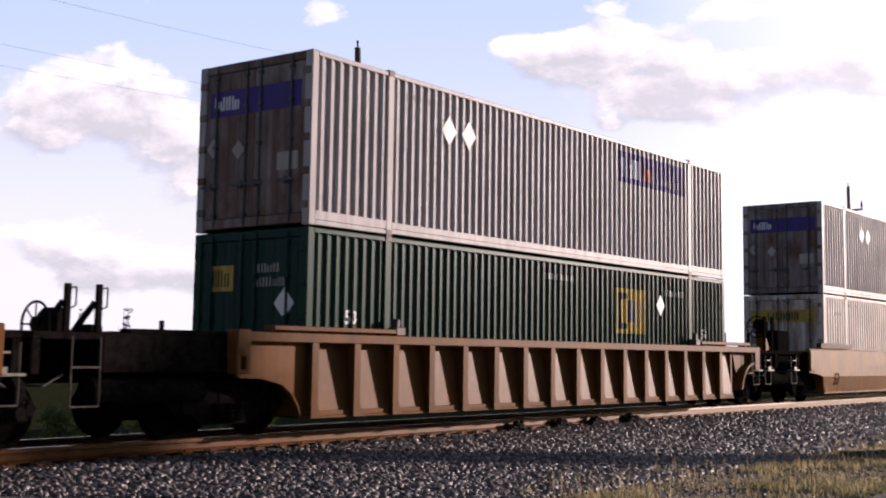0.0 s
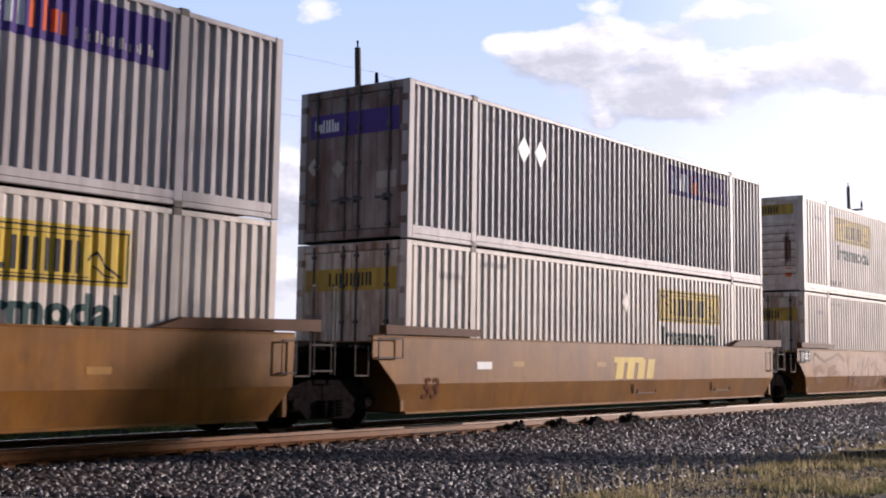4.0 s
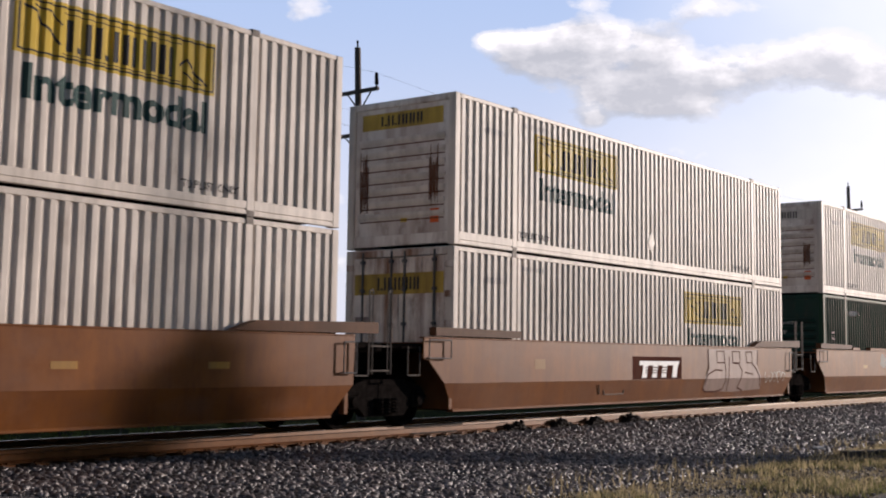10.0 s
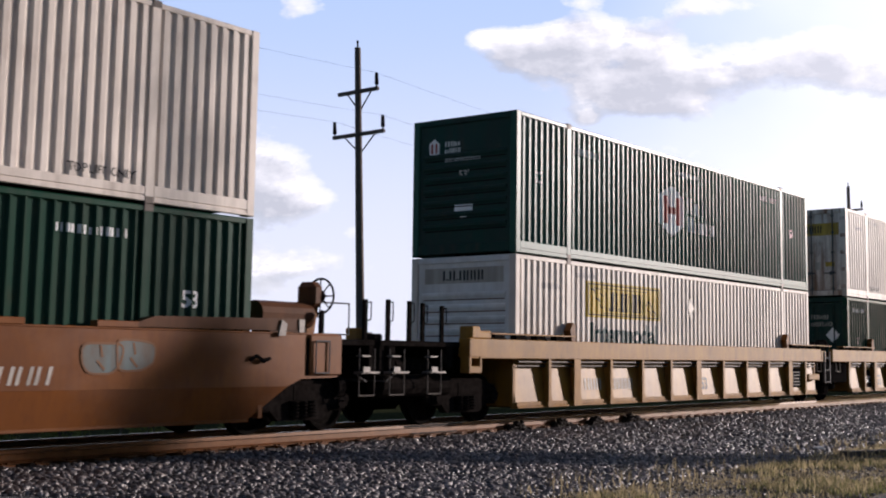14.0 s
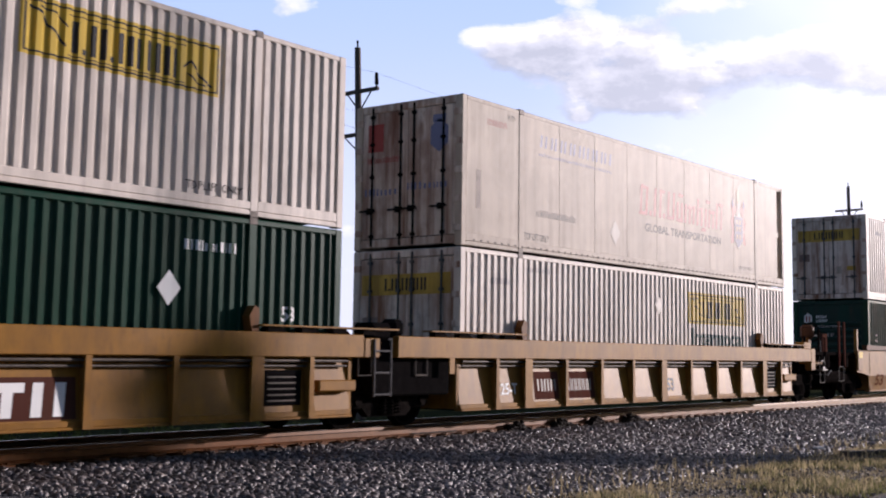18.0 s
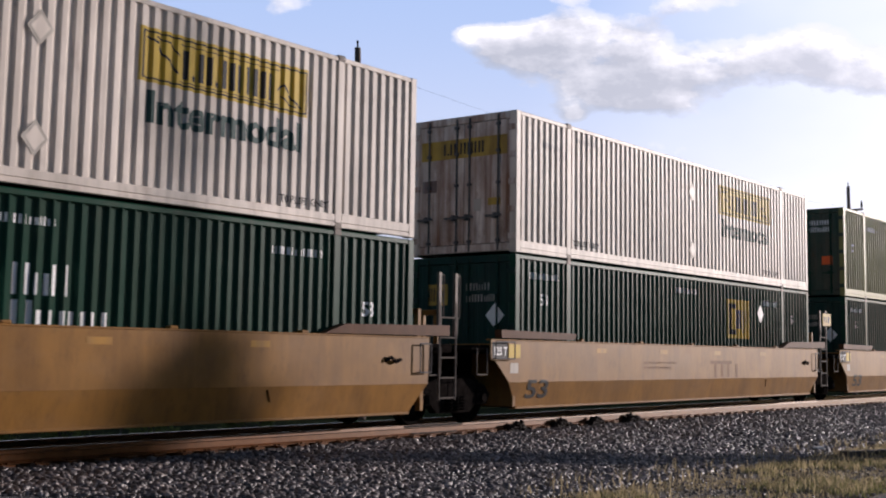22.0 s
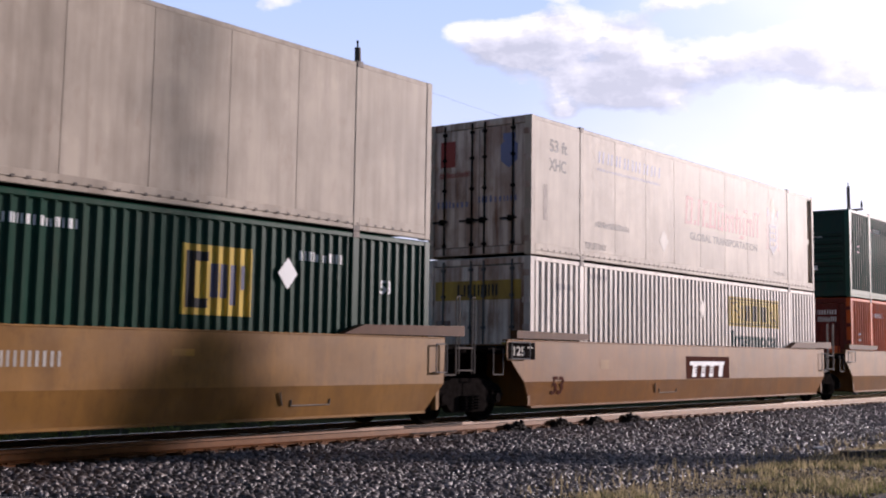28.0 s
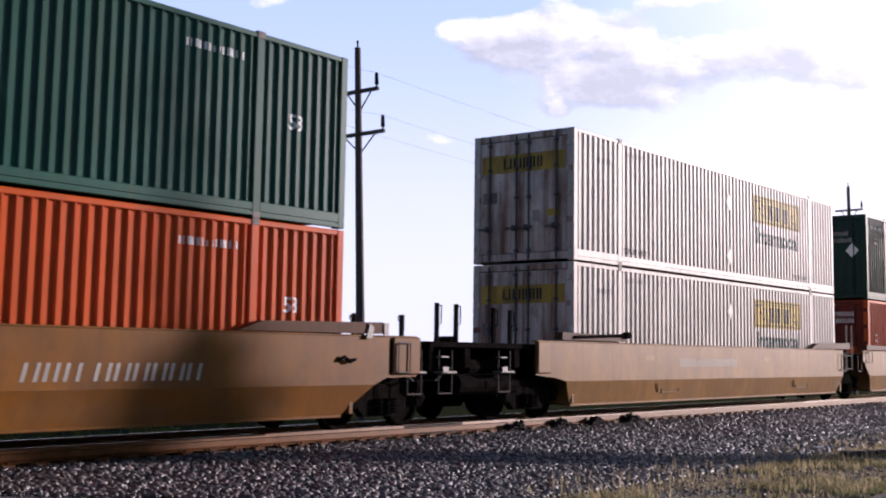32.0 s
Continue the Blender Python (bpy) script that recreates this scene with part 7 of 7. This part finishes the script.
for dy, z in ((-0.85, 11.05), (-1.08, 9.55), (1.08, 9.55)):
    for (xa, ya), (xb, yb) in (((-14, POLE_Y + 0.6), (33.6, POLE_Y + 0.2)), ((33.6, POLE_Y + 0.2), (81.8, POLE_Y - 1))):
        pts = [(xa + (xb - xa) * t, ya + (yb - ya) * t + dy, z - 0.7 * 4 * t * (1 - t)) for t in (i / 24 for i in range(25))]
        part("wire", wire(pts, 0.0034), M["steel"], lines)


def leafy(name, trunk, blobs, n, leaf, seed, at, label, limbs=True, mat="leaf", category="tree", stout=0.14):
    """Trunk, limbs and a crown of many small leaves round the given lumps (x, y, z, r)."""
    tree = thing(name, label, category, at=at)
    rnd = random.Random(seed)
    g = Geo().tube((0, 0, -0.2), (0, 0, trunk), stout, 9, stout * 0.3)
    if limbs:
        for x, y, z, r in blobs:
            g.tube((0, 0, min(trunk, max(0.4, z - 0.8))), (x, y, z), min(0.04, stout * 0.6), 6, 0.008)
    part("trunk", g, M["pole"], tree)
    g = Geo()
    tot = sum(b[3] ** 2 for b in blobs)
    for x, y, z, r in blobs:
        for _ in range(int(n * r * r / tot)):
            d = Vector((rnd.gauss(0, 1), rnd.gauss(0, 1), rnd.gauss(0, 1))).normalized() * r * rnd.uniform(0.3, 1.08)
            c = Vector((x, y, z)) + d
            u = Vector((rnd.gauss(0, 1), rnd.gauss(0, 1), rnd.gauss(0, 1))).normalized()
            w = u.orthogonal().normalized()
            s = leaf * rnd.uniform(0.6, 1.4)
            g.add([c - u * s, c + w * s * 0.5, c + u * s, c - w * s * 0.5], [(0, 1, 2, 3)])
    me = g.mesh("crown", False)
    me.materials.append(M[mat])
    cr = new("crown", me)
    cr.parent = tree
    return tree


# low shrub far behind the track, and the slender tree whose shadow lies across the train
leafy("shrub", 2.6, [(0.2, 0.3, 2.2, 0.5), (-0.3, -0.4, 2.6, 0.45), (0.5, -0.6, 3.0, 0.4), (0.1, 0.6, 3.3, 0.35), (-0.4, 0.2, 1.4, 0.6)], 500, 0.11, 3, (38.6, 31.0, -0.95), "ragged dark shrub beyond the track")
for x, lean, top, seed in ((18.1, 0.05, 3.0, 41), (19.25, 0.16, 3.12, 42)):
    leafy("sapling", top, [(lean * q, 0.05 * math.sin(9 * q), 1.6 + (top - 1.6) * q, 0.15 - 0.06 * q) for q in (0.0, 0.3, 0.55, 0.75, 0.9, 1.0)], 90, 0.07, seed, (x, 8.0, -0.82), "thin dark leafy sapling beyond the track", category="sapling", stout=0.02)
for x, y, seed in ((15.6, 5.3, 51), (14.1, 5.6, 52), (17.6, 5.4, 53), (21.2, 5.9, 54)):
    rb = random.Random(seed)
    leafy("low_bush", 0.7, [(rb.uniform(-0.5, 0.5), rb.uniform(-0.3, 0.3), rb.uniform(0.35, 0.95), rb.uniform(0.16, 0.3)) for _ in range(7)], 420, 0.075, seed, (x, y, -0.82), "low green leafy bush beyond the track", mat="weed", category="bush", stout=0.03)
K = 36.0
rnd = random.Random(8)


def shade_tree(x, z_full, z_top, wide, n, seed, label):
    """A slender tree that stands towards the sun from the place x on the near side of the train."""
    drop = K * math.tan(SUN_EL) + 0.75
    blobs, z = [], 0.9
    while z < z_top + drop:
        h = z - drop
        r = wide * min(1.5, max(1.0, 1.5 - 0.5 * (h - 0.3))) if h < z_full - 0.3 else 0.16
        blobs.append((rnd.uniform(-0.15, 0.15), rnd.uniform(-0.15, 0.15), z, r))
        z += 0.45 if r > 0.3 else 0.4
    leafy("slender_tree", z_top + drop - 0.4, blobs, n, 0.10, seed, (x + K * math.cos(SUN_AZ), -1.45 + K * math.sin(SUN_AZ), -0.75), label, False)


shade_tree(12.75, 1.85, 6.8, 0.45, 11000, 5, "slender dark evergreen tree beside the road")
# an added belt of leaves behind the road, out of view, blocks low sky light
rnd = random.Random(31)
g = Geo()
for i in range(9000):
    x = rnd.uniform(-70, 110)
    top = 7.2 + 1.8 * noise.noise((x * 0.12, 0, 0)) + 0.8 * noise.noise((x * 0.5, 4, 0))
    c = Vector((x, -31 + rnd.gauss(0, 1.3), rnd.uniform(-0.7, 1.0) * 0.5 + (top + 0.7) * rnd.random() ** 0.8))
    u = Vector((rnd.gauss(0, 1), rnd.gauss(0, 1), rnd.gauss(0, 1))).normalized()
    w = u.orthogonal().normalized()
    s = rnd.uniform(0.3, 0.6)
    g.add([c - u * s, c + w * s * 0.6, c + u * s, c - w * s * 0.6], [(0, 1, 2, 3)])
me = g.mesh("tree_belt", False)
me.materials.append(M["leaf"])
tagged(new("tree_belt", me), "unseen added belt of dark green leaves that blocks the low sky", "trees", kind="stuff")

# ---- clouds: a far shell of sky, with soft lumps of cloud that drift ----


def cloud_mat():
    m, n, l, p = node_mat("cloud_bank")
    n.remove(p)
    uv = n.new("ShaderNodeUVMap")
    uv.uv_map = "sky"
    sep = n.new("ShaderNodeSeparateXYZ")
    l.new(uv.outputs[0], sep.inputs[0])

    def math_node(op, a, b=0.0, c=0.0):
        q = n.new("ShaderNodeMath")
        q.operation = op
        for s, v in zip(q.inputs, (a, b, c)):
            if isinstance(v, bpy.types.NodeSocket):
                l.new(v, s)
            else:
                s.default_value = v
        return q.outputs[0]
    def mapped(dx=0.0, dy=0.0):
        w = n.new("ShaderNodeMapping")
        w.inputs["Scale"].default_value, w.inputs["Location"].default_value = (1.0, 1.7, 1.0), (dx, dy, 0.0)
        l.new(uv.outputs[0], w.inputs[0])
        return w.outputs[0]
    big = noise_tex(n, l, mapped(), 11.0, 10, 0.60)
    sunward = noise_tex(n, l, mapped(0.014, -0.022), 11.0, 10, 0.60)
    broad = noise_tex(n, l, mapped(3.1, 1.7), 2.5, 4, 0.5)
    def lumps(sx, sy):
        """Sum of the lumps: middle and half widths, in widths of the view."""
        total = None
        for x, y, w, h, k in CLOUDS:
            dx, dy = math_node("DIVIDE", math_node("SUBTRACT", sep.outputs[0], x - sx), w), math_node("DIVIDE", math_node("SUBTRACT", sep.outputs[1], y - sy), h)
            d = math_node("ADD", math_node("MULTIPLY", dx, dx), math_node("MULTIPLY", dy, dy))
            f = math_node("MULTIPLY", math_node("EXPONENT", math_node("MULTIPLY", d, -0.8)), k)
            total = f if total is None else math_node("ADD", total, f)
        return math_node("MINIMUM", total, 0.95)
    total = lumps(0.0, 0.0)
    towards = math_node("ADD", lumps(0.012, -0.026), math_node("MULTIPLY", math_node("SUBTRACT", sunward, 0.5), 1.6))
    wob = math_node("MULTIPLY", math_node("SUBTRACT", big, 0.5), 1.85)
    dens = math_node("ADD", total, wob)
    puff = ramp(n, l, dens, [(0.34, grey(0.0)), (0.50, grey(0.6)), (0.74, grey(1.0))]).outputs[0]
    # thin haze that thickens towards the horizon and towards the sun
    low = n.new("ShaderNodeMapRange")
    low.interpolation_type = "SMOOTHSTEP"
    l.new(sep.outputs[1], low.inputs[0])
    low.inputs[1].default_value, low.inputs[2].default_value, low.inputs[3].default_value, low.inputs[4].default_value = -0.05, 0.33, 0.0, 1.0
    side = n.new("ShaderNodeMapRange")
    side.interpolation_type = "SMOOTHSTEP"
    l.new(math_node("ADD", sep.outputs[0], math_node("MULTIPLY", math_node("SUBTRACT", broad, 0.5), 0.35)), side.inputs[0])
    side.inputs[1].default_value, side.inputs[2].default_value, side.inputs[3].default_value, side.inputs[4].default_value = 0.58, 1.12, 0.0, 0.85
    cover = math_node("MAXIMUM", puff, 0.85)
    # the side of each lump that looks towards the sun is white, its heart greyer
    lit = math_node("ADD", math_node("MULTIPLY", math_node("SUBTRACT", big, sunward), 1.6), math_node("SUBTRACT", 1.12, math_node("MULTIPLY", towards, 1.05)))
    grain = ramp(n, l, lit, [(0.0, (0.55, 0.575, 0.61)), (0.55, (0.78, 0.79, 0.80)), (1.05, (1.08, 1.07, 1.06))]).outputs[0]
    veil = mix_col(n, l, low.outputs[0], (0.50, 0.66, 0.93), (0.84, 0.875, 0.96))
    veil = mix_col(n, l, side.outputs[0], veil, (1.3, 1.29, 1.28))
    grain = mix_col(n, l, math_node("MULTIPLY", side.outputs[0], 0.3), grain, (1.2, 1.19, 1.18))
    shade = mix_col(n, l, puff, veil, grain)
    em = n.new("ShaderNodeEmission")
    em.inputs[1].default_value = CLOUD_GLOW
    l.new(shade, em.inputs[0])
    tr = n.new("ShaderNodeBsdfTransparent")
    mx = n.new("ShaderNodeMixShader")
    l.new(cover, mx.inputs[0])
    l.new(tr.outputs[0], mx.inputs[1])
    l.new(em.outputs[0], mx.inputs[2])
    l.new(mx.outputs[0], n["Material Output"].inputs[0])
    return m


CLOUD_GLOW = 0.86
# middle and half widths of the lumps at sixteen seconds, as shares of the view's width, y downwards
CLOUDS = [(0.542, 0.040, 0.018, 0.009, 0.80), (0.585, 0.052, 0.045, 0.020, 0.92), (0.665, 0.045, 0.050, 0.024, 0.95), (0.650, 0.074, 0.070, 0.026, 0.95), (0.715, 0.066, 0.055, 0.028, 0.92), (0.755, 0.108, 0.062, 0.026, 0.97), (0.70, 0.104, 0.040, 0.020, 0.85),
          (0.86, 0.064, 0.060, 0.028, 0.72), (0.93, 0.050, 0.040, 0.022, 0.68), (0.99, 0.085, 0.060, 0.030, 0.6), (0.338, 0.006, 0.030, 0.016, 0.58), (0.655, 0.0, 0.030, 0.013, 0.5), (0.80, 0.003, 0.050, 0.016, 0.55), (0.66, 0.133, 0.015, 0.008, 0.55),
          (0.055, 0.095, 0.065, 0.038, 0.92), (0.115, 0.090, 0.040, 0.036, 0.85), (0.02, 0.13, 0.05, 0.03, 0.8), (0.165, 0.130, 0.055, 0.026, 0.90), (0.225, 0.155, 0.060, 0.024, 0.88), (0.215, 0.195, 0.065, 0.030, 0.85), (0.285, 0.205, 0.060, 0.030, 0.86), (0.335, 0.225, 0.035, 0.018, 0.75),
          (0.03, 0.262, 0.060, 0.026, 0.80), (0.09, 0.290, 0.070, 0.030, 0.80), (0.19, 0.295, 0.080, 0.026, 0.78), (0.29, 0.300, 0.070, 0.024, 0.75), (0.40, 0.262, 0.020, 0.012, 0.55), (0.52, 0.165, 0.022, 0.010, 0.5), (-0.2, 0.12, 0.12, 0.06, 0.8), (1.2, 0.09, 0.15, 0.06, 0.7)]
F = 784 / math.tan(radians(38.2 / 2)) / 1568
R3 = CAM_POSE.to_3x3()
g, uvs = Geo(), []
for j in range(41):
    for i in range(61):
        u, v = -0.6 + 2.2 * i / 60, -0.35 + 0.85 * j / 40
        d = (R3 @ Vector((u - 0.5, 0.28125 - v, -F))).normalized()
        g.v.append(tuple(d * 2800))
        uvs.append((u, v))
g.f = [(j * 61 + i, j * 61 + i + 1, (j + 1) * 61 + i + 1, (j + 1) * 61 + i) for j in range(40) for i in range(60)]
me = g.mesh("clouds", False)
layer = me.uv_layers.new(name="sky")
for lp in me.loops:
    layer.data[lp.index].uv = uvs[lp.vertex_index]
me.materials.append(cloud_mat())
clouds = tagged(new("clouds", me), "soft white cumulus clouds with grey hearts in a pale blue sky", "cloud", kind="structure")
clouds.location = EYE
clouds.visible_shadow = False

# ---- what moves ----
RUN = [(0, 0.0), (4, 40.47), (9, 91.30), (13, 132.2), (19, 193.7), (23, 235.1), (26, 266.1), (32, 328.1)]


def run_at(t):
    """Metres that the train has gone at t seconds."""
    ts, ss = [r[0] for r in RUN], [r[1] for r in RUN]
    k = np.polyfit(ts, ss, 3)
    return float(np.polyval(k, t) - np.polyval(k, 0))


def motions():
    times = [2.0 * i for i in range(17)]
    way = [run_at(t) for t in times]
    for ob, u, z in TRAIN:
        walk(ob, [(t, pose(u - s, 0, z)) for t, s in zip(times, way)])
    # wheels roll on the rail: both axles of one truck are keyed, and the other trucks share their turning
    frames = [i / 30 for i in range(961)]
    for k in (0, 1):
        lead = WHEELS[0][k]
        x = (-0.89, 0.89)[k]
        walk(lead, [(t, pose(x, 0, 0.458, 0, -math.degrees(run_at(t) / 0.458), 0)) for t in frames])
        for sets in WHEELS[1:]:
            keys = sets[k].animation_data_create()
            sets[k].rotation_mode = "QUATERNION"
            keys.action = lead.animation_data.action
            keys.action_slot = lead.animation_data.action_slot
    # the clouds drift slowly to the left and upwards
    right = R3 @ Vector((1, 0, 0))
    drift = []
    for t in (0, 8, 16, 24, 32):
        q = Matrix.Rotation(radians(0.0755 * (t - 16)), 4, "Z") @ Matrix.Rotation(radians(0.022 * (t - 16)), 4, right)
        drift.append((t, Matrix.Translation(EYE) @ q))
    walk(clouds, drift)


motions()
